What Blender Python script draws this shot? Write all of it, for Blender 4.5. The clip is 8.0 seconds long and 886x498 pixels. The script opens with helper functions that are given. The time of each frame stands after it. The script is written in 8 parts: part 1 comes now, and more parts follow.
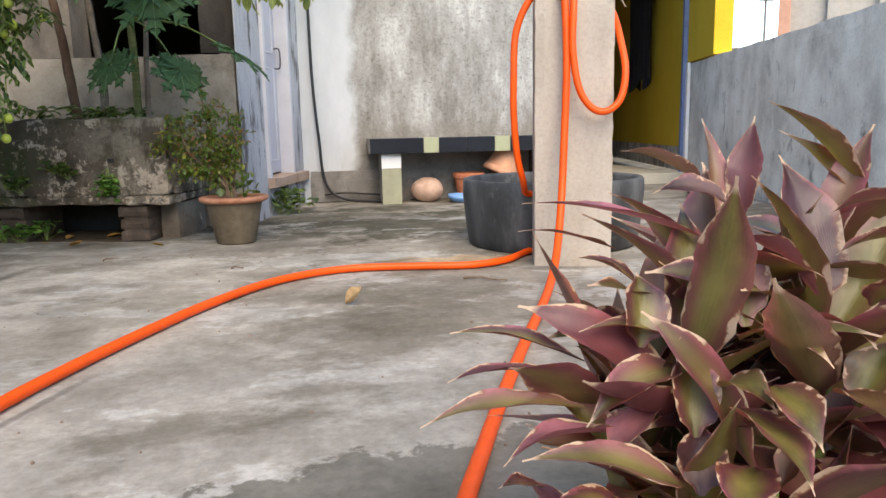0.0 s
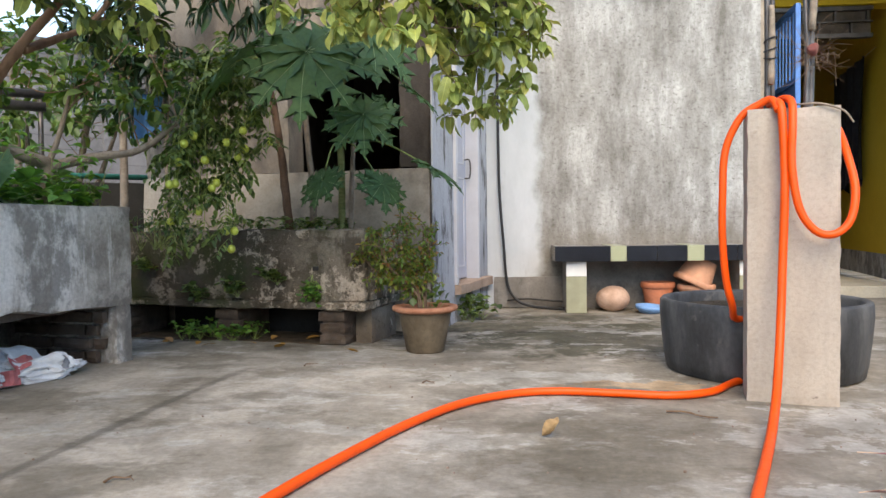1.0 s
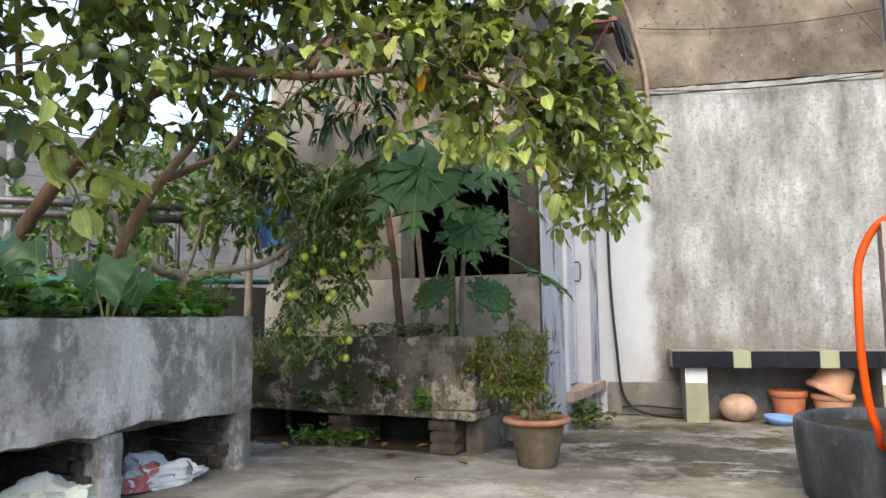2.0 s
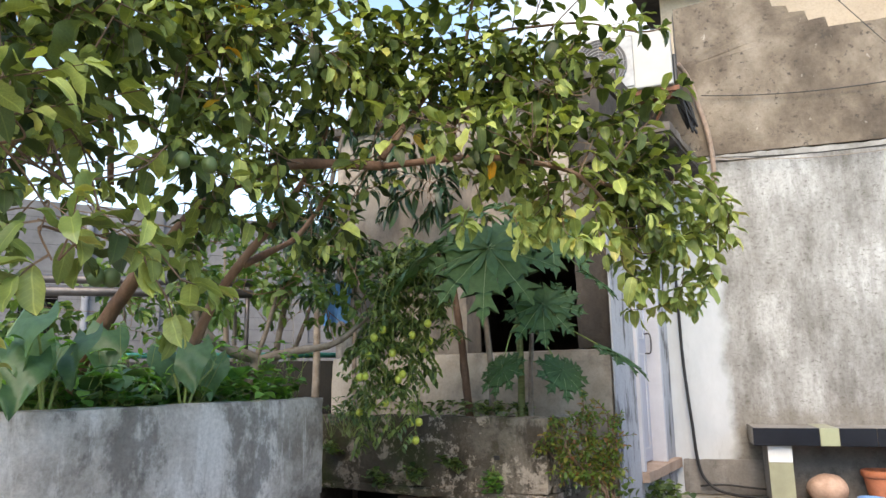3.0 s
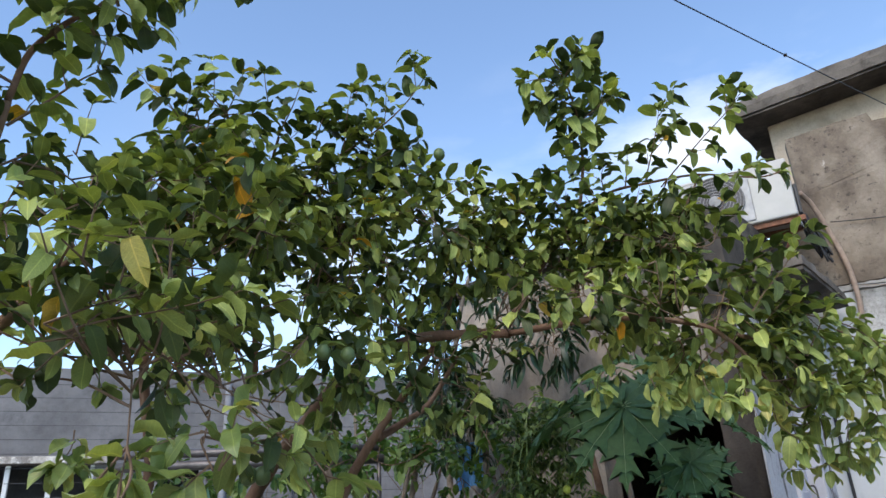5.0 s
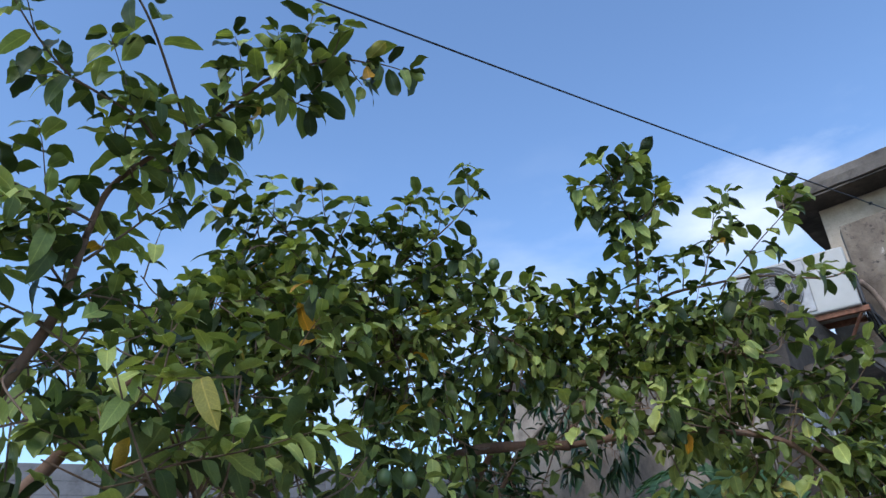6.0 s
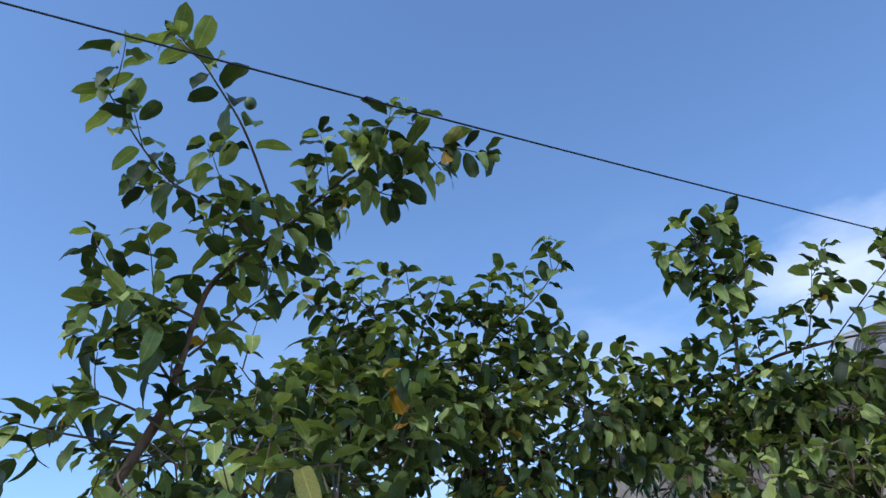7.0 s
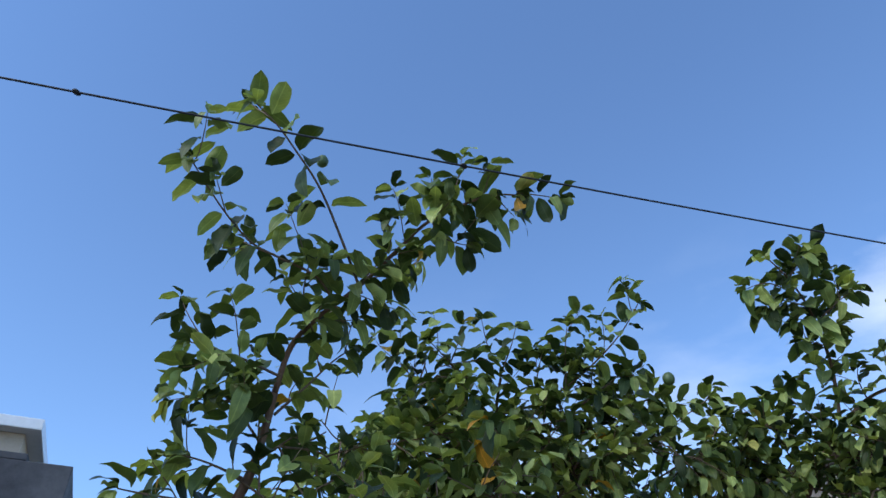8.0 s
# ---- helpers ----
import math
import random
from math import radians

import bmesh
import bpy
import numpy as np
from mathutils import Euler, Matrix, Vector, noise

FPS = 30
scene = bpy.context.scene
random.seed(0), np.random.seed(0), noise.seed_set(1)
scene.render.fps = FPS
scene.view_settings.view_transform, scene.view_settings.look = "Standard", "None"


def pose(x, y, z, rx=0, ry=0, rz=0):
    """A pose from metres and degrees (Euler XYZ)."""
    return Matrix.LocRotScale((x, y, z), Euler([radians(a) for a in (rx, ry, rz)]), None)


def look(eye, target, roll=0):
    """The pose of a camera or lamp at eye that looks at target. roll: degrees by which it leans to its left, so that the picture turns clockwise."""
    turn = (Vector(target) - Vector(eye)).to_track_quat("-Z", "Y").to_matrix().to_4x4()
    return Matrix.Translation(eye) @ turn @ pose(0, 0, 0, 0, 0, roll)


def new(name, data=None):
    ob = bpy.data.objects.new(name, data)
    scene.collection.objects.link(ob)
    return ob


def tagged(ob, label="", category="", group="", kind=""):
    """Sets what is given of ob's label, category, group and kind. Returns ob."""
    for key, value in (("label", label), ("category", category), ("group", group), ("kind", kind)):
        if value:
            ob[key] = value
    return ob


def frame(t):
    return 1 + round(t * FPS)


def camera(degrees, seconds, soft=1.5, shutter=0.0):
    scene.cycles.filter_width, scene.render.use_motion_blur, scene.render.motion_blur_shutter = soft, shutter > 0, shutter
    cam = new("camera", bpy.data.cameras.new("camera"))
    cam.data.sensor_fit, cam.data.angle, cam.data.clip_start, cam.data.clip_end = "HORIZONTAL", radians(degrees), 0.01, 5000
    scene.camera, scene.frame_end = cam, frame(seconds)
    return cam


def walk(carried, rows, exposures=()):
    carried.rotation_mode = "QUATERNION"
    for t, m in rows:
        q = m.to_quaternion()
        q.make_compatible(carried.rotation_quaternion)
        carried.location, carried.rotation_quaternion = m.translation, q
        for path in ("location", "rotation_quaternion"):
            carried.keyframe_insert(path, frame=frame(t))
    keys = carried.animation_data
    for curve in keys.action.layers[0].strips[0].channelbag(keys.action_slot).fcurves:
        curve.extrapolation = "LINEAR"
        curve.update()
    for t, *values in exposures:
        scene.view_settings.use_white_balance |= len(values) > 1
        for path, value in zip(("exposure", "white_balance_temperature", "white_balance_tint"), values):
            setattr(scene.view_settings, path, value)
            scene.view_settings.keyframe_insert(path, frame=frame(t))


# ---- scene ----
cam = camera(64.0, 8.0)
PATH = [
    (0, (0.051, 0.186, 0.559), (0.372, 2.132, 0.227), -1.2),
    (0.5, (0.006, 0.227, 0.586), (0.091, 2.214, 0.375), -1.0),
    (1, (-0.037, 0.257, 0.659), (-0.186, 2.251, 0.596), -0.7),
    (1.5, (-0.043, 0.261, 0.716), (-0.373, 2.232, 0.802), -0.6),
    (2, (-0.048, 0.244, 0.76), (-0.49, 2.185, 0.953), -0.7),
    (3.3, (-0.112, 0.224, 0.89), (-0.743, 2.076, 1.304), -1.4),
    (3.5, (-0.112, 0.223, 0.899), (-0.774, 2.054, 1.354), -1.8),
    (4, (-0.119, 0.204, 0.951), (-0.845, 1.987, 1.49), -2.2),
    (4.2, (-0.118, 0.194, 0.956), (-0.869, 1.955, 1.533), -2.3),
    (5.3, (-0.118, 0.151, 0.982), (-0.968, 1.768, 1.795), -2.7),
    (5.5, (-0.132, 0.137, 1.009), (-0.988, 1.730, 1.864), -2.6),
    (6, (-0.142, 0.110, 1.069), (-1.022, 1.626, 2.032), -2.4),
    (6.5, (-0.165, 0.091, 1.106), (-1.080, 1.519, 2.166), -2.6),
    (7, (-0.138, 0.086, 1.074), (-1.138, 1.385, 2.219), -2.0),
    (7.5, (-0.142, 0.072, 1.085), (-1.204, 1.272, 2.283), -1.4),
    (8, (-0.160, 0.061, 1.099), (-1.248, 1.189, 2.341), -1.0),
]
EXPOSURES = [(0.0, 1.64, 7900, 10), (1.0, 1.58, 7900, 10), (2.0, 1.65, 7900, 10), (3.5, 1.74, 7700, 10), (4.2, 1.50, 7400, 10), (5.5, 0.94, 6350, 10), (6.5, 0.70, 5850, 10), (8.0, 0.62, 5700, 10)]
walk(cam, [(t, look(eye, target, roll)) for t, eye, target, roll in PATH], EXPOSURES)

# ---- world and light ----
world = bpy.data.worlds.new("sky")
scene.world = world
world.use_nodes = True
wt = world.node_tree
wt.nodes.clear()
w_out = wt.nodes.new("ShaderNodeOutputWorld")
w_bg = wt.nodes.new("ShaderNodeBackground")
w_sky = wt.nodes.new("ShaderNodeTexSky")
w_sky.sky_type = 'NISHITA'
w_sky.sun_disc = False
w_sky.sun_elevation = radians(42)
w_sky.sun_rotation = radians(178)
w_sky.air_density, w_sky.dust_density, w_sky.ozone_density = 1.0, 0.1, 3.0
w_tc = wt.nodes.new("ShaderNodeTexCoord")
w_map = wt.nodes.new("ShaderNodeMapping")
w_map.inputs["Scale"].default_value = (1.6, 1.6, 4.0)
w_noise = wt.nodes.new("ShaderNodeTexNoise")
w_noise.inputs["Scale"].default_value = 1.5
w_noise.inputs["Detail"].default_value = 6.0
w_noise.inputs["Roughness"].default_value = 0.55
w_ramp = wt.nodes.new("ShaderNodeValToRGB")
w_ramp.color_ramp.elements[0].position = 0.46
w_ramp.color_ramp.elements[1].position = 0.78
w_sep = wt.nodes.new("ShaderNodeSeparateXYZ")
w_low = wt.nodes.new("ShaderNodeMapRange")
w_low.inputs["From Min"].default_value, w_low.inputs["From Max"].default_value = 0.60, 0.36
w_mul = wt.nodes.new("ShaderNodeMath")
w_mul.operation = 'MULTIPLY'
w_mix = wt.nodes.new("ShaderNodeMix")
w_mix.data_type = 'RGBA'
w_mix.inputs[7].default_value = (3.9, 4.2, 4.75, 1)
wt.links.new(w_tc.outputs["Generated"], w_map.inputs["Vector"])
wt.links.new(w_map.outputs["Vector"], w_noise.inputs["Vector"])
wt.links.new(w_noise.outputs["Fac"], w_ramp.inputs["Fac"])
wt.links.new(w_tc.outputs["Generated"], w_sep.inputs["Vector"])
wt.links.new(w_sep.outputs["Z"], w_low.inputs["Value"])
wt.links.new(w_ramp.outputs["Color"], w_mul.inputs[0])
wt.links.new(w_low.outputs["Result"], w_mul.inputs[1])
w_side = wt.nodes.new("ShaderNodeMapRange")
w_side.inputs["From Min"].default_value, w_side.inputs["From Max"].default_value = 0.45, 0.80
w_mul2 = wt.nodes.new("ShaderNodeMath")
w_mul2.operation = 'MULTIPLY'
wt.links.new(w_sep.outputs["Y"], w_side.inputs["Value"])
wt.links.new(w_mul.outputs[0], w_mul2.inputs[0])
wt.links.new(w_side.outputs["Result"], w_mul2.inputs[1])
w_dot = wt.nodes.new("ShaderNodeVectorMath")
w_dot.operation = 'DISTANCE'
w_squash = wt.nodes.new("ShaderNodeMapping")
w_squash.inputs["Scale"].default_value = (0.75, 1.0, 1.5)
wt.links.new(w_tc.outputs["Generated"], w_squash.inputs["Vector"])
wt.links.new(w_squash.outputs["Vector"], w_dot.inputs[0])
w_dot.inputs[1].default_value = (-0.06 * 0.75, 0.885, 0.455 * 1.5)
w_bank = wt.nodes.new("ShaderNodeMapRange")
w_bank.inputs["From Min"].default_value, w_bank.inputs["From Max"].default_value = 0.18, 0.02
wt.links.new(w_dot.outputs["Value"], w_bank.inputs["Value"])
w_puff = wt.nodes.new("ShaderNodeTexNoise")
w_puff.inputs["Scale"].default_value, w_puff.inputs["Detail"].default_value, w_puff.inputs["Roughness"].default_value = 5.0, 7.0, 0.58
wt.links.new(w_map.outputs["Vector"], w_puff.inputs["Vector"])
w_edge = wt.nodes.new("ShaderNodeMath")
w_edge.operation = 'ADD'
wt.links.new(w_bank.outputs["Result"], w_edge.inputs[0])
wt.links.new(w_puff.outputs["Fac"], w_edge.inputs[1])
w_cloud = wt.nodes.new("ShaderNodeMapRange")
w_cloud.inputs["From Min"].default_value, w_cloud.inputs["From Max"].default_value = 0.80, 1.75
wt.links.new(w_edge.outputs[0], w_cloud.inputs["Value"])
w_max = wt.nodes.new("ShaderNodeMath")
w_max.operation = 'MAXIMUM'
wt.links.new(w_mul2.outputs[0], w_max.inputs[0])
wt.links.new(w_cloud.outputs["Result"], w_max.inputs[1])
wt.links.new(w_max.outputs[0], w_mix.inputs[0])
wt.links.new(w_sky.outputs["Color"], w_mix.inputs[6])
wt.links.new(w_mix.outputs[2], w_bg.inputs["Color"])
wt.links.new(w_bg.outputs["Background"], w_out.inputs["Surface"])
w_bg.inputs["Strength"].default_value = 0.15

sun_data = bpy.data.lights.new("sun", 'SUN')
sun_data.energy = 1.5
sun_data.angle = radians(45)
sun_data.color = (1.0, 0.88, 0.74)
sun = new("sun", sun_data)
sun.matrix_world = look((0, 0, 0), (-0.02, 0.73, -0.68))

# ---- materials ----


def ramp_node(nt, fac, stops):
    n = nt.nodes.new("ShaderNodeValToRGB")
    while len(n.color_ramp.elements) < len(stops):
        n.color_ramp.elements.new(0.5)
    for e, (p, c) in zip(n.color_ramp.elements, stops):
        e.position = p
        e.color = (*c, 1)
    nt.links.new(fac, n.inputs["Fac"])
    return n.outputs["Color"]


def noise_node(nt, vec, scale, detail=4.0, rough=0.55, stretch=(1, 1, 1), shift=(0, 0, 0)):
    m = nt.nodes.new("ShaderNodeMapping")
    m.inputs["Scale"].default_value = stretch
    m.inputs["Location"].default_value = shift
    nt.links.new(vec, m.inputs["Vector"])
    n = nt.nodes.new("ShaderNodeTexNoise")
    n.inputs["Scale"].default_value = scale
    n.inputs["Detail"].default_value = detail
    n.inputs["Roughness"].default_value = rough
    nt.links.new(m.outputs["Vector"], n.inputs["Vector"])
    return n.outputs["Fac"]


def mix_node(nt, fac, a, b):
    n = nt.nodes.new("ShaderNodeMix")
    n.data_type = 'RGBA'
    for value, slot in ((fac, 0), (a, 6), (b, 7)):
        if isinstance(value, (int, float)):
            n.inputs[slot].default_value = value
        elif isinstance(value, tuple):
            n.inputs[slot].default_value = (*value, 1)
        else:
            nt.links.new(value, n.inputs[slot])
    return n.outputs[2]


def math_node(nt, op, a, b=None):
    n = nt.nodes.new("ShaderNodeMath")
    n.operation = op
    for i, value in enumerate((a, b)):
        if value is None:
            continue
        if isinstance(value, (int, float)):
            n.inputs[i].default_value = value
        else:
            nt.links.new(value, n.inputs[i])
    return n.outputs[0]


def step_node(nt, value, lo, hi):
    n = nt.nodes.new("ShaderNodeMapRange")
    n.inputs["From Min"].default_value, n.inputs["From Max"].default_value = lo, hi
    nt.links.new(value, n.inputs["Value"])
    return n.outputs["Result"]


def start(name, rough=0.8, metal=0.0, spec=0.5):
    m = bpy.data.materials.new(name)
    m.use_nodes = True
    nt = m.node_tree
    b = nt.nodes["Principled BSDF"]
    b.inputs["Roughness"].default_value = rough
    b.inputs["Metallic"].default_value = metal
    b.inputs["Specular IOR Level"].default_value = spec
    vec = nt.nodes.new("ShaderNodeTexCoord").outputs["Object"]
    return m, nt, b, vec


def bump(nt, b, height, strength=0.4, dist=0.01):
    n = nt.nodes.new("ShaderNodeBump")
    n.inputs["Strength"].default_value = strength
    n.inputs["Distance"].default_value = dist
    nt.links.new(height, n.inputs["Height"])
    nt.links.new(n.outputs["Normal"], b.inputs["Normal"])


def cement(name, dark, mid, light, big=1.2, stretch=(1, 1, 1), stain=None, stain_lo=0.55, stain_hi=0.75, stain_scale=3.0,
           stain_stretch=(1, 1, 1), grain=60.0, rough=0.9, strength=0.5, lo=0.3, hi=0.7, flake=None):
    """Cement, plaster or painted masonry: broad tone, grain, and stains with a shape of their own."""
    m, nt, b, vec = start(name, rough, spec=0.3)
    broad = noise_node(nt, vec, big, 8, 0.62, stretch)
    fine = noise_node(nt, vec, grain, 6, 0.7)
    col = ramp_node(nt, broad, [(lo, dark), ((lo + hi) / 2, mid), (hi, light)])
    speck = ramp_node(nt, fine, [(0.32, (0.72, 0.72, 0.72)), (0.50, (0.97, 0.97, 0.97)), (0.68, (1.1, 1.1, 1.1))])
    n = nt.nodes.new("ShaderNodeMix")
    n.data_type, n.blend_type = 'RGBA', 'MULTIPLY'
    n.inputs[0].default_value = 0.55
    nt.links.new(col, n.inputs[6])
    nt.links.new(speck, n.inputs[7])
    col = n.outputs[2]
    if stain:
        s = noise_node(nt, vec, stain_scale, 9, 0.68, stain_stretch, (3.1, 1.7, 0.4))
        col = mix_node(nt, step_node(nt, s, stain_lo, stain_hi), col, stain)
    if flake:
        s = noise_node(nt, vec, 8.0, 9, 0.72, (1.4, 1.4, 0.8), (7.3, 2.2, 5.1))
        col = mix_node(nt, step_node(nt, s, 0.655, 0.70), col, flake)
    nt.links.new(col, b.inputs["Base Color"])
    h = math_node(nt, 'ADD', fine, math_node(nt, 'MULTIPLY', noise_node(nt, vec, 9, 6, 0.6), 1.5))
    bump(nt, b, h, strength, 0.006)
    return m


def plain(name, col, rough=0.5, metal=0.0, vary=0.25, scale=12.0, strength=0.15, spec=0.5):
    """A made surface with slight wear."""
    m, nt, b, vec = start(name, rough, metal, spec)
    f = noise_node(nt, vec, scale, 6, 0.65)
    lo = tuple(c * (1 - vary) for c in col)
    hi = tuple(min(1, c * (1 + vary)) for c in col)
    nt.links.new(ramp_node(nt, f, [(0.3, lo), (0.7, hi)]), b.inputs["Base Color"])
    r = step_node(nt, noise_node(nt, vec, scale * 2.5, 4), -1.5, 2.5)
    r = math_node(nt, 'MULTIPLY', r, rough * 2)
    nt.links.new(r, b.inputs["Roughness"])
    bump(nt, b, noise_node(nt, vec, scale * 6, 5), strength, 0.003)
    return m


def leafy(name, stops, rough=0.42, vein=None, translucent=0.3, spec=0.5):
    """Leaf blades: every blade takes its own tone; thin, so that some light comes through."""
    m, nt, b, vec = start(name, rough, spec=spec)
    oi = nt.nodes.new("ShaderNodeObjectInfo").outputs["Random"]
    isl = nt.nodes.new("ShaderNodeNewGeometry").outputs["Random Per Island"]
    f = math_node(nt, 'FRACT', math_node(nt, 'ADD', oi, isl))
    col = ramp_node(nt, f, stops)
    if vein:
        uv = nt.nodes.new("ShaderNodeUVMap")
        uv.uv_map = "blade"
        xyz = nt.nodes.new("ShaderNodeSeparateXYZ")
        nt.links.new(uv.outputs["UV"], xyz.inputs["Vector"])
        across = math_node(nt, 'ABSOLUTE', xyz.outputs["X"])
        rib = step_node(nt, across, 0.022, 0.008)
        ladder = math_node(nt, 'FRACT', math_node(nt, 'MULTIPLY', math_node(nt, 'SUBTRACT', xyz.outputs["Y"], math_node(nt, 'MULTIPLY', across, 0.8)), 11))
        side = math_node(nt, 'MULTIPLY', step_node(nt, math_node(nt, 'ABSOLUTE', math_node(nt, 'SUBTRACT', ladder, 0.5)), 0.12, 0.02), 0.35)
        lines = math_node(nt, 'MAXIMUM', rib, side)
        pale = nt.nodes.new("ShaderNodeMix")
        pale.data_type, pale.blend_type = 'RGBA', 'MULTIPLY'
        pale.inputs[0].default_value = 1.0
        nt.links.new(col, pale.inputs[6])
        pale.inputs[7].default_value = (1.9, 1.7, 1.7, 1)
        spot = noise_node(nt, vec, 60, 5, 0.7, (1, 1, 1), (2, 2, 2))
        col = mix_node(nt, math_node(nt, 'MULTIPLY', lines, 0.6), col, pale.outputs[2])
        col = mix_node(nt, math_node(nt, 'MULTIPLY', step_node(nt, spot, 0.66, 0.72), 0.6), col, (0.16, 0.095, 0.035))
    mott = noise_node(nt, vec, 35, 4)
    n = nt.nodes.new("ShaderNodeMix")
    n.data_type, n.blend_type = 'RGBA', 'MULTIPLY'
    n.inputs[0].default_value = 0.5
    nt.links.new(col, n.inputs[6])
    nt.links.new(ramp_node(nt, mott, [(0.35, (0.55, 0.6, 0.5)), (0.65, (1.1, 1.1, 1.0))]), n.inputs[7])
    col = n.outputs[2]
    nt.links.new(col, b.inputs["Base Color"])
    bump(nt, b, noise_node(nt, vec, 120, 3), 0.25, 0.002)
    out = nt.nodes["Material Output"]
    tr = nt.nodes.new("ShaderNodeBsdfTranslucent")
    bright = nt.nodes.new("ShaderNodeMix")
    bright.data_type, bright.blend_type = 'RGBA', 'MULTIPLY'
    bright.inputs[0].default_value = 1.0
    nt.links.new(col, bright.inputs[6])
    bright.inputs[7].default_value = (1.5, 1.6, 0.6, 1)
    nt.links.new(bright.outputs[2], tr.inputs["Color"])
    ms = nt.nodes.new("ShaderNodeMixShader")
    ms.inputs[0].default_value = translucent
    nt.links.new(b.outputs["BSDF"], ms.inputs[1])
    nt.links.new(tr.outputs["BSDF"], ms.inputs[2])
    nt.links.new(ms.outputs["Shader"], out.inputs["Surface"])
    return m


def blob_node(nt, vec, cx, cy, rx, ry, ragged, soft=0.22, wild=2.6):
    """A patch with an uneven edge on the floor: 1 inside, 0 outside."""
    m = nt.nodes.new("ShaderNodeMapping")
    m.inputs["Location"].default_value = (-cx / rx, -cy / ry, 0)
    m.inputs["Scale"].default_value = (1 / rx, 1 / ry, 0)
    nt.links.new(vec, m.inputs["Vector"])
    d = nt.nodes.new("ShaderNodeVectorMath")
    d.operation = 'LENGTH'
    nt.links.new(m.outputs["Vector"], d.inputs[0])
    r = math_node(nt, 'ADD', d.outputs["Value"], math_node(nt, 'MULTIPLY', math_node(nt, 'SUBTRACT', ragged, 0.5), wild * 2))
    return step_node(nt, r, 1.0 + soft, 1.0 - soft)


def groove_node(nt, xyz, x0, y0, x1, y1, width, ragged):
    """A joint across the floor along the line from (x0, y0) to (x1, y1)."""
    k = math.hypot(x1 - x0, y1 - y0)
    nx, ny = (y1 - y0) / k, -(x1 - x0) / k
    d = math_node(nt, 'ADD', math_node(nt, 'MULTIPLY', xyz.outputs["X"], nx), math_node(nt, 'MULTIPLY', xyz.outputs["Y"], ny))
    d = math_node(nt, 'ABSOLUTE', math_node(nt, 'SUBTRACT', d, nx * x0 + ny * y0))
    d = math_node(nt, 'ADD', d, math_node(nt, 'MULTIPLY', math_node(nt, 'SUBTRACT', ragged, 0.5), width * 2.2))
    return math_node(nt, 'MULTIPLY', step_node(nt, d, width, width * 0.4), step_node(nt, xyz.outputs["Y"], y0 + 0.08, y0 - 0.25))


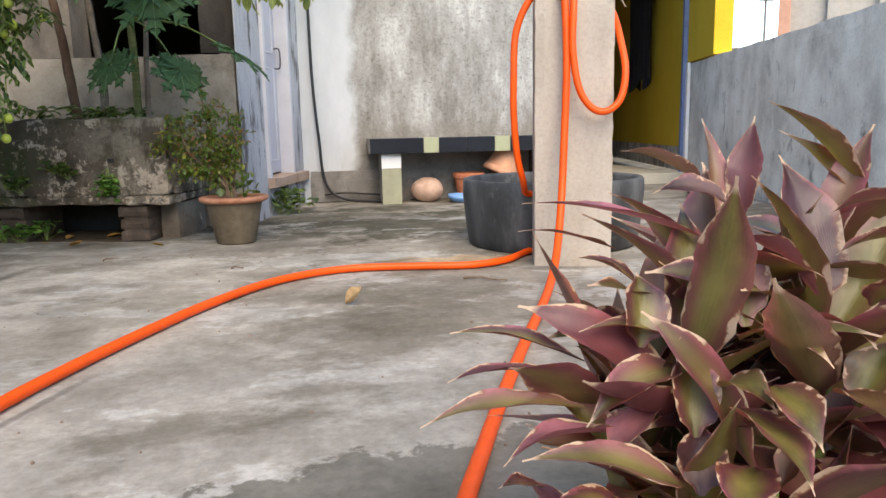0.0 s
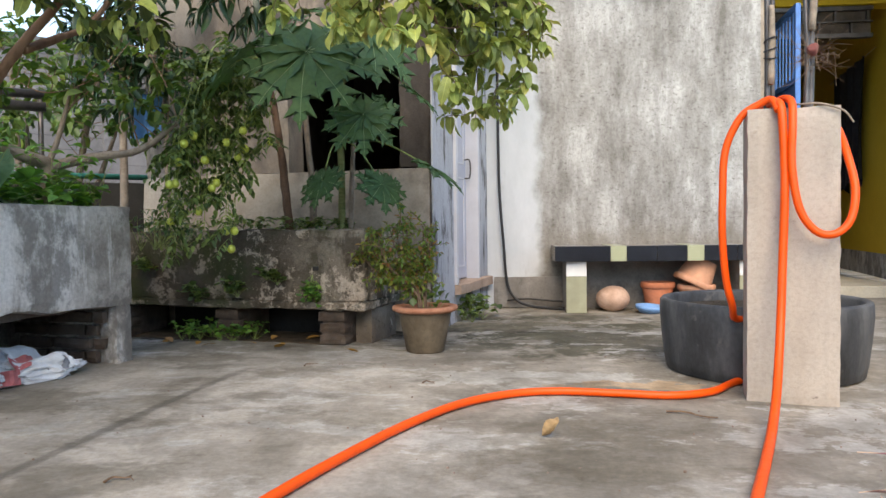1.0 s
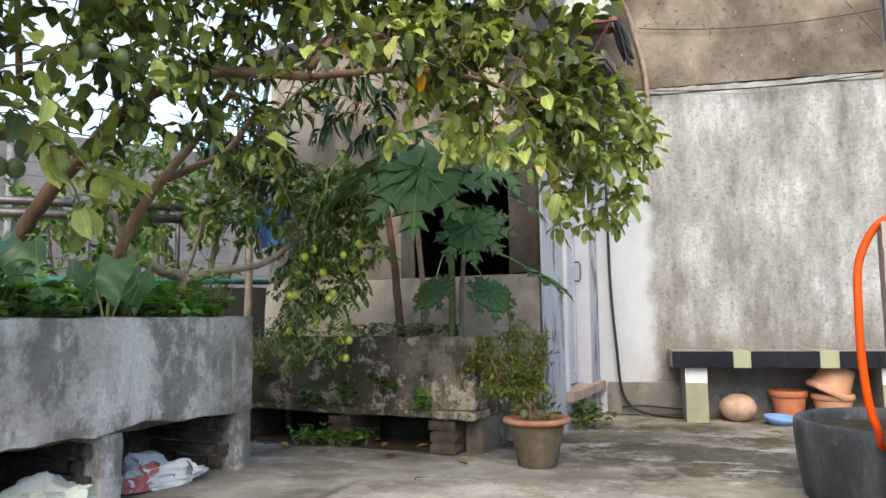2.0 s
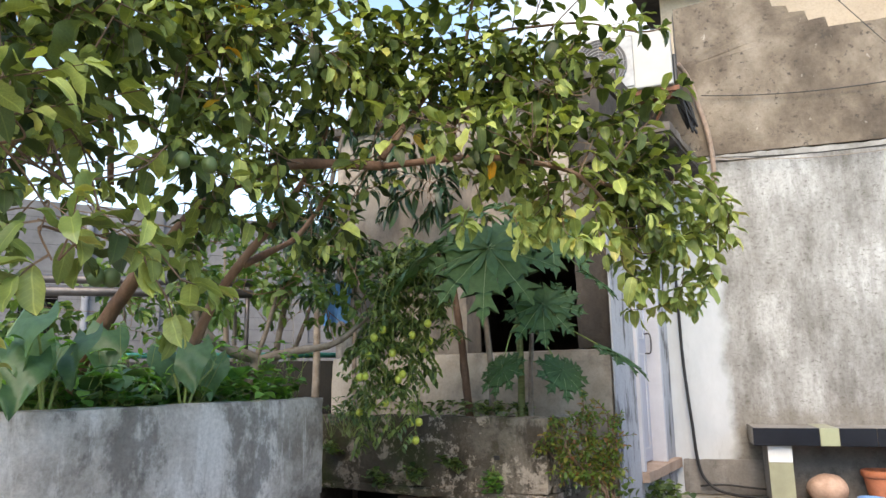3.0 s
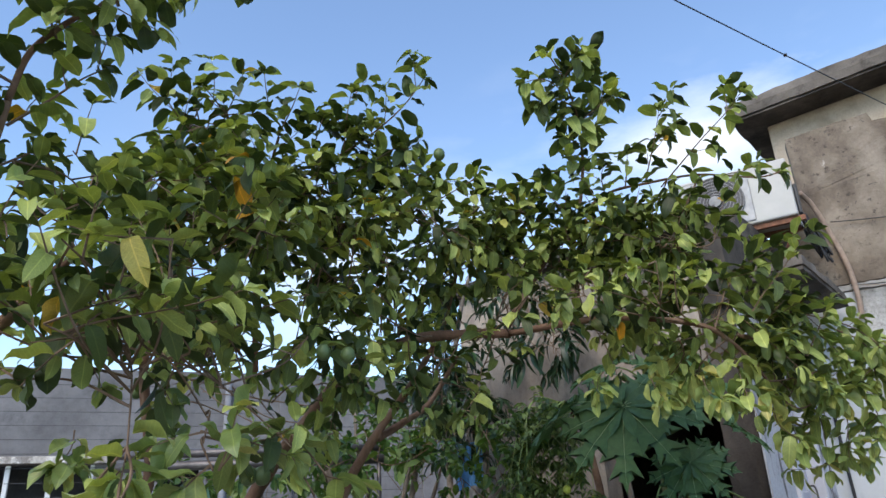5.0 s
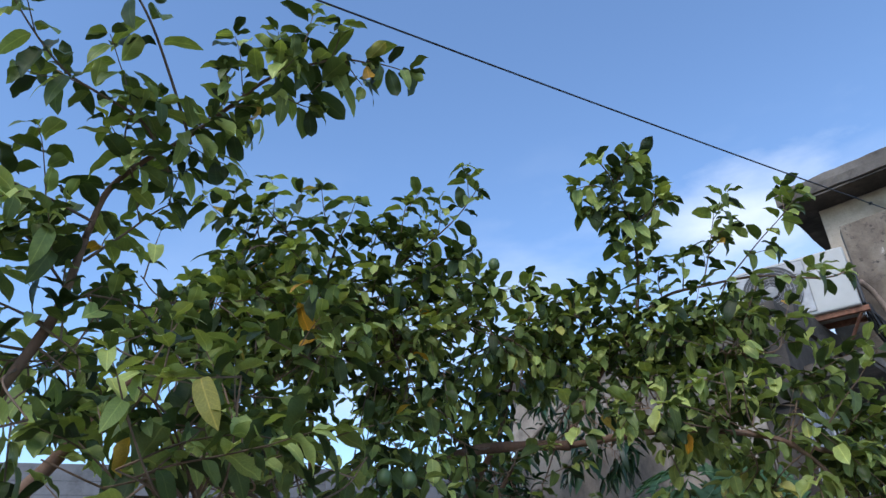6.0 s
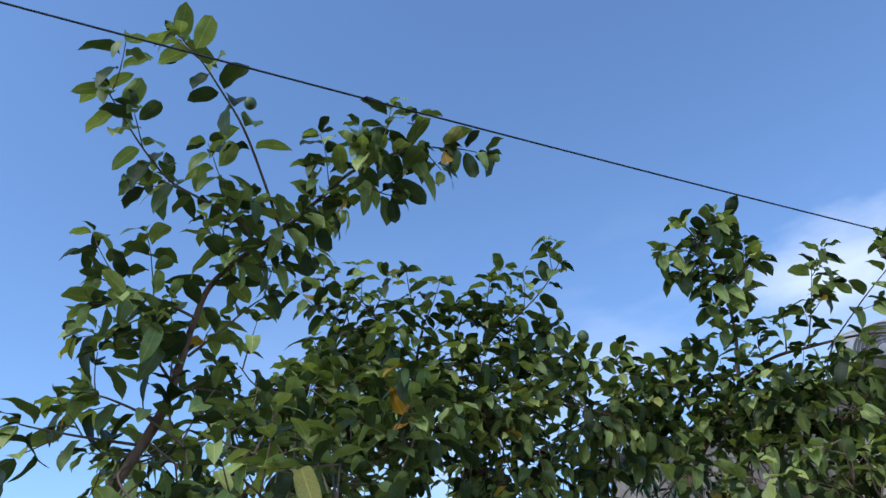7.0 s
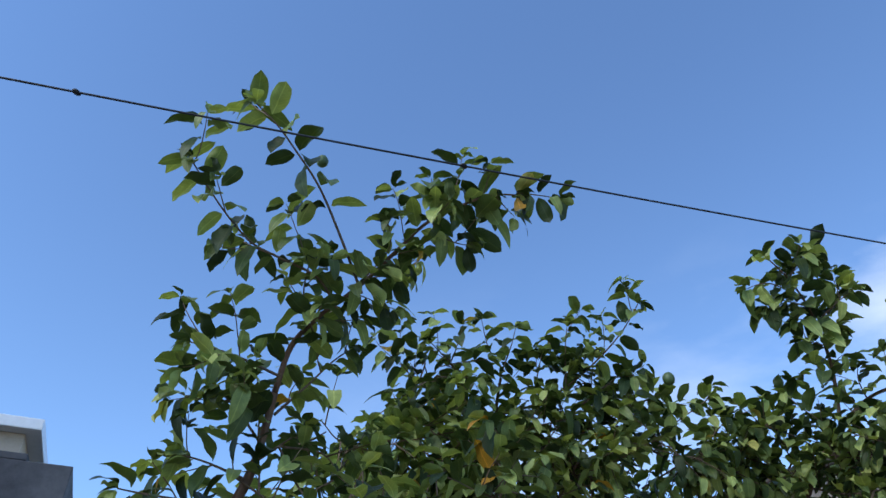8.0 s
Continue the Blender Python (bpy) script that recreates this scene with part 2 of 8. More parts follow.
def floor_material():
    m, nt, b, vec = start("cement_floor", 0.85, spec=0.35)
    xyz = nt.nodes.new("ShaderNodeSeparateXYZ")
    nt.links.new(vec, xyz.inputs["Vector"])
    broad = noise_node(nt, vec, 0.8, 8, 0.62)
    fine = noise_node(nt, vec, 45, 7, 0.72)
    mid = noise_node(nt, vec, 3.2, 9, 0.7, (1, 1, 1), (4, 2, 0))
    rag = noise_node(nt, vec, 2.6, 9, 0.7, (1, 1, 1), (2, 7, 0))
    tiny = noise_node(nt, vec, 9, 6, 0.7, (1, 1, 1), (5, 3, 0))
    col = ramp_node(nt, broad, [(0.36, (0.162, 0.143, 0.117)), (0.48, (0.245, 0.222, 0.189)), (0.62, (0.310, 0.286, 0.250))])
    # brownish and greenish worn runs; pale scaled patches; near-black planter-gap shade painted in
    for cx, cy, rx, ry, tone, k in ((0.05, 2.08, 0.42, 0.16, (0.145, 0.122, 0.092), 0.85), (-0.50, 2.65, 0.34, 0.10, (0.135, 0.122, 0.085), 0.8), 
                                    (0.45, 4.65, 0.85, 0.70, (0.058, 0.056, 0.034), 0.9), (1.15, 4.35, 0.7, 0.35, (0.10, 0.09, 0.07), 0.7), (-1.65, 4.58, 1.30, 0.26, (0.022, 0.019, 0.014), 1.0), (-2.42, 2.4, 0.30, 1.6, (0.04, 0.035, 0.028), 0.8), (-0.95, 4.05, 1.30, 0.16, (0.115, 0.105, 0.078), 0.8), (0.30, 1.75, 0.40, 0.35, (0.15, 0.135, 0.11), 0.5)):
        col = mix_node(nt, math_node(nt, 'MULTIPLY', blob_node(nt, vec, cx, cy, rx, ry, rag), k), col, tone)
    for cx, cy, rx, ry, tone, k in ((-0.98, 3.05, 0.32, 0.30, (0.40, 0.385, 0.36), 0.75), (0.0, 3.30, 0.65, 0.16, (0.42, 0.41, 0.385), 0.8), (0.12, 1.72, 0.22, 0.15, (0.42, 0.405, 0.38), 0.8), (1.45, 2.55, 0.45, 0.30, (0.42, 0.41, 0.39), 0.7),
                                    (0.0, 1.9, 0.7, 0.25, (0.36, 0.345, 0.32), 0.35), (0.60, 3.16, 0.26, 0.10, (0.40, 0.29, 0.19), 0.95), (1.9, 4.6, 0.9, 0.6, (0.36, 0.345, 0.32), 0.6)):
        col = mix_node(nt, math_node(nt, 'MULTIPLY', blob_node(nt, vec, cx, cy, rx, ry, math_node(nt, 'ADD', math_node(nt, 'MULTIPLY', rag, 0.6), math_node(nt, 'MULTIPLY', tiny, 0.4)), 0.055, 3.4), k), col, tone)
    col = mix_node(nt, math_node(nt, 'MULTIPLY', blob_node(nt, vec, -1.15, 2.95, 0.95, 1.25, rag, 0.35, 1.2), 0.7), col, (0.40, 0.365, 0.320))
    # the thin pale screed near the hose, and the broken edge where it ends
    col = mix_node(nt, math_node(nt, 'MULTIPLY', blob_node(nt, vec, -0.35, 1.62, 1.15, 0.55, rag, 0.3, 1.2), 0.75), col, (0.34, 0.315, 0.28))
    pale = noise_node(nt, vec, 1.7, 9, 0.74, (1, 1.6, 1), (9.3, 5.1, 0))
    col = mix_node(nt, math_node(nt, 'MULTIPLY', step_node(nt, pale, 0.54, 0.572), 0.62), col, (0.44, 0.428, 0.405))
    damp = noise_node(nt, vec, 1.25, 9, 0.68, (1, 1.5, 1), (1.7, 8.2, 0))
    col = mix_node(nt, math_node(nt, 'MULTIPLY', step_node(nt, damp, 0.52, 0.575), 0.58), col, (0.145, 0.127, 0.096))
    col = mix_node(nt, math_node(nt, 'MULTIPLY', blob_node(nt, vec, 0.42, 1.10, 0.72, 0.29, math_node(nt, 'ADD', math_node(nt, 'MULTIPLY', rag, 0.5), math_node(nt, 'MULTIPLY', tiny, 0.5)), 0.03, 0.9), 0.9), col, (0.135, 0.125, 0.105))
    g = math_node(nt, 'MAXIMUM', groove_node(nt, xyz, -1.22, 3.51, -1.324, 2.509, 0.032, tiny), groove_node(nt, xyz, -0.493, 1.962, -0.634, 1.548, 0.016, tiny))
    col = mix_node(nt, math_node(nt, 'MULTIPLY', g, 0.6), col, (0.085, 0.078, 0.065))
    grit = ramp_node(nt, fine, [(0.32, (0.68, 0.68, 0.66)), (0.6, (1.05, 1.05, 1.05))])
    blot = ramp_node(nt, mid, [(0.36, (0.66, 0.65, 0.62)), (0.5, (0.95, 0.95, 0.94)), (0.60, (1.3, 1.3, 1.3))])
    for layer, k in ((grit, 0.6), (blot, 0.9)):
        n = nt.nodes.new("ShaderNodeMix")
        n.data_type, n.blend_type = 'RGBA', 'MULTIPLY'
        n.inputs[0].default_value = k
        nt.links.new(col, n.inputs[6])
        nt.links.new(layer, n.inputs[7])
        col = n.outputs[2]
    nt.links.new(col, b.inputs["Base Color"])
    h = math_node(nt, 'ADD', math_node(nt, 'MULTIPLY', fine, 0.6), math_node(nt, 'MULTIPLY', mid, 1.4))
    h = math_node(nt, 'SUBTRACT', h, math_node(nt, 'MULTIPLY', g, 0.6))
    bump(nt, b, h, 0.5, 0.008)
    return m


def trough_material():
    """Grey cement with pale lime runs from the rim, sooty blotches and a brown foot."""
    m, nt, b, vec = start("grey_planter_cement", 0.9, spec=0.3)
    broad = noise_node(nt, vec, 2.4, 9, 0.68)
    runs = noise_node(nt, vec, 5.0, 8, 0.7, (1, 1, 0.22), (1, 4, 2))
    blotch = noise_node(nt, vec, 3.8, 10, 0.74, (1, 1, 0.7), (6, 3, 1))
    fine = noise_node(nt, vec, 55, 6, 0.7)
    col = ramp_node(nt, broad, [(0.38, (0.265, 0.240, 0.212)), (0.5, (0.475, 0.440, 0.398)), (0.60, (0.64, 0.605, 0.565))])
    col = mix_node(nt, math_node(nt, 'MULTIPLY', step_node(nt, runs, 0.50, 0.58), 0.8), col, (0.74, 0.71, 0.675))
    col = mix_node(nt, math_node(nt, 'MULTIPLY', step_node(nt, blotch, 0.50, 0.575), 0.72), col, (0.165, 0.150, 0.137))
    brown = noise_node(nt, vec, 1.8, 6, 0.6, (1, 1, 1.5), (2, 2, 9))
    col = mix_node(nt, math_node(nt, 'MULTIPLY', step_node(nt, brown, 0.54, 0.68), 0.55), col, (0.22, 0.185, 0.15))
    n = nt.nodes.new("ShaderNodeMix")
    n.data_type, n.blend_type = 'RGBA', 'MULTIPLY'
    n.inputs[0].default_value = 0.5
    nt.links.new(col, n.inputs[6])
    nt.links.new(ramp_node(nt, fine, [(0.33, (0.6, 0.6, 0.6)), (0.62, (1.1, 1.1, 1.1))]), n.inputs[7])
    nt.links.new(n.outputs[2], b.inputs["Base Color"])
    bump(nt, b, math_node(nt, 'ADD', fine, math_node(nt, 'MULTIPLY', blotch, 2.0)), 0.7, 0.008)
    return m


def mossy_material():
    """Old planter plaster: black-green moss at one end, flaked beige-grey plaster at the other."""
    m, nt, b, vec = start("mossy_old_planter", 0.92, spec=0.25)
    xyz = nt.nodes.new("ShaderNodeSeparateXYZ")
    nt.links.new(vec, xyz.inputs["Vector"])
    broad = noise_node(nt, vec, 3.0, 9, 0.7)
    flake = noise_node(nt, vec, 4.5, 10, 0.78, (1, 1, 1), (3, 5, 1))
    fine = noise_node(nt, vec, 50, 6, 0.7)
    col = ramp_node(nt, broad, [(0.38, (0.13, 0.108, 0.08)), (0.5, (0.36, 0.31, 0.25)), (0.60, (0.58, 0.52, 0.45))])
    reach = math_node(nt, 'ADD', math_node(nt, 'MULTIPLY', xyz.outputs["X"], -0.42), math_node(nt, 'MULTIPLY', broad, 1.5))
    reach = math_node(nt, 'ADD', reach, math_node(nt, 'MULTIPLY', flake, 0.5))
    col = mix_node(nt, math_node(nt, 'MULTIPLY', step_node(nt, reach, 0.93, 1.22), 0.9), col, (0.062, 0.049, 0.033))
    drip = noise_node(nt, vec, 4.0, 8, 0.7, (1, 1, 0.4), (4, 2, 7))
    col = mix_node(nt, math_node(nt, 'MULTIPLY', step_node(nt, drip, 0.50, 0.57), 0.8), col, (0.06, 0.048, 0.034))
    green = noise_node(nt, vec, 2.2, 6, 0.65, (1, 1, 1.4), (8, 1, 4))
    gm = math_node(nt, 'MULTIPLY', step_node(nt, green, 0.47, 0.60), step_node(nt, reach, 1.05, 1.3))
    col = mix_node(nt, math_node(nt, 'MULTIPLY', gm, 0.75), col, (0.050, 0.062, 0.018))
    bare = math_node(nt, 'SUBTRACT', 1.0, math_node(nt, 'MULTIPLY', step_node(nt, reach, 1.15, 1.9), 0.9))
    col = mix_node(nt, math_node(nt, 'MULTIPLY', math_node(nt, 'MULTIPLY', step_node(nt, flake, 0.53, 0.565), bare), 0.85), col, (0.56, 0.47, 0.38))
    n = nt.nodes.new("ShaderNodeMix")
    n.data_type, n.blend_type = 'RGBA', 'MULTIPLY'
    n.inputs[0].default_value = 0.5
    nt.links.new(col, n.inputs[6])
    nt.links.new(ramp_node(nt, fine, [(0.33, (0.6, 0.6, 0.6)), (0.62, (1.1, 1.1, 1.1))]), n.inputs[7])
    nt.links.new(n.outputs[2], b.inputs["Base Color"])
    bump(nt, b, math_node(nt, 'ADD', fine, math_node(nt, 'MULTIPLY', flake, 2.5)), 0.9, 0.010)
    return m


def back_wall_material():
    """Weathered lime plaster with streaks, and a strip painted white beside the corner."""
    m, nt, b, vec = start("weathered_plaster", 0.9, spec=0.25)
    broad = noise_node(nt, vec, 2.0, 10, 0.72, (1.9, 1.9, 0.75))
    streak = noise_node(nt, vec, 3.0, 9, 0.76, (2.2, 2.2, 0.62), (2.2, 0, 5))
    fine = noise_node(nt, vec, 40, 7, 0.72)
    spots = noise_node(nt, vec, 22, 8, 0.78, (1, 1, 1.9), (7, 1, 2))
    col = ramp_node(nt, broad, [(0.34, (0.175, 0.166, 0.152)), (0.43, (0.262, 0.254, 0.240)), (0.53, (0.350, 0.345, 0.332)), (0.63, (0.480, 0.480, 0.470))])
    col = mix_node(nt, math_node(nt, 'MULTIPLY', step_node(nt, streak, 0.50, 0.64), 0.50), col, (0.165, 0.157, 0.145))
    col = mix_node(nt, math_node(nt, 'MULTIPLY', step_node(nt, spots, 0.55, 0.63), 0.75), col, (0.10, 0.09, 0.078))
    zed = nt.nodes.new("ShaderNodeSeparateXYZ")
    nt.links.new(vec, zed.inputs["Vector"])
    splash = math_node(nt, 'ADD', zed.outputs["Z"], math_node(nt, 'MULTIPLY', math_node(nt, 'SUBTRACT', broad, 0.5), 0.55))
    col = mix_node(nt, math_node(nt, 'MULTIPLY', step_node(nt, splash, 0.64, 0.52), 0.5), col, (0.20, 0.178, 0.148))
    grit = ramp_node(nt, fine, [(0.34, (0.66, 0.66, 0.66)), (0.50, (0.98, 0.98, 0.98)), (0.66, (1.1, 1.1, 1.1))])
    n = nt.nodes.new("ShaderNodeMix")
    n.data_type, n.blend_type = 'RGBA', 'MULTIPLY'
    n.inputs[0].default_value = 0.75
    nt.links.new(col, n.inputs[6])
    nt.links.new(grit, n.inputs[7])
    col = n.outputs[2]
    xyz = nt.nodes.new("ShaderNodeSeparateXYZ")
    nt.links.new(vec, xyz.inputs["Vector"])
    wob = math_node(nt, 'MULTIPLY', math_node(nt, 'SUBTRACT', noise_node(nt, vec, 3.5, 5), 0.5), 0.25)
    edge = step_node(nt, math_node(nt, 'ADD', xyz.outputs["X"], wob), 0.35, 0.27)
    paint = ramp_node(nt, broad, [(0.3, (0.43, 0.455, 0.475)), (0.7, (0.55, 0.57, 0.59))])
    paint = mix_node(nt, math_node(nt, 'MULTIPLY', step_node(nt, streak, 0.56, 0.70), 0.35), paint, (0.25, 0.245, 0.235))
    nt.links.new(mix_node(nt, edge, col, paint), b.inputs["Base Color"])
    bump(nt, b, math_node(nt, 'ADD', broad, spots), 0.22, 0.006)
    return m


M_FLOOR = floor_material()
M_GROUND = cement("bare_ground", (0.10, 0.085, 0.06), (0.16, 0.14, 0.10), (0.22, 0.19, 0.14), big=0.2, grain=4)
M_BACK = back_wall_material()
M_UPPER = cement("mossy_brown_plaster", (0.085, 0.067, 0.052), (0.175, 0.14, 0.107), (0.29, 0.245, 0.195), big=2.6, lo=0.33, hi=0.67, stretch=(1.0, 1.0, 0.8), grain=34,
                 stain=(0.072, 0.060, 0.050), stain_lo=0.575, stain_hi=0.66, stain_scale=21, strength=0.9, flake=(0.46, 0.42, 0.36))
M_LEDGE = cement("chalky_ledge", (0.240, 0.228, 0.210), (0.330, 0.318, 0.300), (0.396, 0.384, 0.366), big=4, stain=(0.132, 0.120, 0.108), stain_scale=7)
M_SKIRT = cement("damp_skirting", (0.136, 0.124, 0.112), (0.224, 0.208, 0.192), (0.304, 0.288, 0.272), big=3, stain=(0.072, 0.068, 0.060), stain_scale=5)
M_BEIGE = cement("beige_plaster", (0.390, 0.312, 0.234), (0.476, 0.390, 0.300), (0.523, 0.437, 0.343), big=0.8, stain=(0.257, 0.211, 0.156), stain_scale=2.2)
M_BOUT = cement("stained_outhouse_plaster", (0.090, 0.078, 0.069), (0.255, 0.217, 0.180), (0.510, 0.443, 0.367), big=1.7, stretch=(1, 1, 0.6),
                stain=(0.075, 0.069, 0.063), stain_lo=0.5, stain_hi=0.68, stain_scale=2.6, stain_stretch=(1.4, 1.4, 0.7))
# real black stain on the corner pier; elsewhere this black is painted shade
M_STAINSHADE = cement("stain_and_shade_plaster", (0.030, 0.026, 0.023), (0.070, 0.060, 0.052), (0.150, 0.130, 0.110), big=2.4, stretch=(1, 1, 0.5), stain=(0.025, 0.023, 0.021), stain_lo=0.5, stain_hi=0.66, stain_scale=3.0, strength=0.6)
M_LOWWALL = cement("low_wall_plaster", (0.190, 0.158, 0.126), (0.335, 0.288, 0.235), (0.470, 0.412, 0.345), big=2.6,
                   stain=(0.153, 0.134, 0.114), stain_lo=0.55, stain_hi=0.72, stain_scale=3.4)
M_WHITE = cement("grimy_white_paint", (0.279, 0.287, 0.312), (0.410, 0.418, 0.451), (0.492, 0.500, 0.525), big=1.6, stretch=(1, 1, 0.5),
                 stain=(0.107, 0.102, 0.102), stain_lo=0.52, stain_hi=0.61, stain_scale=3.2, stain_stretch=(2.5, 2.5, 0.7), strength=0.25)
M_DOOR = plain("lilac_white_door_paint", (0.414, 0.423, 0.495), rough=0.45, vary=0.10, scale=4)
M_DOORFRAME = plain("white_door_frame_paint", (0.527, 0.527, 0.561), rough=0.5, vary=0.10, scale=5)
M_SILL = cement("pinkish_sill", (0.306, 0.212, 0.162), (0.408, 0.297, 0.230), (0.476, 0.357, 0.289), big=4)
M_CONC = trough_material()
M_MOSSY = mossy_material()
M_BRICK = cement("old_brick_pier", (0.049, 0.035, 0.028), (0.098, 0.073, 0.057), (0.154, 0.119, 0.095), big=7, stain=(0.042, 0.035, 0.028), stain_scale=9, strength=1.0)
# black stain of the parapets; on the planters' gap backings it paints shade
M_DARKWALL = cement("black_parapet_and_gap_shade", (0.012, 0.011, 0.010), (0.024, 0.023, 0.021), (0.045, 0.043, 0.040), big=1.5, strength=0.6)
M_SLAB = cement("dark_sunshade_cement", (0.070, 0.060, 0.052), (0.135, 0.115, 0.098), (0.22, 0.195, 0.17), big=3, strength=0.7)
M_CORNICE = cement("weathered_cornice", (0.081, 0.071, 0.062), (0.149, 0.130, 0.112), (0.211, 0.186, 0.161), big=2.5, stain=(0.043, 0.037, 0.031), stain_scale=6)
M_PARAPET = cement("grey_white_parapet", (0.540, 0.515, 0.470), (0.740, 0.708, 0.650), (0.870, 0.848, 0.790), big=3.2, stretch=(1, 1, 0.7), lo=0.36, hi=0.64,
                   stain=(0.220, 0.215, 0.204), stain_lo=0.57, stain_hi=0.68, stain_scale=5.5, stain_stretch=(1, 1, 0.6), strength=0.4)
M_YELLOW = cement("yellow_wall_paint", (0.558, 0.360, 0.027), (0.648, 0.432, 0.036), (0.702, 0.486, 0.054), big=1.0, strength=0.15)
M_PALEYELLOW = cement("pale_yellow_paint", (0.75, 0.58, 0.14), (0.80, 0.63, 0.17), (0.84, 0.68, 0.22), big=1.0, strength=0.15)
M_PILLAR = cement("cream_post_cement", (0.343, 0.296, 0.250), (0.429, 0.378, 0.328), (0.484, 0.437, 0.382), big=3.5, stretch=(1, 1, 0.5),
                  stain=(0.156, 0.133, 0.117), stain_lo=0.635, stain_hi=0.70, stain_scale=9.0, strength=0.35)
# near-black colour stands in for missing light in rooms, passage end and holes
M_DARK = plain("unlit_black", (0.03, 0.028, 0.026), rough=0.9)
M_BLUE = plain("blue_gate_paint", (0.05, 0.17, 0.46), rough=0.45, vary=0.3)
M_BLUEFRAME = plain("slate_blue_jamb_paint", (0.10, 0.15, 0.30), rough=0.5)
M_STEEL = plain("dull_steel", (0.12, 0.11, 0.11), rough=0.5, metal=0.7, vary=0.4)
M_RUST = plain("rusty_steel", (0.22, 0.10, 0.06), rough=0.8, metal=0.3, vary=0.5, scale=25)
M_STICK = plain("weathered_stick", (0.26, 0.21, 0.165), rough=0.85, vary=0.4, scale=30, strength=0.6)
M_HOSE = plain("orange_hose_plastic", (0.86, 0.088, 0.006), rough=0.45, vary=0.08, scale=20, strength=0.05, spec=0.35)
M_BLACKTILE = plain("black_glazed_tile", (0.014, 0.016, 0.022), rough=0.22, vary=0.2, scale=8)
M_GREENTILE = plain("pale_green_tile", (0.36, 0.38, 0.25), rough=0.3, vary=0.1, scale=8)
M_OLIVETILE = plain("olive_leg_tile", (0.33, 0.33, 0.23), rough=0.35, vary=0.12, scale=9)
M_WHITETILE = plain("white_glazed_tile", (0.74, 0.75, 0.75), rough=0.25, vary=0.05, scale=9)
M_BENCHTOP = cement("bench_top_cement", (0.176, 0.160, 0.144), (0.264, 0.248, 0.224), (0.336, 0.320, 0.296), big=4)
M_TERRA = plain("terracotta", (0.50, 0.17, 0.085), rough=0.8, vary=0.25, scale=14)
M_TERRALIGHT = plain("pale_terracotta", (0.58, 0.30, 0.19), rough=0.85, vary=0.2, scale=12)
M_POTBODY = cement("damp_pot_clay", (0.085, 0.065, 0.042), (0.14, 0.11, 0.075), (0.20, 0.16, 0.11), big=7, strength=0.3)
M_POTRIM = cement("pot_rim_clay", (0.30, 0.13, 0.075), (0.42, 0.19, 0.115), (0.50, 0.26, 0.17), big=12, strength=0.3)
M_RUBBER = cement("dusty_black_rubber", (0.026, 0.028, 0.031), (0.058, 0.062, 0.068), (0.12, 0.125, 0.13), big=4.5, stretch=(1, 1, 0.35), lo=0.38, hi=0.62, stain=(0.16, 0.155, 0.145), stain_lo=0.60, stain_hi=0.72, stain_scale=6, rough=0.55, strength=0.2)
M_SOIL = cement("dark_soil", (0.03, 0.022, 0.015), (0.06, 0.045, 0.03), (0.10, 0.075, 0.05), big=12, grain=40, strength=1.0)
M_BLUEPLASTIC = plain("light_blue_plastic", (0.16, 0.33, 0.62), rough=0.4, vary=0.1)
M_CLAYBALL = cement("pinkish_clay", (0.42, 0.27, 0.20), (0.52, 0.35, 0.27), (0.60, 0.42, 0.33), big=9, strength=0.4)
M_SACK = plain("white_woven_sack", (0.62, 0.63, 0.64), rough=0.7, vary=0.25, scale=9, strength=0.5)
M_SACKRED = plain("printed_red_sack", (0.42, 0.12, 0.12), rough=0.7, vary=0.3, scale=9)
M_SACKGREY = plain("printed_grey_sack", (0.18, 0.19, 0.21), rough=0.7, vary=0.3, scale=9)
M_BAG = plain("cream_cement_bag", (0.58, 0.60, 0.52), rough=0.7, vary=0.25, scale=7, strength=0.5)
M_ACWHITE = plain("white_enamel_sheet", (0.403, 0.398, 0.375), rough=0.4, vary=0.08, scale=5)
M_GRILLE = plain("black_plastic_grille", (0.025, 0.025, 0.028), rough=0.4)
M_PIPE = plain("taped_pipe", (0.27, 0.20, 0.155), rough=0.7, vary=0.3, scale=18)
M_BLACKWIRE = plain("black_cable", (0.012, 0.012, 0.014), rough=0.5)
M_BARK = cement("guava_bark", (0.078, 0.045, 0.031), (0.156, 0.090, 0.058), (0.257, 0.164, 0.113), big=9, stretch=(1, 1, 0.35), grain=70, strength=0.6)
M_GREYBARK = cement("grey_bark", (0.12, 0.095, 0.075), (0.22, 0.18, 0.145), (0.32, 0.27, 0.22), big=10, grain=70, strength=0.6)
M_PAPBARK = cement("papaya_stem_skin", (0.10, 0.13, 0.05), (0.17, 0.20, 0.08), (0.25, 0.26, 0.13), big=14, stretch=(0.5, 0.5, 3), strength=0.6)
M_TWIG = plain("brown_twig", (0.15, 0.095, 0.06), rough=0.8, vary=0.35, scale=30)
M_STALK = plain("green_stalk", (0.20, 0.26, 0.07), rough=0.5, vary=0.25, scale=20)
M_GUAVA = leafy("guava_leaf", [(0.0, (0.022, 0.036, 0.012)), (0.30, (0.066, 0.094, 0.028)), (0.60, (0.190, 0.236, 0.068)), (0.86, (0.355, 0.415, 0.125)), (0.988, (0.370, 0.405, 0.120)), (0.998, (0.560, 0.269, 0.022))], rough=0.45, vein=True, translucent=0.18, spec=0.27)
M_YOUNG = leafy("young_leaf", [(0.0, (0.14, 0.20, 0.055)), (0.5, (0.24, 0.30, 0.090)), (0.85, (0.35, 0.39, 0.12)), (1.0, (0.47, 0.43, 0.13))], rough=0.45, vein=True, translucent=0.16)
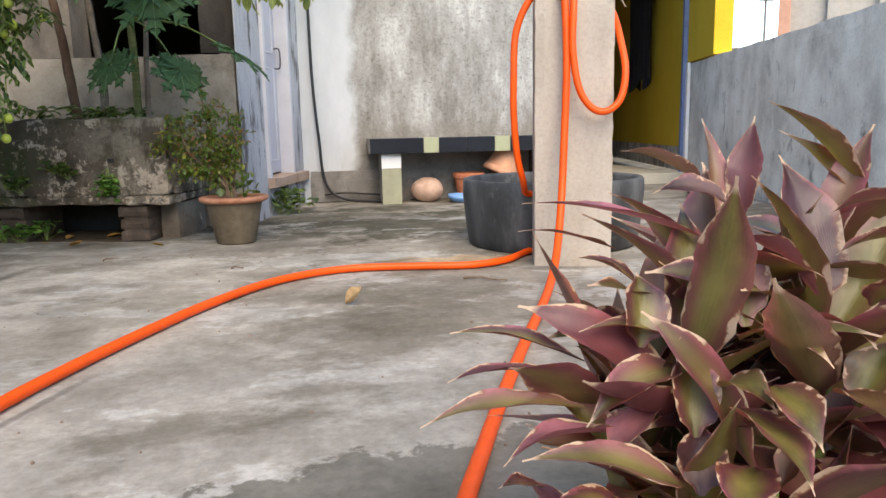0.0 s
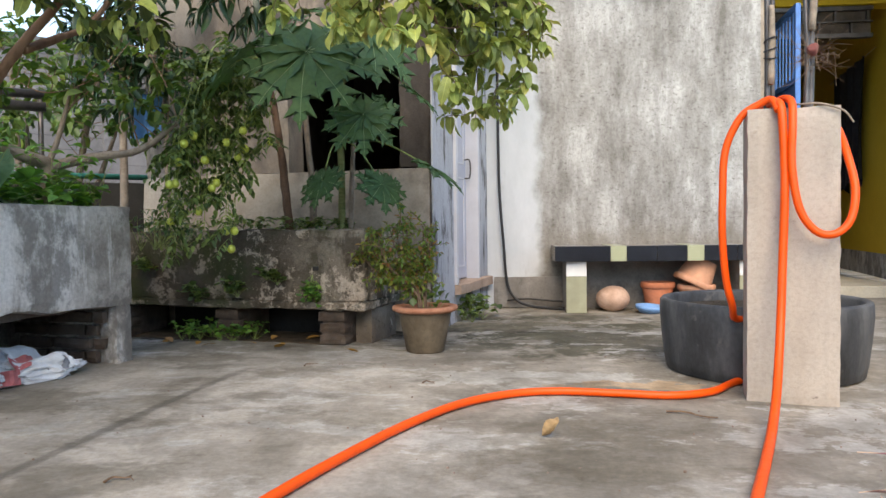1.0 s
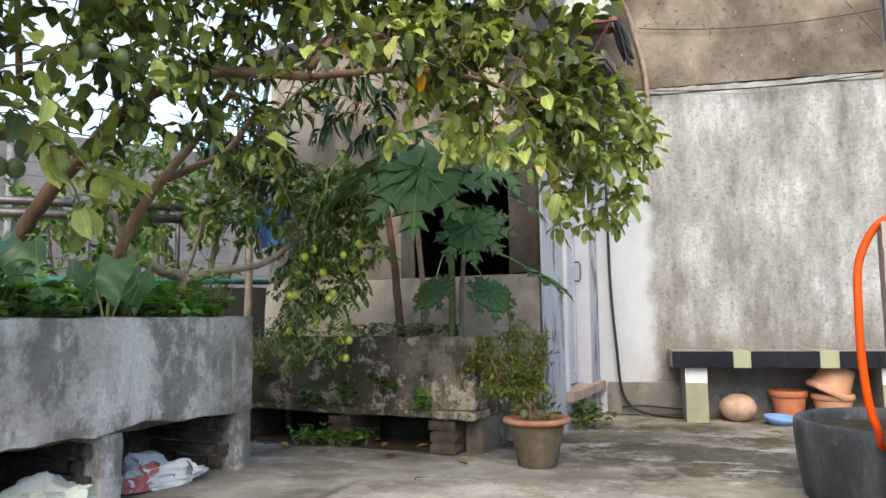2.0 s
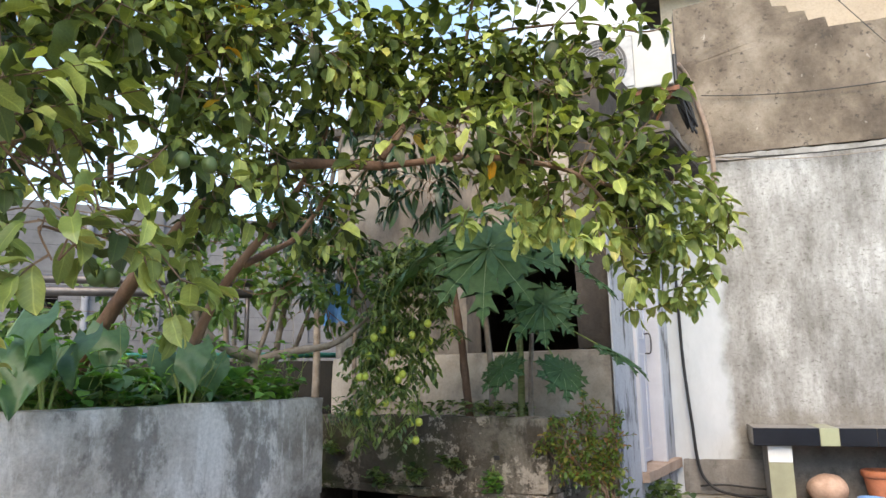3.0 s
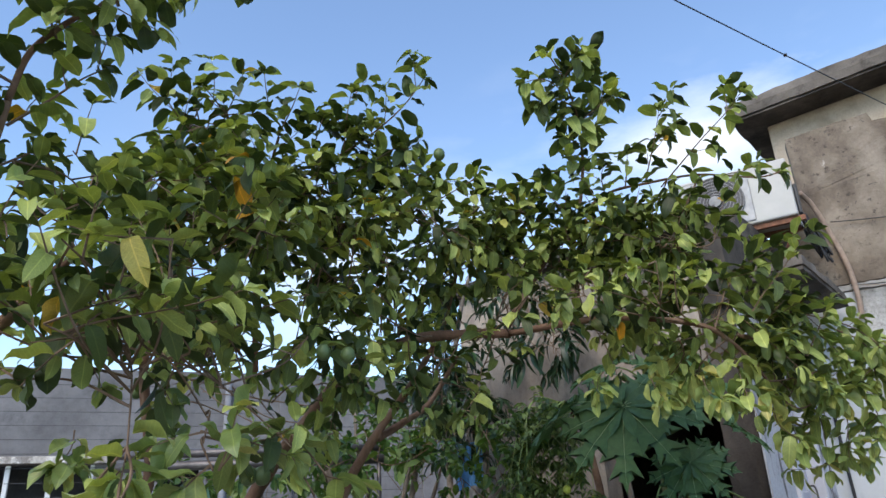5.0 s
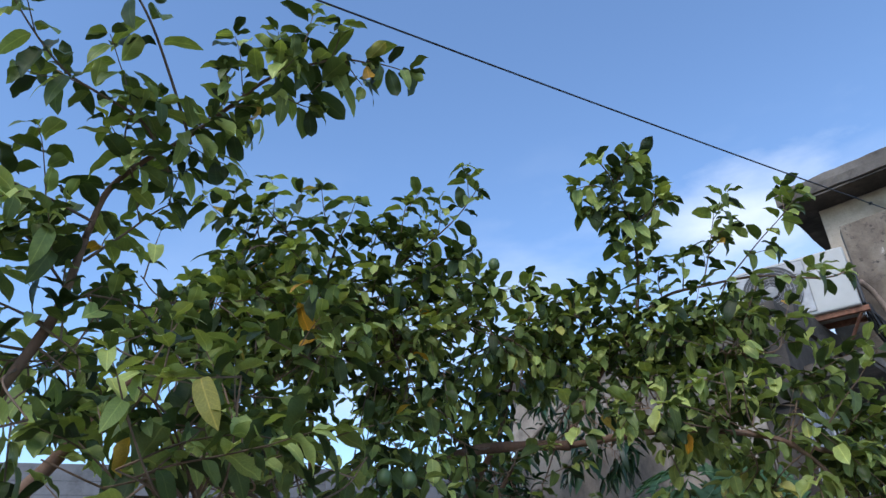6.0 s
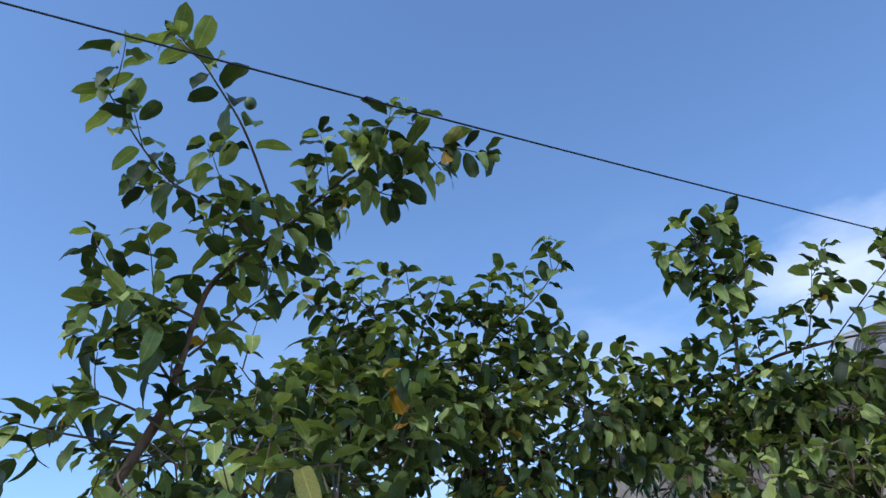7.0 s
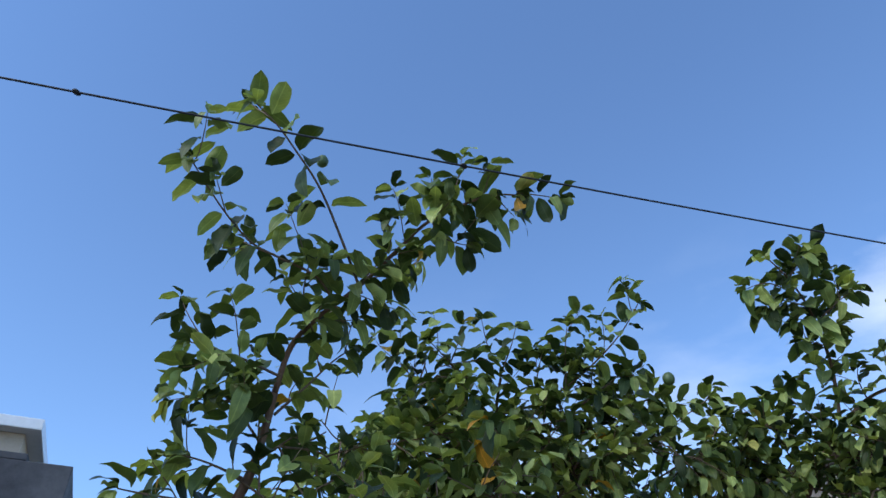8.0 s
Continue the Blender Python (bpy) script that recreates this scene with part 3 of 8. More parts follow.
M_PAPAYA = leafy("papaya_leaf", [(0.0, (0.052, 0.118, 0.048)), (1.0, (0.090, 0.172, 0.068))], rough=0.55, translucent=0.12, spec=0.35)
M_VEIN = plain("pale_leaf_vein", (0.30, 0.40, 0.20), rough=0.5, vary=0.1)
M_PLUM = leafy("fruit_tree_leaf", [(0.0, (0.040, 0.076, 0.028)), (0.6, (0.105, 0.165, 0.052)), (1.0, (0.215, 0.290, 0.090))])
M_MANGO = leafy("mango_leaf", [(0.0, (0.010, 0.030, 0.014)), (0.7, (0.022, 0.055, 0.022)), (1.0, (0.04, 0.09, 0.03))], rough=0.35, translucent=0.15)
M_FAR = leafy("far_leaf", [(0.0, (0.03, 0.075, 0.02)), (0.5, (0.08, 0.15, 0.035)), (1.0, (0.17, 0.24, 0.06))])
M_TARO = leafy("taro_leaf", [(0.0, (0.070, 0.150, 0.066)), (1.0, (0.130, 0.240, 0.110))], rough=0.42, translucent=0.22)
M_WEED = leafy("weed_leaf", [(0.0, (0.060, 0.150, 0.046)), (0.6, (0.135, 0.310, 0.078)), (1.0, (0.255, 0.460, 0.110))], translucent=0.42)
M_CROTON = leafy("shrub_leaf", [(0.0, (0.068, 0.135, 0.027)), (0.5, (0.149, 0.230, 0.041)), (0.8, (0.270, 0.270, 0.054)), (0.92, (0.351, 0.135, 0.068)), (1.0, (0.135, 0.243, 0.041))])
M_FRUIT = plain("yellow_green_fruit", (0.34, 0.40, 0.06), rough=0.35, vary=0.2, scale=25)
M_GUAVAFRUIT = plain("green_guava_skin", (0.075, 0.115, 0.035), rough=0.5, vary=0.25, scale=25)
M_DRYLEAF = leafy("dry_leaf", [(0.0, (0.20, 0.10, 0.03)), (0.5, (0.42, 0.22, 0.05)), (1.0, (0.30, 0.17, 0.08))], rough=0.8, translucent=0.1)
M_BLUECLOTH = plain("faded_blue_tarpaulin", (0.10, 0.28, 0.55), rough=0.7, vary=0.25, scale=10, strength=0.4)
M_DARKCLOTH = plain("dark_cloth", (0.015, 0.017, 0.026), rough=0.9, vary=0.3)
M_BLOCK = cement("grey_block_wall", (0.108, 0.107, 0.113), (0.170, 0.168, 0.174), (0.236, 0.233, 0.240), big=0.7, grain=9, stain=(0.065, 0.065, 0.068), stain_scale=1.4)
M_DARKBLOCK = cement("dark_block_wall", (0.05, 0.05, 0.055), (0.085, 0.085, 0.09), (0.13, 0.13, 0.135), big=1.0, grain=9)
M_PINK = cement("pink_house_paint", (0.46, 0.24, 0.17), (0.56, 0.31, 0.23), (0.62, 0.37, 0.28), big=0.8, grain=9)
M_FARGREY = cement("grey_beige_house_paint", (0.34, 0.31, 0.28), (0.42, 0.39, 0.36), (0.50, 0.47, 0.44), big=0.8, grain=9)
M_TILE = cement("step_tile", (0.42, 0.39, 0.32), (0.50, 0.47, 0.39), (0.56, 0.53, 0.45), big=3, strength=0.15, rough=0.5)
M_GREENPIPE = plain("green_rail_pipe", (0.03, 0.20, 0.16), rough=0.4)
M_STONE = cement("brown_stone", (0.16, 0.11, 0.09), (0.25, 0.18, 0.15), (0.33, 0.25, 0.21), big=14)


def cordyline_material():
    """Wine-red blades with green hearts and pinkish, scorched edges; u runs across the blade, v along it."""
    m, nt, b, vec = start("wine_red_cordyline_leaf", 0.38, spec=0.8)
    uv = nt.nodes.new("ShaderNodeUVMap")
    uv.uv_map = "blade"
    xyz = nt.nodes.new("ShaderNodeSeparateXYZ")
    nt.links.new(uv.outputs["UV"], xyz.inputs["Vector"])
    across = math_node(nt, 'ABSOLUTE', math_node(nt, 'SUBTRACT', xyz.outputs["X"], 0.5))
    ob = nt.nodes.new("ShaderNodeObjectInfo").outputs["Random"]
    grain = noise_node(nt, vec, 30, 5, 0.6)
    body = ramp_node(nt, ob, [(0.0, (0.070, 0.026, 0.030)), (0.28, (0.140, 0.048, 0.054)), (0.45, (0.185, 0.060, 0.066)), (0.62, (0.130, 0.075, 0.034)), (0.78, (0.170, 0.130, 0.045)), (1.0, (0.28, 0.105, 0.140))])
    heart = ramp_node(nt, noise_node(nt, vec, 6, 3), [(0.3, (0.12, 0.13, 0.030)), (0.7, (0.27, 0.265, 0.075))])
    gmask = math_node(nt, 'MULTIPLY', step_node(nt, math_node(nt, 'ADD', across, math_node(nt, 'MULTIPLY', math_node(nt, 'SUBTRACT', grain, 0.5), 0.25)), 0.36, 0.10), step_node(nt, math_node(nt, 'FRACT', math_node(nt, 'MULTIPLY', ob, 7.3)), 0.15, 0.6))
    col = mix_node(nt, math_node(nt, 'MULTIPLY', gmask, 0.8), body, heart)
    n = nt.nodes.new("ShaderNodeMix")
    n.data_type, n.blend_type = 'RGBA', 'MULTIPLY'
    n.inputs[0].default_value = 0.85
    nt.links.new(col, n.inputs[6])
    nt.links.new(ramp_node(nt, noise_node(nt, vec, 24, 6, 0.65, (1, 0.45, 1), (2, 6, 3)), [(0.34, (0.38, 0.34, 0.36)), (0.5, (0.95, 0.92, 0.92)), (0.66, (1.4, 1.35, 1.35))]), n.inputs[7])
    col = n.outputs[2]
    lines = noise_node(nt, uv.outputs["UV"], 1.0, 3, 0.6, (60, 2, 1))
    col = mix_node(nt, math_node(nt, 'MULTIPLY', step_node(nt, lines, 0.5, 0.75), 0.35), col, (0.05, 0.015, 0.02))
    ragged = math_node(nt, 'ADD', across, math_node(nt, 'MULTIPLY', math_node(nt, 'SUBTRACT', noise_node(nt, vec, 55, 4), 0.5), 0.42))
    col = mix_node(nt, math_node(nt, 'MULTIPLY', step_node(nt, ragged, 0.36, 0.48), math_node(nt, 'MULTIPLY', step_node(nt, noise_node(nt, vec, 11, 2, 0.5, (1, 1, 1), (5, 2, 1)), 0.40, 0.62), 0.8)), col, (0.50, 0.16, 0.20))
    scorch = math_node(nt, 'MULTIPLY', step_node(nt, ragged, 0.45, 0.48), step_node(nt, noise_node(nt, vec, 26, 3), 0.48, 0.54))
    col = mix_node(nt, math_node(nt, 'MULTIPLY', step_node(nt, ragged, 0.41, 0.45), step_node(nt, noise_node(nt, vec, 26, 3), 0.44, 0.50)), col, (0.20, 0.075, 0.042))
    tip = step_node(nt, math_node(nt, 'ADD', xyz.outputs["Y"], math_node(nt, 'MULTIPLY', grain, 0.12)), 0.955, 1.0)
    dry = math_node(nt, 'MAXIMUM', scorch, tip)
    col = mix_node(nt, dry, col, (0.60, 0.45, 0.32))
    nt.links.new(col, b.inputs["Base Color"])
    nt.links.new(math_node(nt, 'ADD', math_node(nt, 'MULTIPLY', dry, 0.5), 0.30), b.inputs["Roughness"])
    bump(nt, b, lines, 0.35, 0.002)
    thin = nt.nodes.new("ShaderNodeBsdfTranslucent")
    glow = nt.nodes.new("ShaderNodeMix")
    glow.data_type, glow.blend_type = 'RGBA', 'MULTIPLY'
    glow.inputs[0].default_value = 1.0
    nt.links.new(col, glow.inputs[6])
    glow.inputs[7].default_value = (2.0, 1.3, 1.0, 1)
    nt.links.new(glow.outputs[2], thin.inputs["Color"])
    both = nt.nodes.new("ShaderNodeMixShader")
    both.inputs[0].default_value = 0.24
    nt.links.new(b.outputs["BSDF"], both.inputs[1])
    nt.links.new(thin.outputs["BSDF"], both.inputs[2])
    nt.links.new(both.outputs["Shader"], nt.nodes["Material Output"].inputs["Surface"])
    return m


M_CORDY = cordyline_material()

# ---- building tools ----
TURN = -12.83          # the old house, planters and outer wall stand at this angle to the bench wall


def link_mesh(name, verts, faces, mat):
    me = bpy.data.meshes.new(name)
    me.from_pydata(verts, [], faces)
    me.materials.append(mat)
    uv = me.uv_layers.new(name="blade")
    uv.data.foreach_set("uv", [c for q in faces for i in q for c in (verts[i][0], verts[i][1])])
    return me


def bm_mesh(name, bm, mat, smooth=False):
    me = bpy.data.meshes.new(name)
    bmesh.ops.recalc_face_normals(bm, faces=bm.faces[:])
    bm.to_mesh(me)
    bm.free()
    me.materials.append(mat)
    if smooth:
        me.polygons.foreach_set("use_smooth", [True] * len(me.polygons))
    return me


def thing(name, m, label, category, group="", kind=""):
    ob = new(name)
    ob.empty_display_size = 0.05
    ob.matrix_world = m
    return tagged(ob, label, category, group, kind)


def part(name, bm, mat, parent, label="", smooth=False, m=None):
    """One mesh under a thing or a part, in that parent's own axes."""
    ob = new(name, bm_mesh(name, bm, mat, smooth) if isinstance(bm, bmesh.types.BMesh) else bm)
    ob.parent = parent
    if m is not None:
        ob.matrix_basis = m
    return tagged(ob, label)


def solo(name, bm, mat, m, label, category, group="", kind="", smooth=False):
    ob = new(name, bm_mesh(name, bm, mat, smooth))
    ob.matrix_world = m
    return tagged(ob, label, category, group, kind)


def box(bm, x0, x1, y0, y1, z0, z1, bevel=0.0, seg=2):
    r = bmesh.ops.create_cube(bm, size=1.0, matrix=Matrix.Translation(((x0 + x1) / 2, (y0 + y1) / 2, (z0 + z1) / 2)) @ Matrix.Diagonal((x1 - x0, y1 - y0, z1 - z0, 1)))
    if bevel:
        es = list({e for v in r["verts"] for e in v.link_edges})
        bmesh.ops.bevel(bm, geom=es, offset=bevel, segments=seg, profile=0.6, affect='EDGES')
    return bm


def worn_box(x0, x1, y0, y1, z0, z1, amp=0.006, cell=0.07, bevel=0.012, seed=0.0, freq=6.0):
    """A cast or plastered block with chipped, uneven faces and edges."""
    bm = bmesh.new()
    dims = (x1 - x0, y1 - y0, z1 - z0)
    counts = [max(1, min(60, round(d / cell))) for d in dims]
    index = {}

    def vert(i, j, k):
        if (i, j, k) not in index:
            p = Vector((x0 + dims[0] * i / counts[0], y0 + dims[1] * j / counts[1], z0 + dims[2] * k / counts[2]))
            ends = [(i == 0) - (i == counts[0]), (j == 0) - (j == counts[1]), (k == 0) - (k == counts[2])]
            if sum(1 for e in ends if e) >= 2:
                chip = bevel * (0.35 + 1.3 * abs(noise.noise(p * 9 + Vector((seed, 4, 1)))))
                p += Vector(ends) * chip
            n = noise.noise_vector(p * freq + Vector((seed, seed * 2, 0)))
            p += n * amp
            index[(i, j, k)] = bm.verts.new(p)
        return index[(i, j, k)]

    a, b, c = counts
    for i in range(a):
        for j in range(b):
            for k in (0, c):
                bm.faces.new((vert(i, j, k), vert(i + 1, j, k), vert(i + 1, j + 1, k), vert(i, j + 1, k)))
    for i in range(a):
        for k in range(c):
            for j in (0, b):
                bm.faces.new((vert(i, j, k), vert(i + 1, j, k), vert(i + 1, j, k + 1), vert(i, j, k + 1)))
    for j in range(b):
        for k in range(c):
            for i in (0, a):
                bm.faces.new((vert(i, j, k), vert(i, j + 1, k), vert(i, j + 1, k + 1), vert(i, j, k + 1)))
    return bm


def panel(us, zs, holes, t0, t1, axis="x"):
    """A wall with thickness t0 to t1 across, whose openings (cells of the grid us by zs) go right through."""
    bm = bmesh.new()
    for i in range(len(us) - 1):
        for k in range(len(zs) - 1):
            if (i, k) in holes:
                continue
            if axis == "x":
                box(bm, us[i], us[i + 1], t0, t1, zs[k], zs[k + 1])
            else:
                box(bm, t0, t1, us[i], us[i + 1], zs[k], zs[k + 1])
    bmesh.ops.remove_doubles(bm, verts=bm.verts[:], dist=0.0005)
    bm.verts.index_update()
    twins = {}
    for fc in bm.faces:
        twins.setdefault(tuple(sorted(v.index for v in fc.verts)), []).append(fc)
    gone = [fc for fs in twins.values() if len(fs) > 1 for fc in fs]
    bmesh.ops.delete(bm, geom=gone, context='FACES_ONLY')
    return bm


def smooth_points(pts, steps=6):
    """A Catmull-Rom line through the points."""
    pts = [Vector(p) for p in pts]
    if len(pts) < 3:
        return [pts[0].lerp(pts[-1], i / steps) for i in range(steps + 1)]
    ext = [2 * pts[0] - pts[1]] + pts + [2 * pts[-1] - pts[-2]]
    out = []
    for i in range(1, len(ext) - 2):
        p0, p1, p2, p3 = ext[i - 1:i + 3]
        for s in range(steps):
            t = s / steps
            out.append(0.5 * (2 * p1 + (p2 - p0) * t + (2 * p0 - 5 * p1 + 4 * p2 - p3) * t * t + (3 * p1 - p0 - 3 * p2 + p3) * t ** 3))
    out.append(pts[-1])
    return out


def tube(bm, pts, r0, r1=None, sides=8, wobble=0.0, cap=True):
    """A round rod along a line of points, tapering from r0 to r1."""
    r1 = r0 if r1 is None else r1
    rings = []
    up = Vector((0.31, 0.17, 0.93))
    n = len(pts)
    for i, p in enumerate(pts):
        d = (pts[min(i + 1, n - 1)] - pts[max(i - 1, 0)]).normalized()
        a = d.cross(up) if i == 0 else a - d * a.dot(d)
        if a.length < 0.05:
            a = d.cross(Vector((1, 0.2, 0)))
        a.normalize()
        b = d.cross(a).normalized()
        r = r0 + (r1 - r0) * i / max(1, n - 1)
        ring = []
        for s in range(sides):
            ang = 2 * math.pi * s / sides
            k = r * (1 + wobble * noise.noise(p * 14 + Vector((s, 0, 0))))
            ring.append(bm.verts.new(p + a * math.cos(ang) * k + b * math.sin(ang) * k))
        rings.append(ring)
    for q, w in zip(rings, rings[1:]):
        for s in range(sides):
            bm.faces.new((q[s], q[(s + 1) % sides], w[(s + 1) % sides], w[s]))
    if cap:
        bm.faces.new(rings[0][::-1])
        bm.faces.new(rings[-1])
    return bm


def lathe(bm, profile, sides=32, centre=(0, 0, 0), close=True):
    """A turned form: profile is a list of (radius, height), from the base inside round to the last point."""
    rings = []
    for r, z in profile:
        if r < 1e-5:
            rings.append([bm.verts.new((centre[0], centre[1], centre[2] + z))])
        else:
            rings.append([bm.verts.new((centre[0] + r * math.cos(2 * math.pi * s / sides), centre[1] + r * math.sin(2 * math.pi * s / sides), centre[2] + z)) for s in range(sides)])
    for q, w in zip(rings, rings[1:]):
        for s in range(sides):
            t = (s + 1) % sides
            if len(q) == 1 and len(w) == 1:
                continue
            if len(q) == 1:
                bm.faces.new((q[0], w[s], w[t]))
            elif len(w) == 1:
                bm.faces.new((q[s], q[t], w[0]))
            else:
                bm.faces.new((q[s], q[t], w[t], w[s]))
    return bm


def blade(length, width, rows=5, fold=0.15, droop=0.25, peak=0.42, point=1.0, curl=0.0, cols=2):
    """A leaf blade along +y with its face up: vertices and faces."""
    verts, faces = [], []
    for i in range(rows + 1):
        t = i / rows
        w = width * 0.5 * (math.sin(math.pi * min(1, t ** (math.log(0.5) / math.log(peak)))) ** (0.75 * point)) if 0 < t < 1 else 0.0
        w = max(w, width * 0.02)
        z = -droop * length * t * t
        y = length * t * (1 - 0.25 * abs(droop) * t)
        for j in range(-cols // 2 * 1, cols // 2 + 1):
            s = j / (cols // 2)
            verts.append((s * w, y, z + abs(s) * w * fold * 2 + curl * w * math.sin(t * 9 + s)))
    k = cols + 1
    for i in range(rows):
        for j in range(cols):
            a = i * k + j
            faces.append((a, a + 1, a + k + 1, a + k))
    return verts, faces


def scatter_mesh(name, templates, mats, mat):
    """Many blades in one mesh, each a template set at a pose."""
    vs, fs, flat, base = [], [], [], 0
    loops = [[c for q in f for i in q for c in (v[i][0], v[i][1])] for v, f in templates]
    for tmpl, m in mats:
        v, f = templates[tmpl]
        arr = np.array(v)
        r = np.array(m.to_3x3())
        vs.append(arr @ r.T + np.array(m.translation))
        fs.extend(tuple(i + base for i in q) for q in f)
        flat.extend(loops[tmpl])
        base += len(v)
    me = bpy.data.meshes.new(name)
    me.from_pydata(np.concatenate(vs).tolist() if vs else [], [], fs)
    me.uv_layers.new(name="blade").data.foreach_set("uv", flat)
    me.materials.append(mat)
    me.polygons.foreach_set("use_smooth", [True] * len(me.polygons))
    return me


def leaf_pose(at, along, roll, size):
    """Blade's +y along the given way, its face as near upward as that allows, then rolled."""
    y = along.normalized()
    x = y.cross(Vector((0, 0, 1)))
    if x.length < 0.05:
        x = Vector((1, 0, 0))
    x.normalize()
    z = x.cross(y)
    m = Matrix((x, y, z)).transposed().to_4x4()
    return Matrix.Translation(at) @ m @ Matrix.Rotation(roll, 4, 'Y') @ Matrix.Scale(size, 4)


def ground_z(x, y):
    return 0.006 * noise.noise(Vector((x * 1.1, y * 1.1, 0))) + 0.0025 * noise.noise(Vector((x * 6, y * 6, 3)))


# ---- setting: floor, ground, walls ----
bm = bmesh.new()
bmesh.ops.create_grid(bm, x_segments=150, y_segments=190, size=0.5)
for v in bm.verts:
    x, y = -1.2 + v.co.x * 15.0, 4.4 + v.co.y * 19.0
    fade = min(1.0, max(0.0, 7.0 - math.hypot(x, y - 2)))
    v.co = (x, y, ground_z(x, y) * fade)
solo("floor", bm, M_FLOOR, Matrix(), "stained grey cement terrace floor with pale patches, planter-gap shade painted in", "floor", kind="structure", smooth=True)
bm = bmesh.new()
box(bm, -8.7, 6.3, -5.1, 13.9, -3.2, -0.02)
solo("terrace_base", bm, M_BLOCK, Matrix(), "grey masonry base under the terrace", "wall", kind="structure")
bm = bmesh.new()
bmesh.ops.create_grid(bm, x_segments=8, y_segments=8, size=900)
solo("ground", bm, M_GROUND, pose(0, 0, -3.2), "bare brown ground far below the terrace", "ground", kind="structure")

# the bench wall, with its brown stepped top
bm = panel([-0.12, 2.037], [0.0, 2.50], set(), 6.0, 6.22)
bmesh.ops.subdivide_edges(bm, edges=bm.edges[:], cuts=24, use_grid_fill=True)
for v in bm.verts:
    v.co.y += 0.004 * noise.noise(v.co * 2.5) if v.co.y < 6.1 else 0
wall_back = solo("wall_back", bm, M_BACK, Matrix(), "weathered white plaster wall with grey streaks behind the bench", "wall", kind="structure")
steps = [(-0.14, 2.56), (2.037, 2.56), (2.037, 3.50), (1.25, 3.50), (1.235, 3.575), (1.11, 3.57), (1.09, 3.655), (0.985, 3.66), (0.965, 3.725),
         (0.865, 3.73), (0.85, 3.81), (0.75, 3.82), (0.725, 3.895), (0.45, 3.875), (0.12, 3.845), (0.12, 3.30), (-0.14, 3.26)]
bm = bmesh.new()
front = [bm.verts.new((x, 5.985, z)) for x, z in steps]
fc = bm.faces.new(front)
ext = bmesh.ops.extrude_face_region(bm, geom=[fc])
bmesh.ops.translate(bm, verts=[g for g in ext["geom"] if isinstance(g, bmesh.types.BMVert)], vec=(0, 0.235, 0))
bmesh.ops.triangulate(bm, faces=bm.faces[:])
bmesh.ops.subdivide_edges(bm, edges=[e for e in bm.edges if e.calc_length() > 0.12], cuts=4)
for v in bm.verts:
    v.co += noise.noise_vector(v.co * 8) * 0.010
solo("wall_upper", bm, M_UPPER, Matrix(), "brown moss-blackened plaster wall with a crumbling stepped top", "wall", kind="structure")
solo("ledge", worn_box(-0.12, 2.037, 5.981, 6.2, 2.50, 2.56, 0.008, 0.05, 0.014), M_LEDGE, Matrix(), "chalky white plaster ledge along the wall", "trim", kind="structure")
solo("baseboard", worn_box(-0.06, 2.03, 5.982, 6.05, 0.0, 0.25, 0.005, 0.04, 0.008, 3.0), M_SKIRT, Matrix(), "damp grey cement skirting along the wall foot", "trim", kind="structure")

# the outhouse beside it: papaya wall, door wall, roof
OUT = pose(-0.42, 4.62, 0, 0, 0, TURN)
out_wall = thing("outhouse", OUT, "old stained single-storey outhouse with a white door and dark opening", "outhouse")
bm = panel([-2.15, -1.02, -0.24], [1.03, 1.72, 2.74], {(1, 0)}, 0.05, 0.25)
bmesh.ops.subdivide_edges(bm, edges=bm.edges[:], cuts=5, use_grid_fill=True)
for v in bm.verts:
    v.co += noise.noise_vector(v.co * 4) * 0.006
part("wall", bm, M_BOUT, out_wall, "dark-streaked beige plaster wall with a square opening")
part("corner_pier", worn_box(-0.238, -0.012, 0.048, 0.25, 1.032, 2.74, 0.005, 0.06, 0.008, 6.0), M_STAINSHADE, out_wall, "black-stained plaster pier beside the opening")
part("low_wall", worn_box(-2.15, -0.020, 0.0, 0.27, 0.0, 1.03, 0.005, 0.07, 0.010, 1.0), M_LOWWALL, out_wall, "patchy beige low wall")
bm = panel([0.285, 0.45, 1.09, 1.45], [0.0, 0.26, 2.20], {(1, 1)}, -0.20, 0.0, axis="y")
box(bm, -0.010, 0.0, 0.0, 0.285, 0.0, 2.20)
part("door_wall", bm, M_WHITE, out_wall, "white painted wall with black grime")
# lintel, band and upstand: shade around sunshade and air conditioner put into colour
part("lintel", worn_box(-0.20, 0.0, 0.0, 1.45, 2.202, 2.40, 0.003, 0.06, 0.004), M_STAINSHADE, out_wall, "plaster over the door, coloured black for the sunshade's shade")
part("upper_band", worn_box(-0.20, 0.0, 0.0, 1.45, 2.402, 2.742, 0.004, 0.06, 0.004), M_STAINSHADE, out_wall, "plaster above the sunshade, coloured black for shade")
part("raised_wall", worn_box(-0.30, 0.0, 0.40, 1.50, 2.835, 2.948, 0.002, 0.06, 0.006), M_STAINSHADE, out_wall, "added upstand below the air conditioner, coloured black for shade")
bm = bmesh.new()
box(bm, -2.15, -1.95, 0.28, 3.2, 0, 2.74)
part("side_wall", bm, M_BOUT, out_wall)
bm = bmesh.new()
box(bm, -2.15, -0.2, 3.2, 3.4, 0, 2.74)
part("rear_wall", bm, M_BOUT, out_wall)
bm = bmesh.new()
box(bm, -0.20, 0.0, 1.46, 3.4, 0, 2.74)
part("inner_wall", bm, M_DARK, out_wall)
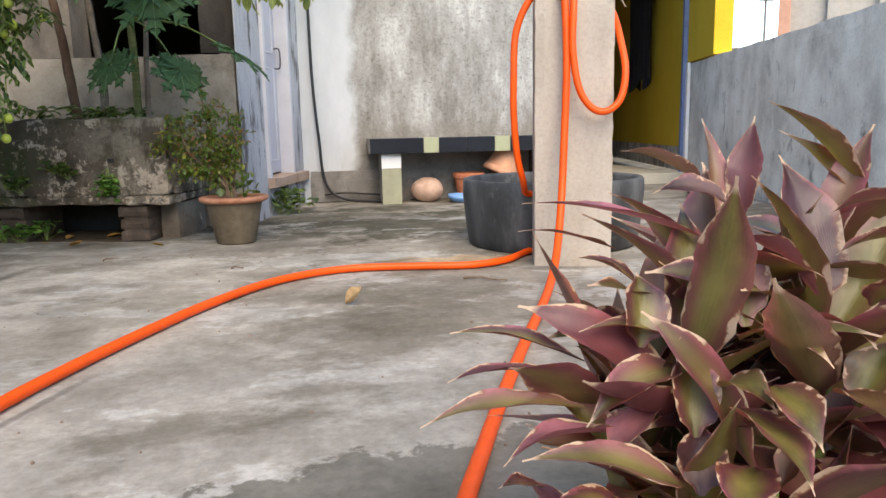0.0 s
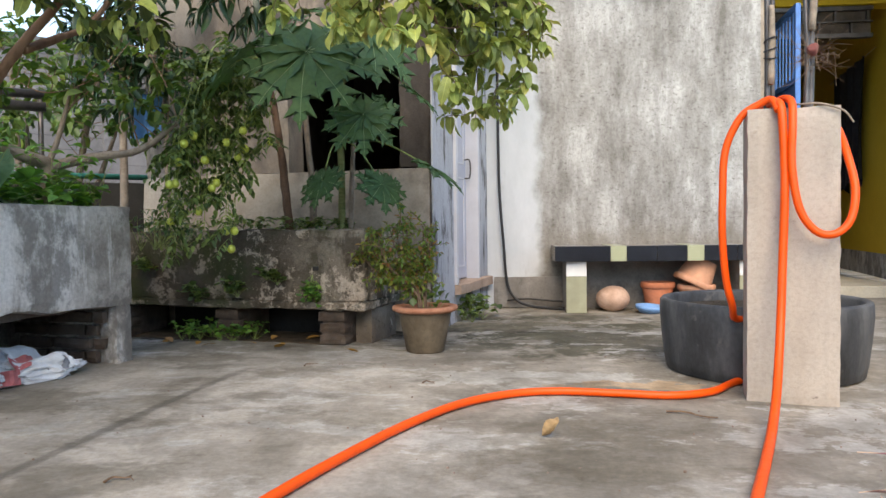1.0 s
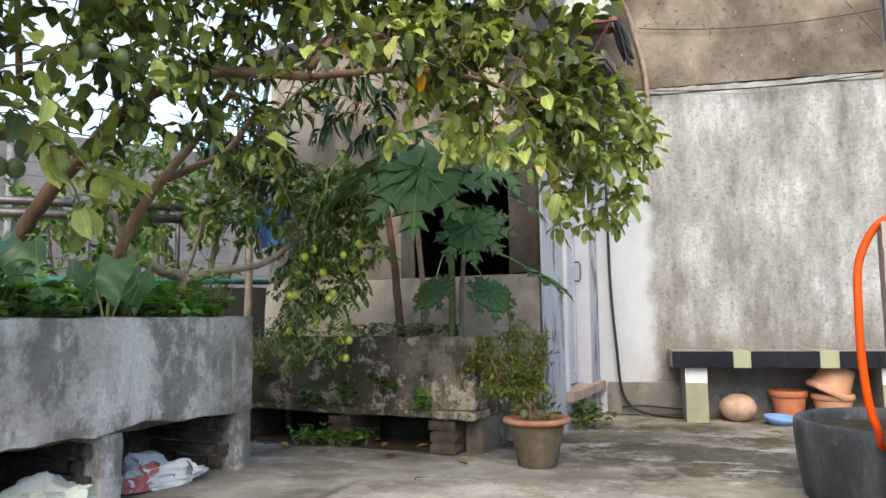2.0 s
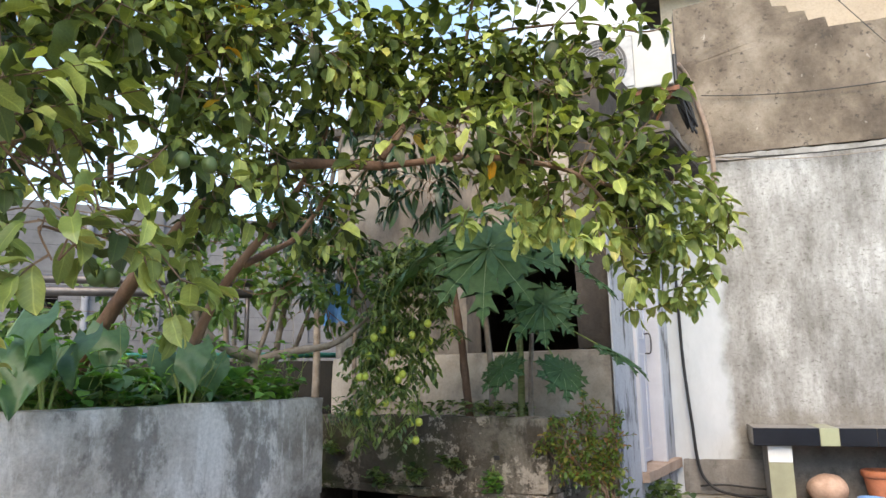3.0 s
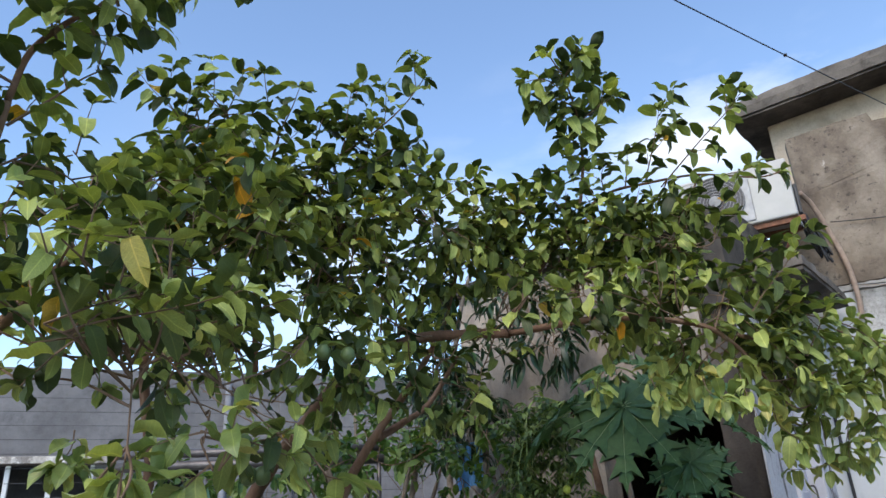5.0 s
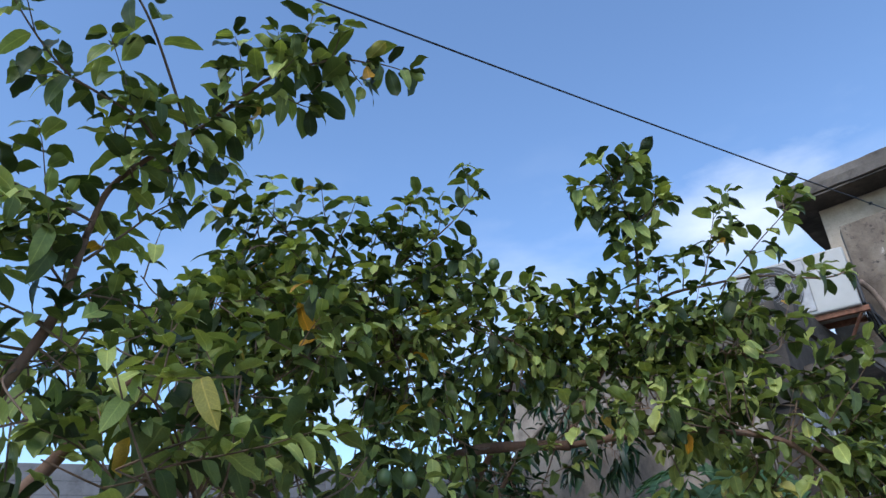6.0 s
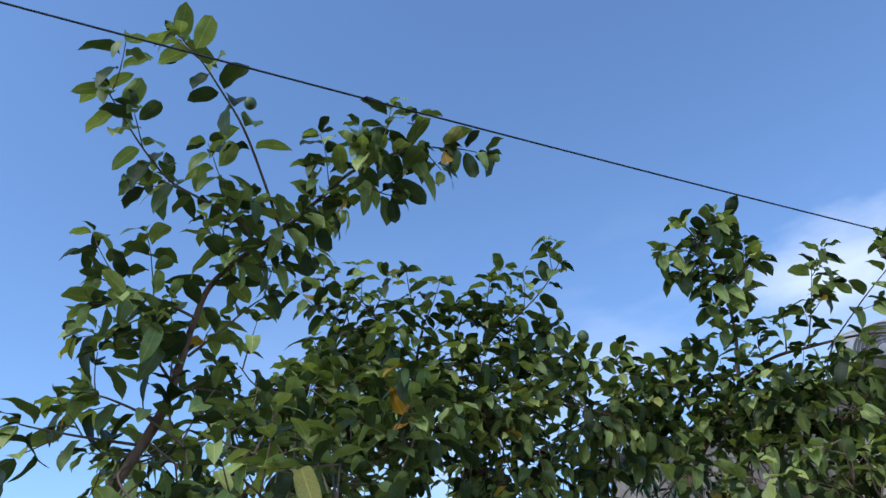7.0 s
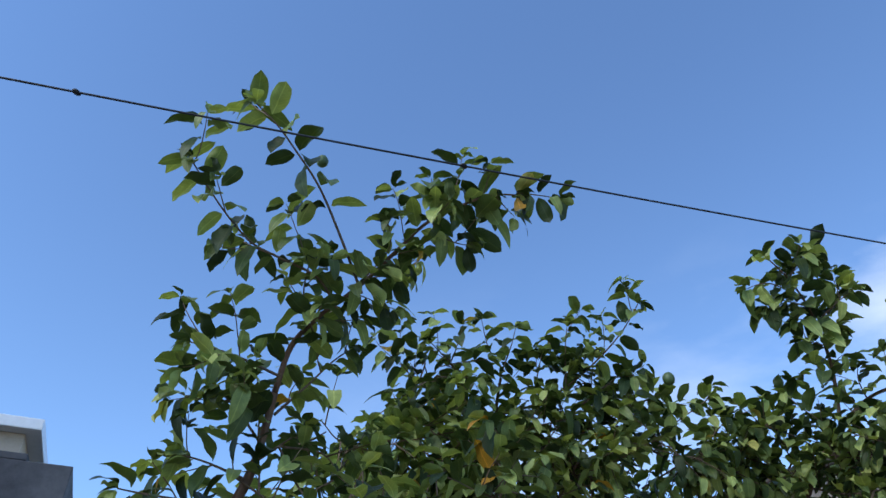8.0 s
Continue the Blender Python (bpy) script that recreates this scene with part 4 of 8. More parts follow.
# roof slab takes the same black, as shade below the air conditioner
part("roof", worn_box(-2.22, 0.02, -0.04, 3.42, 2.745, 2.83, 0.008, 0.12, 0.015, 2.0), M_STAINSHADE, out_wall, "worn cement roof slab, coloured black for shade")
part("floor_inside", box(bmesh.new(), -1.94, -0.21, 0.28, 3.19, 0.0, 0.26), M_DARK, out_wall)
# door in its opening
door = thing("door_1", OUT, "closed lilac-white painted door above a pinkish step", "door", kind="structure")
part("leaf", box(bmesh.new(), -0.115, -0.075, 0.50, 1.045, 0.275, 2.16, 0.004), M_DOOR, door, "lilac-white flush door leaf")
bm = bmesh.new()
box(bm, -0.14, 0.022, 0.452, 0.498, 0.262, 2.19, 0.004)
part("jamb", bm, M_DOORFRAME, door)
bm = bmesh.new()
box(bm, -0.14, 0.022, 1.047, 1.088, 0.262, 2.19, 0.004)
part("jamb", bm, M_DOORFRAME, door)
part("head", box(bmesh.new(), -0.14, 0.022, 0.499, 1.046, 2.162, 2.19, 0.003), M_DOORFRAME, door)
bm = bmesh.new()
for z0, z1 in ((0.36, 1.02), (1.12, 2.06)):
    for a, b, c, d in ((0.57, 0.58, z0, z1), (0.965, 0.975, z0, z1), (0.58, 0.965, z0, z0 + 0.01), (0.58, 0.965, z1 - 0.01, z1)):
        box(bm, -0.076, -0.069, a, b, c, d)
part("moulding", bm, M_DOORFRAME, door)
part("handle", tube(bmesh.new(), smooth_points([(-0.07, 1.0, 1.02), (-0.03, 1.0, 1.03), (-0.03, 1.0, 1.15), (-0.07, 1.0, 1.16)], 4), 0.006), M_STEEL, door, "dull steel pull handle", True)
part("sill", worn_box(-0.20, 0.05, 0.455, 1.40, 0.19, 0.262, 0.003, 0.05, 0.006), M_SILL, door, "pinkish cement sill")
# sunshade over the door
shade = thing("sunshade", OUT, "dark cement sunshade slab over the door, underside coloured black for shade", "sunshade", kind="structure")
part("slab", worn_box(0.004, 0.39, 0.20, 1.37, 2.385, 2.45, 0.006, 0.05, 0.01, 5.0), M_SLAB, shade)
# separate black sheet paints the shade on the sunshade's underside
part("soffit", worn_box(0.006, 0.384, 0.206, 1.364, 2.352, 2.384, 0.004, 0.05, 0.008, 6.0), M_STAINSHADE, shade, "underside coloured black for shade")

# upper storey behind, with its cornice
UP = pose(-0.30, 7.02, 0, 0, 0, TURN)
upper = thing("upper_storey", UP, "beige upper storey with a weathered overhanging roof slab", "house")
part("wall", box(bmesh.new(), 0.28, 3.2, 0.36, 4.5, 3.13, 4.682), M_BEIGE, upper)
part("lower_wall", box(bmesh.new(), 0.28, 1.9, 0.36, 4.5, 0.0, 3.128), M_BEIGE, upper)
# black sheet under the overhang imitates its shade
part("soffit", box(bmesh.new(), 0.03, 3.45, 0.03, 4.75, 4.683, 4.699), M_STAINSHADE, upper, "slab underside coloured black for shade")
part("roof", worn_box(0.0, 3.5, 0.0, 4.8, 4.70, 4.89, 0.008, 0.10, 0.02, 7.0), M_CORNICE, upper, "weathered grey-brown roof slab edge")

# outer wall on the street side, with the yellow house end and passage behind it
RW = pose(3.149, 4.777, 0, 0, 0, TURN)
solo("wall_street", worn_box(0.0, 0.16, -9.5, 2.06, -0.01, 1.15, 0.006, 0.09, 0.012, 9.0), M_PARAPET, RW, "blue-grey cement parapet wall with dark scuffs", "wall", kind="structure")
yel = thing("yellow_house", RW, "yellow painted house end with a dark passage", "house")
part("wall", box(bmesh.new(), -0.02, 0.14, 1.27, 2.06, 1.153, 3.4, 0.006), M_YELLOW, yel)
part("passage_wall", box(bmesh.new(), -0.02, 0.14, 2.13, 7.2, 0.10, 3.4), M_YELLOW, yel)
part("door_jamb", box(bmesh.new(), -0.06, 0.10, 2.064, 2.128, 0.0, 2.9, 0.004), M_BLUEFRAME, yel, "slate-blue painted door jamb")
part("jamb_trim", box(bmesh.new(), -0.035, -0.002, 1.99, 2.062, 0.0, 1.15, 0.003), M_WHITETILE, yel)
part("skirting", box(bmesh.new(), -0.032, -0.021, 2.13, 7.2, 0.101, 0.34), M_CONC, yel)
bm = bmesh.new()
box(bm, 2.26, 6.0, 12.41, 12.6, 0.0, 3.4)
solo("wall_passage_end", bm, M_DARK, Matrix(), "passage end wall, coloured near-black for its shade", "wall", kind="structure")
bm = bmesh.new()
box(bm, 2.04, 2.22, 6.23, 12.4, 0.0, 3.4)
solo("wall_passage_side", bm, M_BOUT, Matrix(), "stained plaster side wall of the passage", "wall", kind="structure")
# front part is unseen, carried forward to shade the beam and grille
bm = bmesh.new()
box(bm, 2.223, 5.2, 6.24, 12.4, 3.0, 3.12)
solo("ceiling_passage", bm, M_BEIGE, Matrix(), "shadowed passage ceiling", "ceiling", kind="structure")
bm = bmesh.new()
box(bm, 2.223, 3.75, 7.25, 7.45, 2.70, 2.998, 0.005)
solo("lintel", bm, M_YELLOW, Matrix(), "yellow painted beam across the passage", "beam", kind="structure")
bm = bmesh.new()
box(bm, 2.223, 3.52, 6.62, 12.0, -0.01, 0.10, 0.006)
solo("step", bm, M_TILE, Matrix(), "pale tiled step into the passage", "step", kind="structure")

# dark parapet at the garden side and walls behind the camera, which close the terrace
PAR = pose(-2.35, 5.90, 0, 0, 0, 38.7)
solo("wall_garden", worn_box(-6.2, 0.0, 0.0, 0.14, -0.01, 1.03, 0.008, 0.1, 0.012, 11.0), M_DARKWALL, PAR, "black-stained terrace parapet behind the planters", "wall", kind="structure")
bm = bmesh.new()
box(bm, -8.4, 6.0, -5.0, -4.8, 0.0, 1.6)
solo("wall_rear", bm, M_BEIGE, Matrix(), "plain beige house wall", "wall", kind="structure")
bm = bmesh.new()
box(bm, -8.4, -8.25, -4.8, 2.6, 0.0, 1.0)
solo("wall_side", bm, M_DARKWALL, Matrix(), "dark low terrace wall", "wall", kind="structure")


# ---- bench and what lies under it ----
def bench():
    b = thing("bench", pose(0.40, 5.55, 0), "cement bench edged in black and pale green tiles against the wall", "bench")
    part("seat", box(bmesh.new(), 0.012, 1.52, 0.012, 0.43, 0.392, 0.498, 0.004), M_BENCHTOP, b, "grey cement seat slab")
    x = 0.0
    for w, mat in ((0.405, M_BLACKTILE), (0.117, M_GREENTILE), (0.218, M_BLACKTILE), (0.218, M_BLACKTILE), (0.122, M_GREENTILE), (0.235, M_BLACKTILE), (0.215, M_BLACKTILE)):
        part("tile", box(bmesh.new(), x + 0.0015, x + w - 0.0015, 0.0, 0.0115, 0.388, 0.502, 0.002, 1), mat, b)
        x += w
    for x0, w in ((0.405, 0.117), (0.958, 0.122)):
        part("top_tile", box(bmesh.new(), x0 + 0.0015, x0 + w - 0.0015, 0.0125, 0.43, 0.4985, 0.503, 0.001, 1), M_OLIVETILE, b, "dusty pale green top tile")
    part("tile", box(bmesh.new(), 0.0, 0.0115, 0.0125, 0.43, 0.388, 0.502, 0.002, 1), M_BLACKTILE, b)
    for x0 in (0.085, 1.345):
        leg = part("leg", box(bmesh.new(), x0 + 0.006, x0 + 0.144, 0.056, 0.42, 0.0, 0.391), M_SKIRT, b)
        part("tile", box(bmesh.new(), x0, x0 + 0.15, 0.046, 0.0555, 0.275, 0.386, 0.002, 1), M_WHITETILE, leg)
        part("tile", box(bmesh.new(), x0, x0 + 0.15, 0.046, 0.0555, 0.0, 0.273, 0.002, 1), M_OLIVETILE, leg)
    part("back_panel", box(bmesh.new(), 0.23, 1.34, 0.39, 0.43, 0.0, 0.39), M_SKIRT, b)


bench()
bm = bmesh.new()
bmesh.ops.create_icosphere(bm, subdivisions=4, radius=1.0)
for v in bm.verts:
    n = v.co.copy()
    v.co = Vector((n.x * 0.128, n.y * 0.11, n.z * 0.098)) * (1 + 0.05 * noise.noise(n * 1.6)) + noise.noise_vector(n * 7) * 0.0018
solo("clay_boulder", bm, M_CLAYBALL, pose(0.855, 5.76, 0.093), "rounded pinkish clay lump under the bench", "stone", smooth=True)


def flower_pot(name, r, h, mat, m, label, rim=0.016, ribs=0):
    p = thing(name, m, label, "pot")
    wall = r * 0.06
    prof = [(0, 0.0), (r * 0.68, 0.0), (r * 0.70, 0.006), (r * 0.93, h * 0.80), (r * 0.93, h * 0.82)]
    inner = [(r * 0.93 - wall, h * 0.80), (r * 0.66, 0.02), (0, 0.02)]
    part("body", lathe(bmesh.new(), prof + inner, 36), mat, p, smooth=True)
    part("rim", lathe(bmesh.new(), [(r * 0.93 - wall, h * 0.80), (r * 0.94, h * 0.78), (r, h * 0.80), (r + rim * 0.3, h * 0.86), (r + rim * 0.3, h * 0.96), (r * 0.98, h),
                                    (r * 0.90, h), (r * 0.88, h * 0.97), (r * 0.93 - wall, h * 0.80)], 36), mat, p, smooth=True)
    return p


flower_pot("plastic_pot", 0.125, 0.215, M_TERRA, pose(1.20, 5.80, 0.001), "empty terracotta-coloured plastic flower pot under the bench")
flower_pot("clay_pot", 0.135, 0.20, M_TERRALIGHT, pose(1.475, 5.75, 0.001), "pale terracotta flower pot under the bench")
flower_pot("clay_pot", 0.145, 0.21, M_TERRALIGHT, pose(1.53, 5.735, 0.385, 0, 207, 0), "upturned pale terracotta pot leaning on another pot")
bm = bmesh.new()
lathe(bm, [(0, 0), (0.075, 0), (0.105, 0.035), (0.108, 0.052), (0.100, 0.052), (0.07, 0.008), (0, 0.008)], 24)
solo("dish", bm, M_BLUEPLASTIC, pose(1.10, 5.62, 0.002, 4, 3, 0), "light blue plastic dish on the floor", "dish", smooth=True)

# ---- post with the hose, and the rubber tub behind ----
POST = pose(0.88, 2.935, 0, 0, 0, TURN - 1.5)
post = thing("post", POST, "cream cement post with rods and old sticks on top", "post")
part("shaft", worn_box(0, 0.312, 0, 0.18, -0.01, 1.075, 0.0012, 0.04, 0.006, 13.0), M_PILLAR, post, "cream rendered cement shaft with dark chips")
for x, y, top, r in ((0.075, 0.09, 2.25, 0.011), (0.095, 0.115, 2.30, 0.009), (0.21, 0.10, 1.56, 0.010), (0.225, 0.12, 2.2, 0.013)):
    part("rod", tube(bmesh.new(), smooth_points([(x, y, 1.06), (x + 0.004, y, 1.3), (x - 0.006, y + 0.01, top)], 5), r, r * 0.9, 8), M_STEEL, post, "dark steel rod", True)
part("stick", tube(bmesh.new(), smooth_points([(0.088, 0.07, 1.17), (0.092, 0.072, 1.35), (0.090, 0.075, 1.46)], 5), 0.013, 0.010, 8, 0.3), M_STICK, post, "peeling pale stick tied to the rod", True)
part("stick", tube(bmesh.new(), smooth_points([(0.228, 0.085, 1.36), (0.236, 0.085, 1.6), (0.245, 0.09, 2.3)], 5), 0.014, 0.011, 8, 0.3), M_STICK, post, "peeling pale stick tied to the rod", True)
for k, z in enumerate((1.27, 1.30, 1.335)):
    ring = [Vector((0.088 + 0.022 * math.cos(a), 0.08 + 0.024 * math.sin(a), z + 0.008 * math.sin(a + k))) for a in np.linspace(0, 6.283, 13)]
    part("wire_tie", tube(bmesh.new(), ring, 0.003, 0.003, 5, cap=False), M_BLACKWIRE, post, "black wire tie", True)
rng = random.Random(5)
bm = bmesh.new()
for i in range(70):
    a = Vector((0.225 + rng.gauss(0, 0.02), 0.08 + rng.gauss(0, 0.02), 1.27 + rng.gauss(0, 0.03)))
    d = Vector((rng.gauss(0.3, 0.7), rng.gauss(0, 0.6), rng.gauss(-0.2, 0.7))).normalized() * rng.uniform(0.05, 0.16)
    tube(bm, smooth_points([a, a + d * 0.5 + Vector((0, 0, rng.uniform(-0.02, 0.03))), a + d], 3), 0.0012, 0.0006, 3)
part("dry_tangle", bm, M_TWIG, post, "tangle of dry roots caught on the rods")
bm = bmesh.new()
bmesh.ops.create_icosphere(bm, subdivisions=3, radius=0.022)
for v in bm.verts:
    v.co += noise.noise_vector(v.co * 40) * 0.008
    v.co += Vector((0.226, 0.07, 1.285))
part("cloth_knot", bm, plain("faded_red_cloth", (0.19, 0.06, 0.055), rough=0.9, vary=0.4, scale=60), post, "knot of faded red cloth", True)
rope = smooth_points([(0.17, 0.03, 1.085), (0.24, -0.005, 1.078), (0.31, -0.012, 1.05), (0.345, -0.01, 1.005)], 6)
part("rope_end", tube(bmesh.new(), rope, 0.004, 0.0035, 6, 0.3), M_STICK, post, "frayed jute rope end", True)

hose = thing("hose", Matrix(), "orange plastic garden hose looped over the post and across the floor", "hose")
ground_run = [(-1.05, 0.55, 0.018), (-0.82, 1.05, 0.018), (-0.70, 1.40, 0.018), (-0.63, 1.72, 0.018), (-0.55, 1.98, 0.018), (-0.45, 2.25, 0.018), (-0.33, 2.53, 0.018), (-0.17, 2.80, 0.018), (0.02, 2.96, 0.018),
              (0.20, 3.005, 0.018), (0.42, 2.975, 0.018), (0.62, 2.945, 0.018), (0.78, 3.01, 0.019), (0.92, 3.175, 0.02), (1.08, 3.185, 0.06)]
part("floor_run", tube(bmesh.new(), smooth_points(ground_run, 8), 0.0148, 0.0148, 12), M_HOSE, hose, smooth=True)
part("left_loop", tube(bmesh.new(), smooth_points([(0.972, 2.88, 1.06), (0.968, 2.93, 1.105), (0.935, 2.96, 1.095), (0.875, 2.985, 1.05), (0.825, 3.0, 0.93), (0.815, 3.0, 0.76), (0.818, 3.01, 0.60), (0.838, 3.03, 0.44), (0.87, 3.06, 0.345), (0.91, 3.14, 0.28), (1.0, 3.18, 0.30), (1.08, 3.20, 0.42)], 8), 0.0138, 0.0138, 12), M_HOSE, hose, smooth=True)
part("hanging_run", tube(bmesh.new(), smooth_points([(0.985, 3.08, 1.09), (0.983, 2.98, 1.10), (0.981, 2.895, 1.085), (0.981, 2.868, 1.02), (0.985, 2.855, 0.80), (0.972, 2.84, 0.52), (0.945, 2.79, 0.28), (0.885, 2.66, 0.11), (0.795, 2.46, 0.035), (0.68, 2.20, 0.018),
                                                     (0.56, 1.93, 0.018), (0.44, 1.65, 0.018), (0.345, 1.42, 0.018), (0.25, 1.18, 0.018), (0.12, 0.85, 0.018), (-0.15, 0.35, 0.018)], 8), 0.0148, 0.0148, 12), M_HOSE, hose, smooth=True)
part("front_loop", tube(bmesh.new(), smooth_points([(1.03, 3.09, 1.10), (1.022, 2.99, 1.115), (1.018, 2.885, 1.09), (1.008, 2.848, 1.0), (1.002, 2.838, 0.86), (1.022, 2.825, 0.71), (1.07, 2.81, 0.63), (1.13, 2.80, 0.617), (1.183, 2.80, 0.665), (1.208, 2.82, 0.77), (1.206, 2.87, 0.89), (1.212, 2.96, 1.0), (1.21, 3.05, 1.06), (1.17, 3.12, 1.085), (1.10, 3.13, 1.07)], 8), 0.0138, 0.0138, 12), M_HOSE, hose, smooth=True)

tub = thing("tub", pose(1.15, 3.53, 0), "bulging dusty black rubber tub behind the post", "tub")
part("shell", lathe(bmesh.new(), [(0, 0.001), (0.395, 0.001), (0.408, 0.008), (0.418, 0.06), (0.430, 0.16), (0.438, 0.26), (0.436, 0.312), (0.428, 0.322), (0.410, 0.322), (0.402, 0.31), (0.40, 0.24)], 48), M_RUBBER, tub, smooth=True)
bm = bmesh.new()
bmesh.ops.create_circle(bm, cap_ends=True, segments=40, radius=0.394)
bmesh.ops.translate(bm, verts=bm.verts[:], vec=(0, 0, 0.27))
part("soil", bm, M_SOIL, tub)

# ---- planters ----
PL1 = pose(-1.875, 3.72, 0, 0, 0, TURN)
planter_1 = thing("trough_planter", PL1, "long grey cement planter trough on legs, full of plants", "planter")
front = worn_box(-0.09, 0.0, -5.2, 0.0, 0.285, 0.78, 0.005, 0.06, 0.010, 17.0)
for v in front.verts:
    if v.co.z < 0.32 and v.co.y < -0.12:
        v.co.z += 0.050 * abs(noise.noise(Vector((v.co.y * 2.1, 3, 1)))) + 0.022 * noise.noise(Vector((v.co.y * 8, 1, 1)))
part("front_wall", front, M_CONC, planter_1, "grey cement front with pale water stains")
part("end_wall", worn_box(-0.88, -0.092, -0.09, -0.003, 0.285, 0.775, 0.005, 0.06, 0.010, 18.0), M_CONC, planter_1)
part("rear_wall", worn_box(-0.97, -0.882, -5.2, -0.003, 0.285, 0.775, 0.005, 0.09, 0.010, 19.0), M_CONC, planter_1)
part("bottom_slab", worn_box(-0.878, -0.093, -5.2, -0.093, 0.27, 0.34, 0.006, 0.09, 0.012, 20.0), M_SLAB, planter_1)
bm = bmesh.new()
bmesh.ops.create_grid(bm, x_segments=14, y_segments=70, size=0.5)
for v in bm.verts:
    v.co = Vector((-0.487 + v.co.x * 0.785, -2.645 + v.co.y * 5.1, 0.71 + 0.03 * noise.noise(v.co * 12)))
part("soil", bm, M_SOIL, planter_1)
for y0, y1, seed in ((-0.115, -0.001, 21.0), (-0.915, -0.80, 22.0), (-1.93, -1.81, 23.0), (-2.95, -2.83, 24.0), (-4.0, -3.88, 25.0)):
    part("leg", worn_box(-0.96, -0.006, y0, y1, -0.01, 0.30, 0.006, 0.05, 0.010, seed), M_CONC, planter_1)

rng = random.Random(14)
for y0 in (-0.115, -0.915, -1.93):
    for k in range(4):
        for x0, x1 in ((-0.165, -0.09), (-0.405, -0.170), (-0.62, -0.410)):
            o = rng.uniform(-0.010, 0.006)
            part("brick", worn_box(x0 + 0.04 * (k % 2), x1 + 0.04 * (k % 2), y0 - 0.040 + o, y0 - 0.002, 0.003 + k * 0.066, 0.066 + k * 0.066, 0.005, 0.03, 0.010, k + x0 + y0), M_BRICK, planter_1)
# added black backing gives the gap under the trough its shade
part("gap_backing", worn_box(-0.97, -0.885, -5.2, -0.003, -0.01, 0.284, 0.006, 0.09, 0.008, 26.0), M_DARKWALL, planter_1)

PL2 = pose(-0.75, 4.08, 0, 0, 0, TURN)
planter_2 = thing("old_planter", PL2, "old mossy cement planter box on brick piers by the outhouse wall", "planter")
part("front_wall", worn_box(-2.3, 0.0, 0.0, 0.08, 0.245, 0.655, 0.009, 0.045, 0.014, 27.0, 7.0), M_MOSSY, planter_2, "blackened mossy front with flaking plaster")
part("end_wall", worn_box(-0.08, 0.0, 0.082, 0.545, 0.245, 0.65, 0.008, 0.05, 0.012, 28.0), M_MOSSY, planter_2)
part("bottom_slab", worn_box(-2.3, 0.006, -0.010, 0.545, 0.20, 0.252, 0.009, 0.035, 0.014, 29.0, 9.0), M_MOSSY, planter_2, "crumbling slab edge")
part("soil", worn_box(-2.3, -0.083, 0.083, 0.54, 0.30, 0.625, 0.012, 0.06, 0.0, 30.0), M_SOIL, planter_2)
# backing coloured black for the shade under this planter
part("gap_backing", worn_box(-2.3, -0.05, 0.43, 0.545, -0.01, 0.199, 0.006, 0.08, 0.008, 31.0), M_DARKWALL, planter_2)
# dark sheet laid on the floor imitates the shade in the gap
solo("gap_floor_shade", worn_box(-2.25, -0.16, 0.05, 0.425, -0.005, 0.010, 0.006, 0.05, 0.004, 35.0), M_SOIL, PL2, "thin dark sheet painted for the shade under the old planter", "dirt", kind="stuff")
rng = random.Random(9)
for x0 in (-0.30, -0.98, -1.75):
    pier = part("pier", worn_box(x0 + 0.01, x0 + 0.15, 0.045, 0.40, -0.01, 0.198, 0.006, 0.04, 0.008, x0), M_BRICK, planter_2, "crumbling brick pier")
    for k in range(3):
        o = rng.uniform(-0.008, 0.008)
        part("brick", worn_box(x0 + o, x0 + 0.165 + o, 0.03 + rng.uniform(-0.006, 0.006), 0.14, 0.003 + k * 0.066, 0.060 + k * 0.066, 0.004, 0.03, 0.008, k + x0), M_BRICK, pier)
part("side_footing", worn_box(-0.14, -0.03, 0.16, 0.54, -0.01, 0.198, 0.006, 0.05, 0.008, 33.0), M_UPPER, planter_2)

part("drain_hole", box(bmesh.new(), -0.017, 0.017, -0.006, 0.004, -0.012, 0.011, 0.003), M_DARK, planter_2, "dark drain hole", m=PL2.inverted() @ pose(-1.042, 4.146, 0.435, 0, 0, TURN))

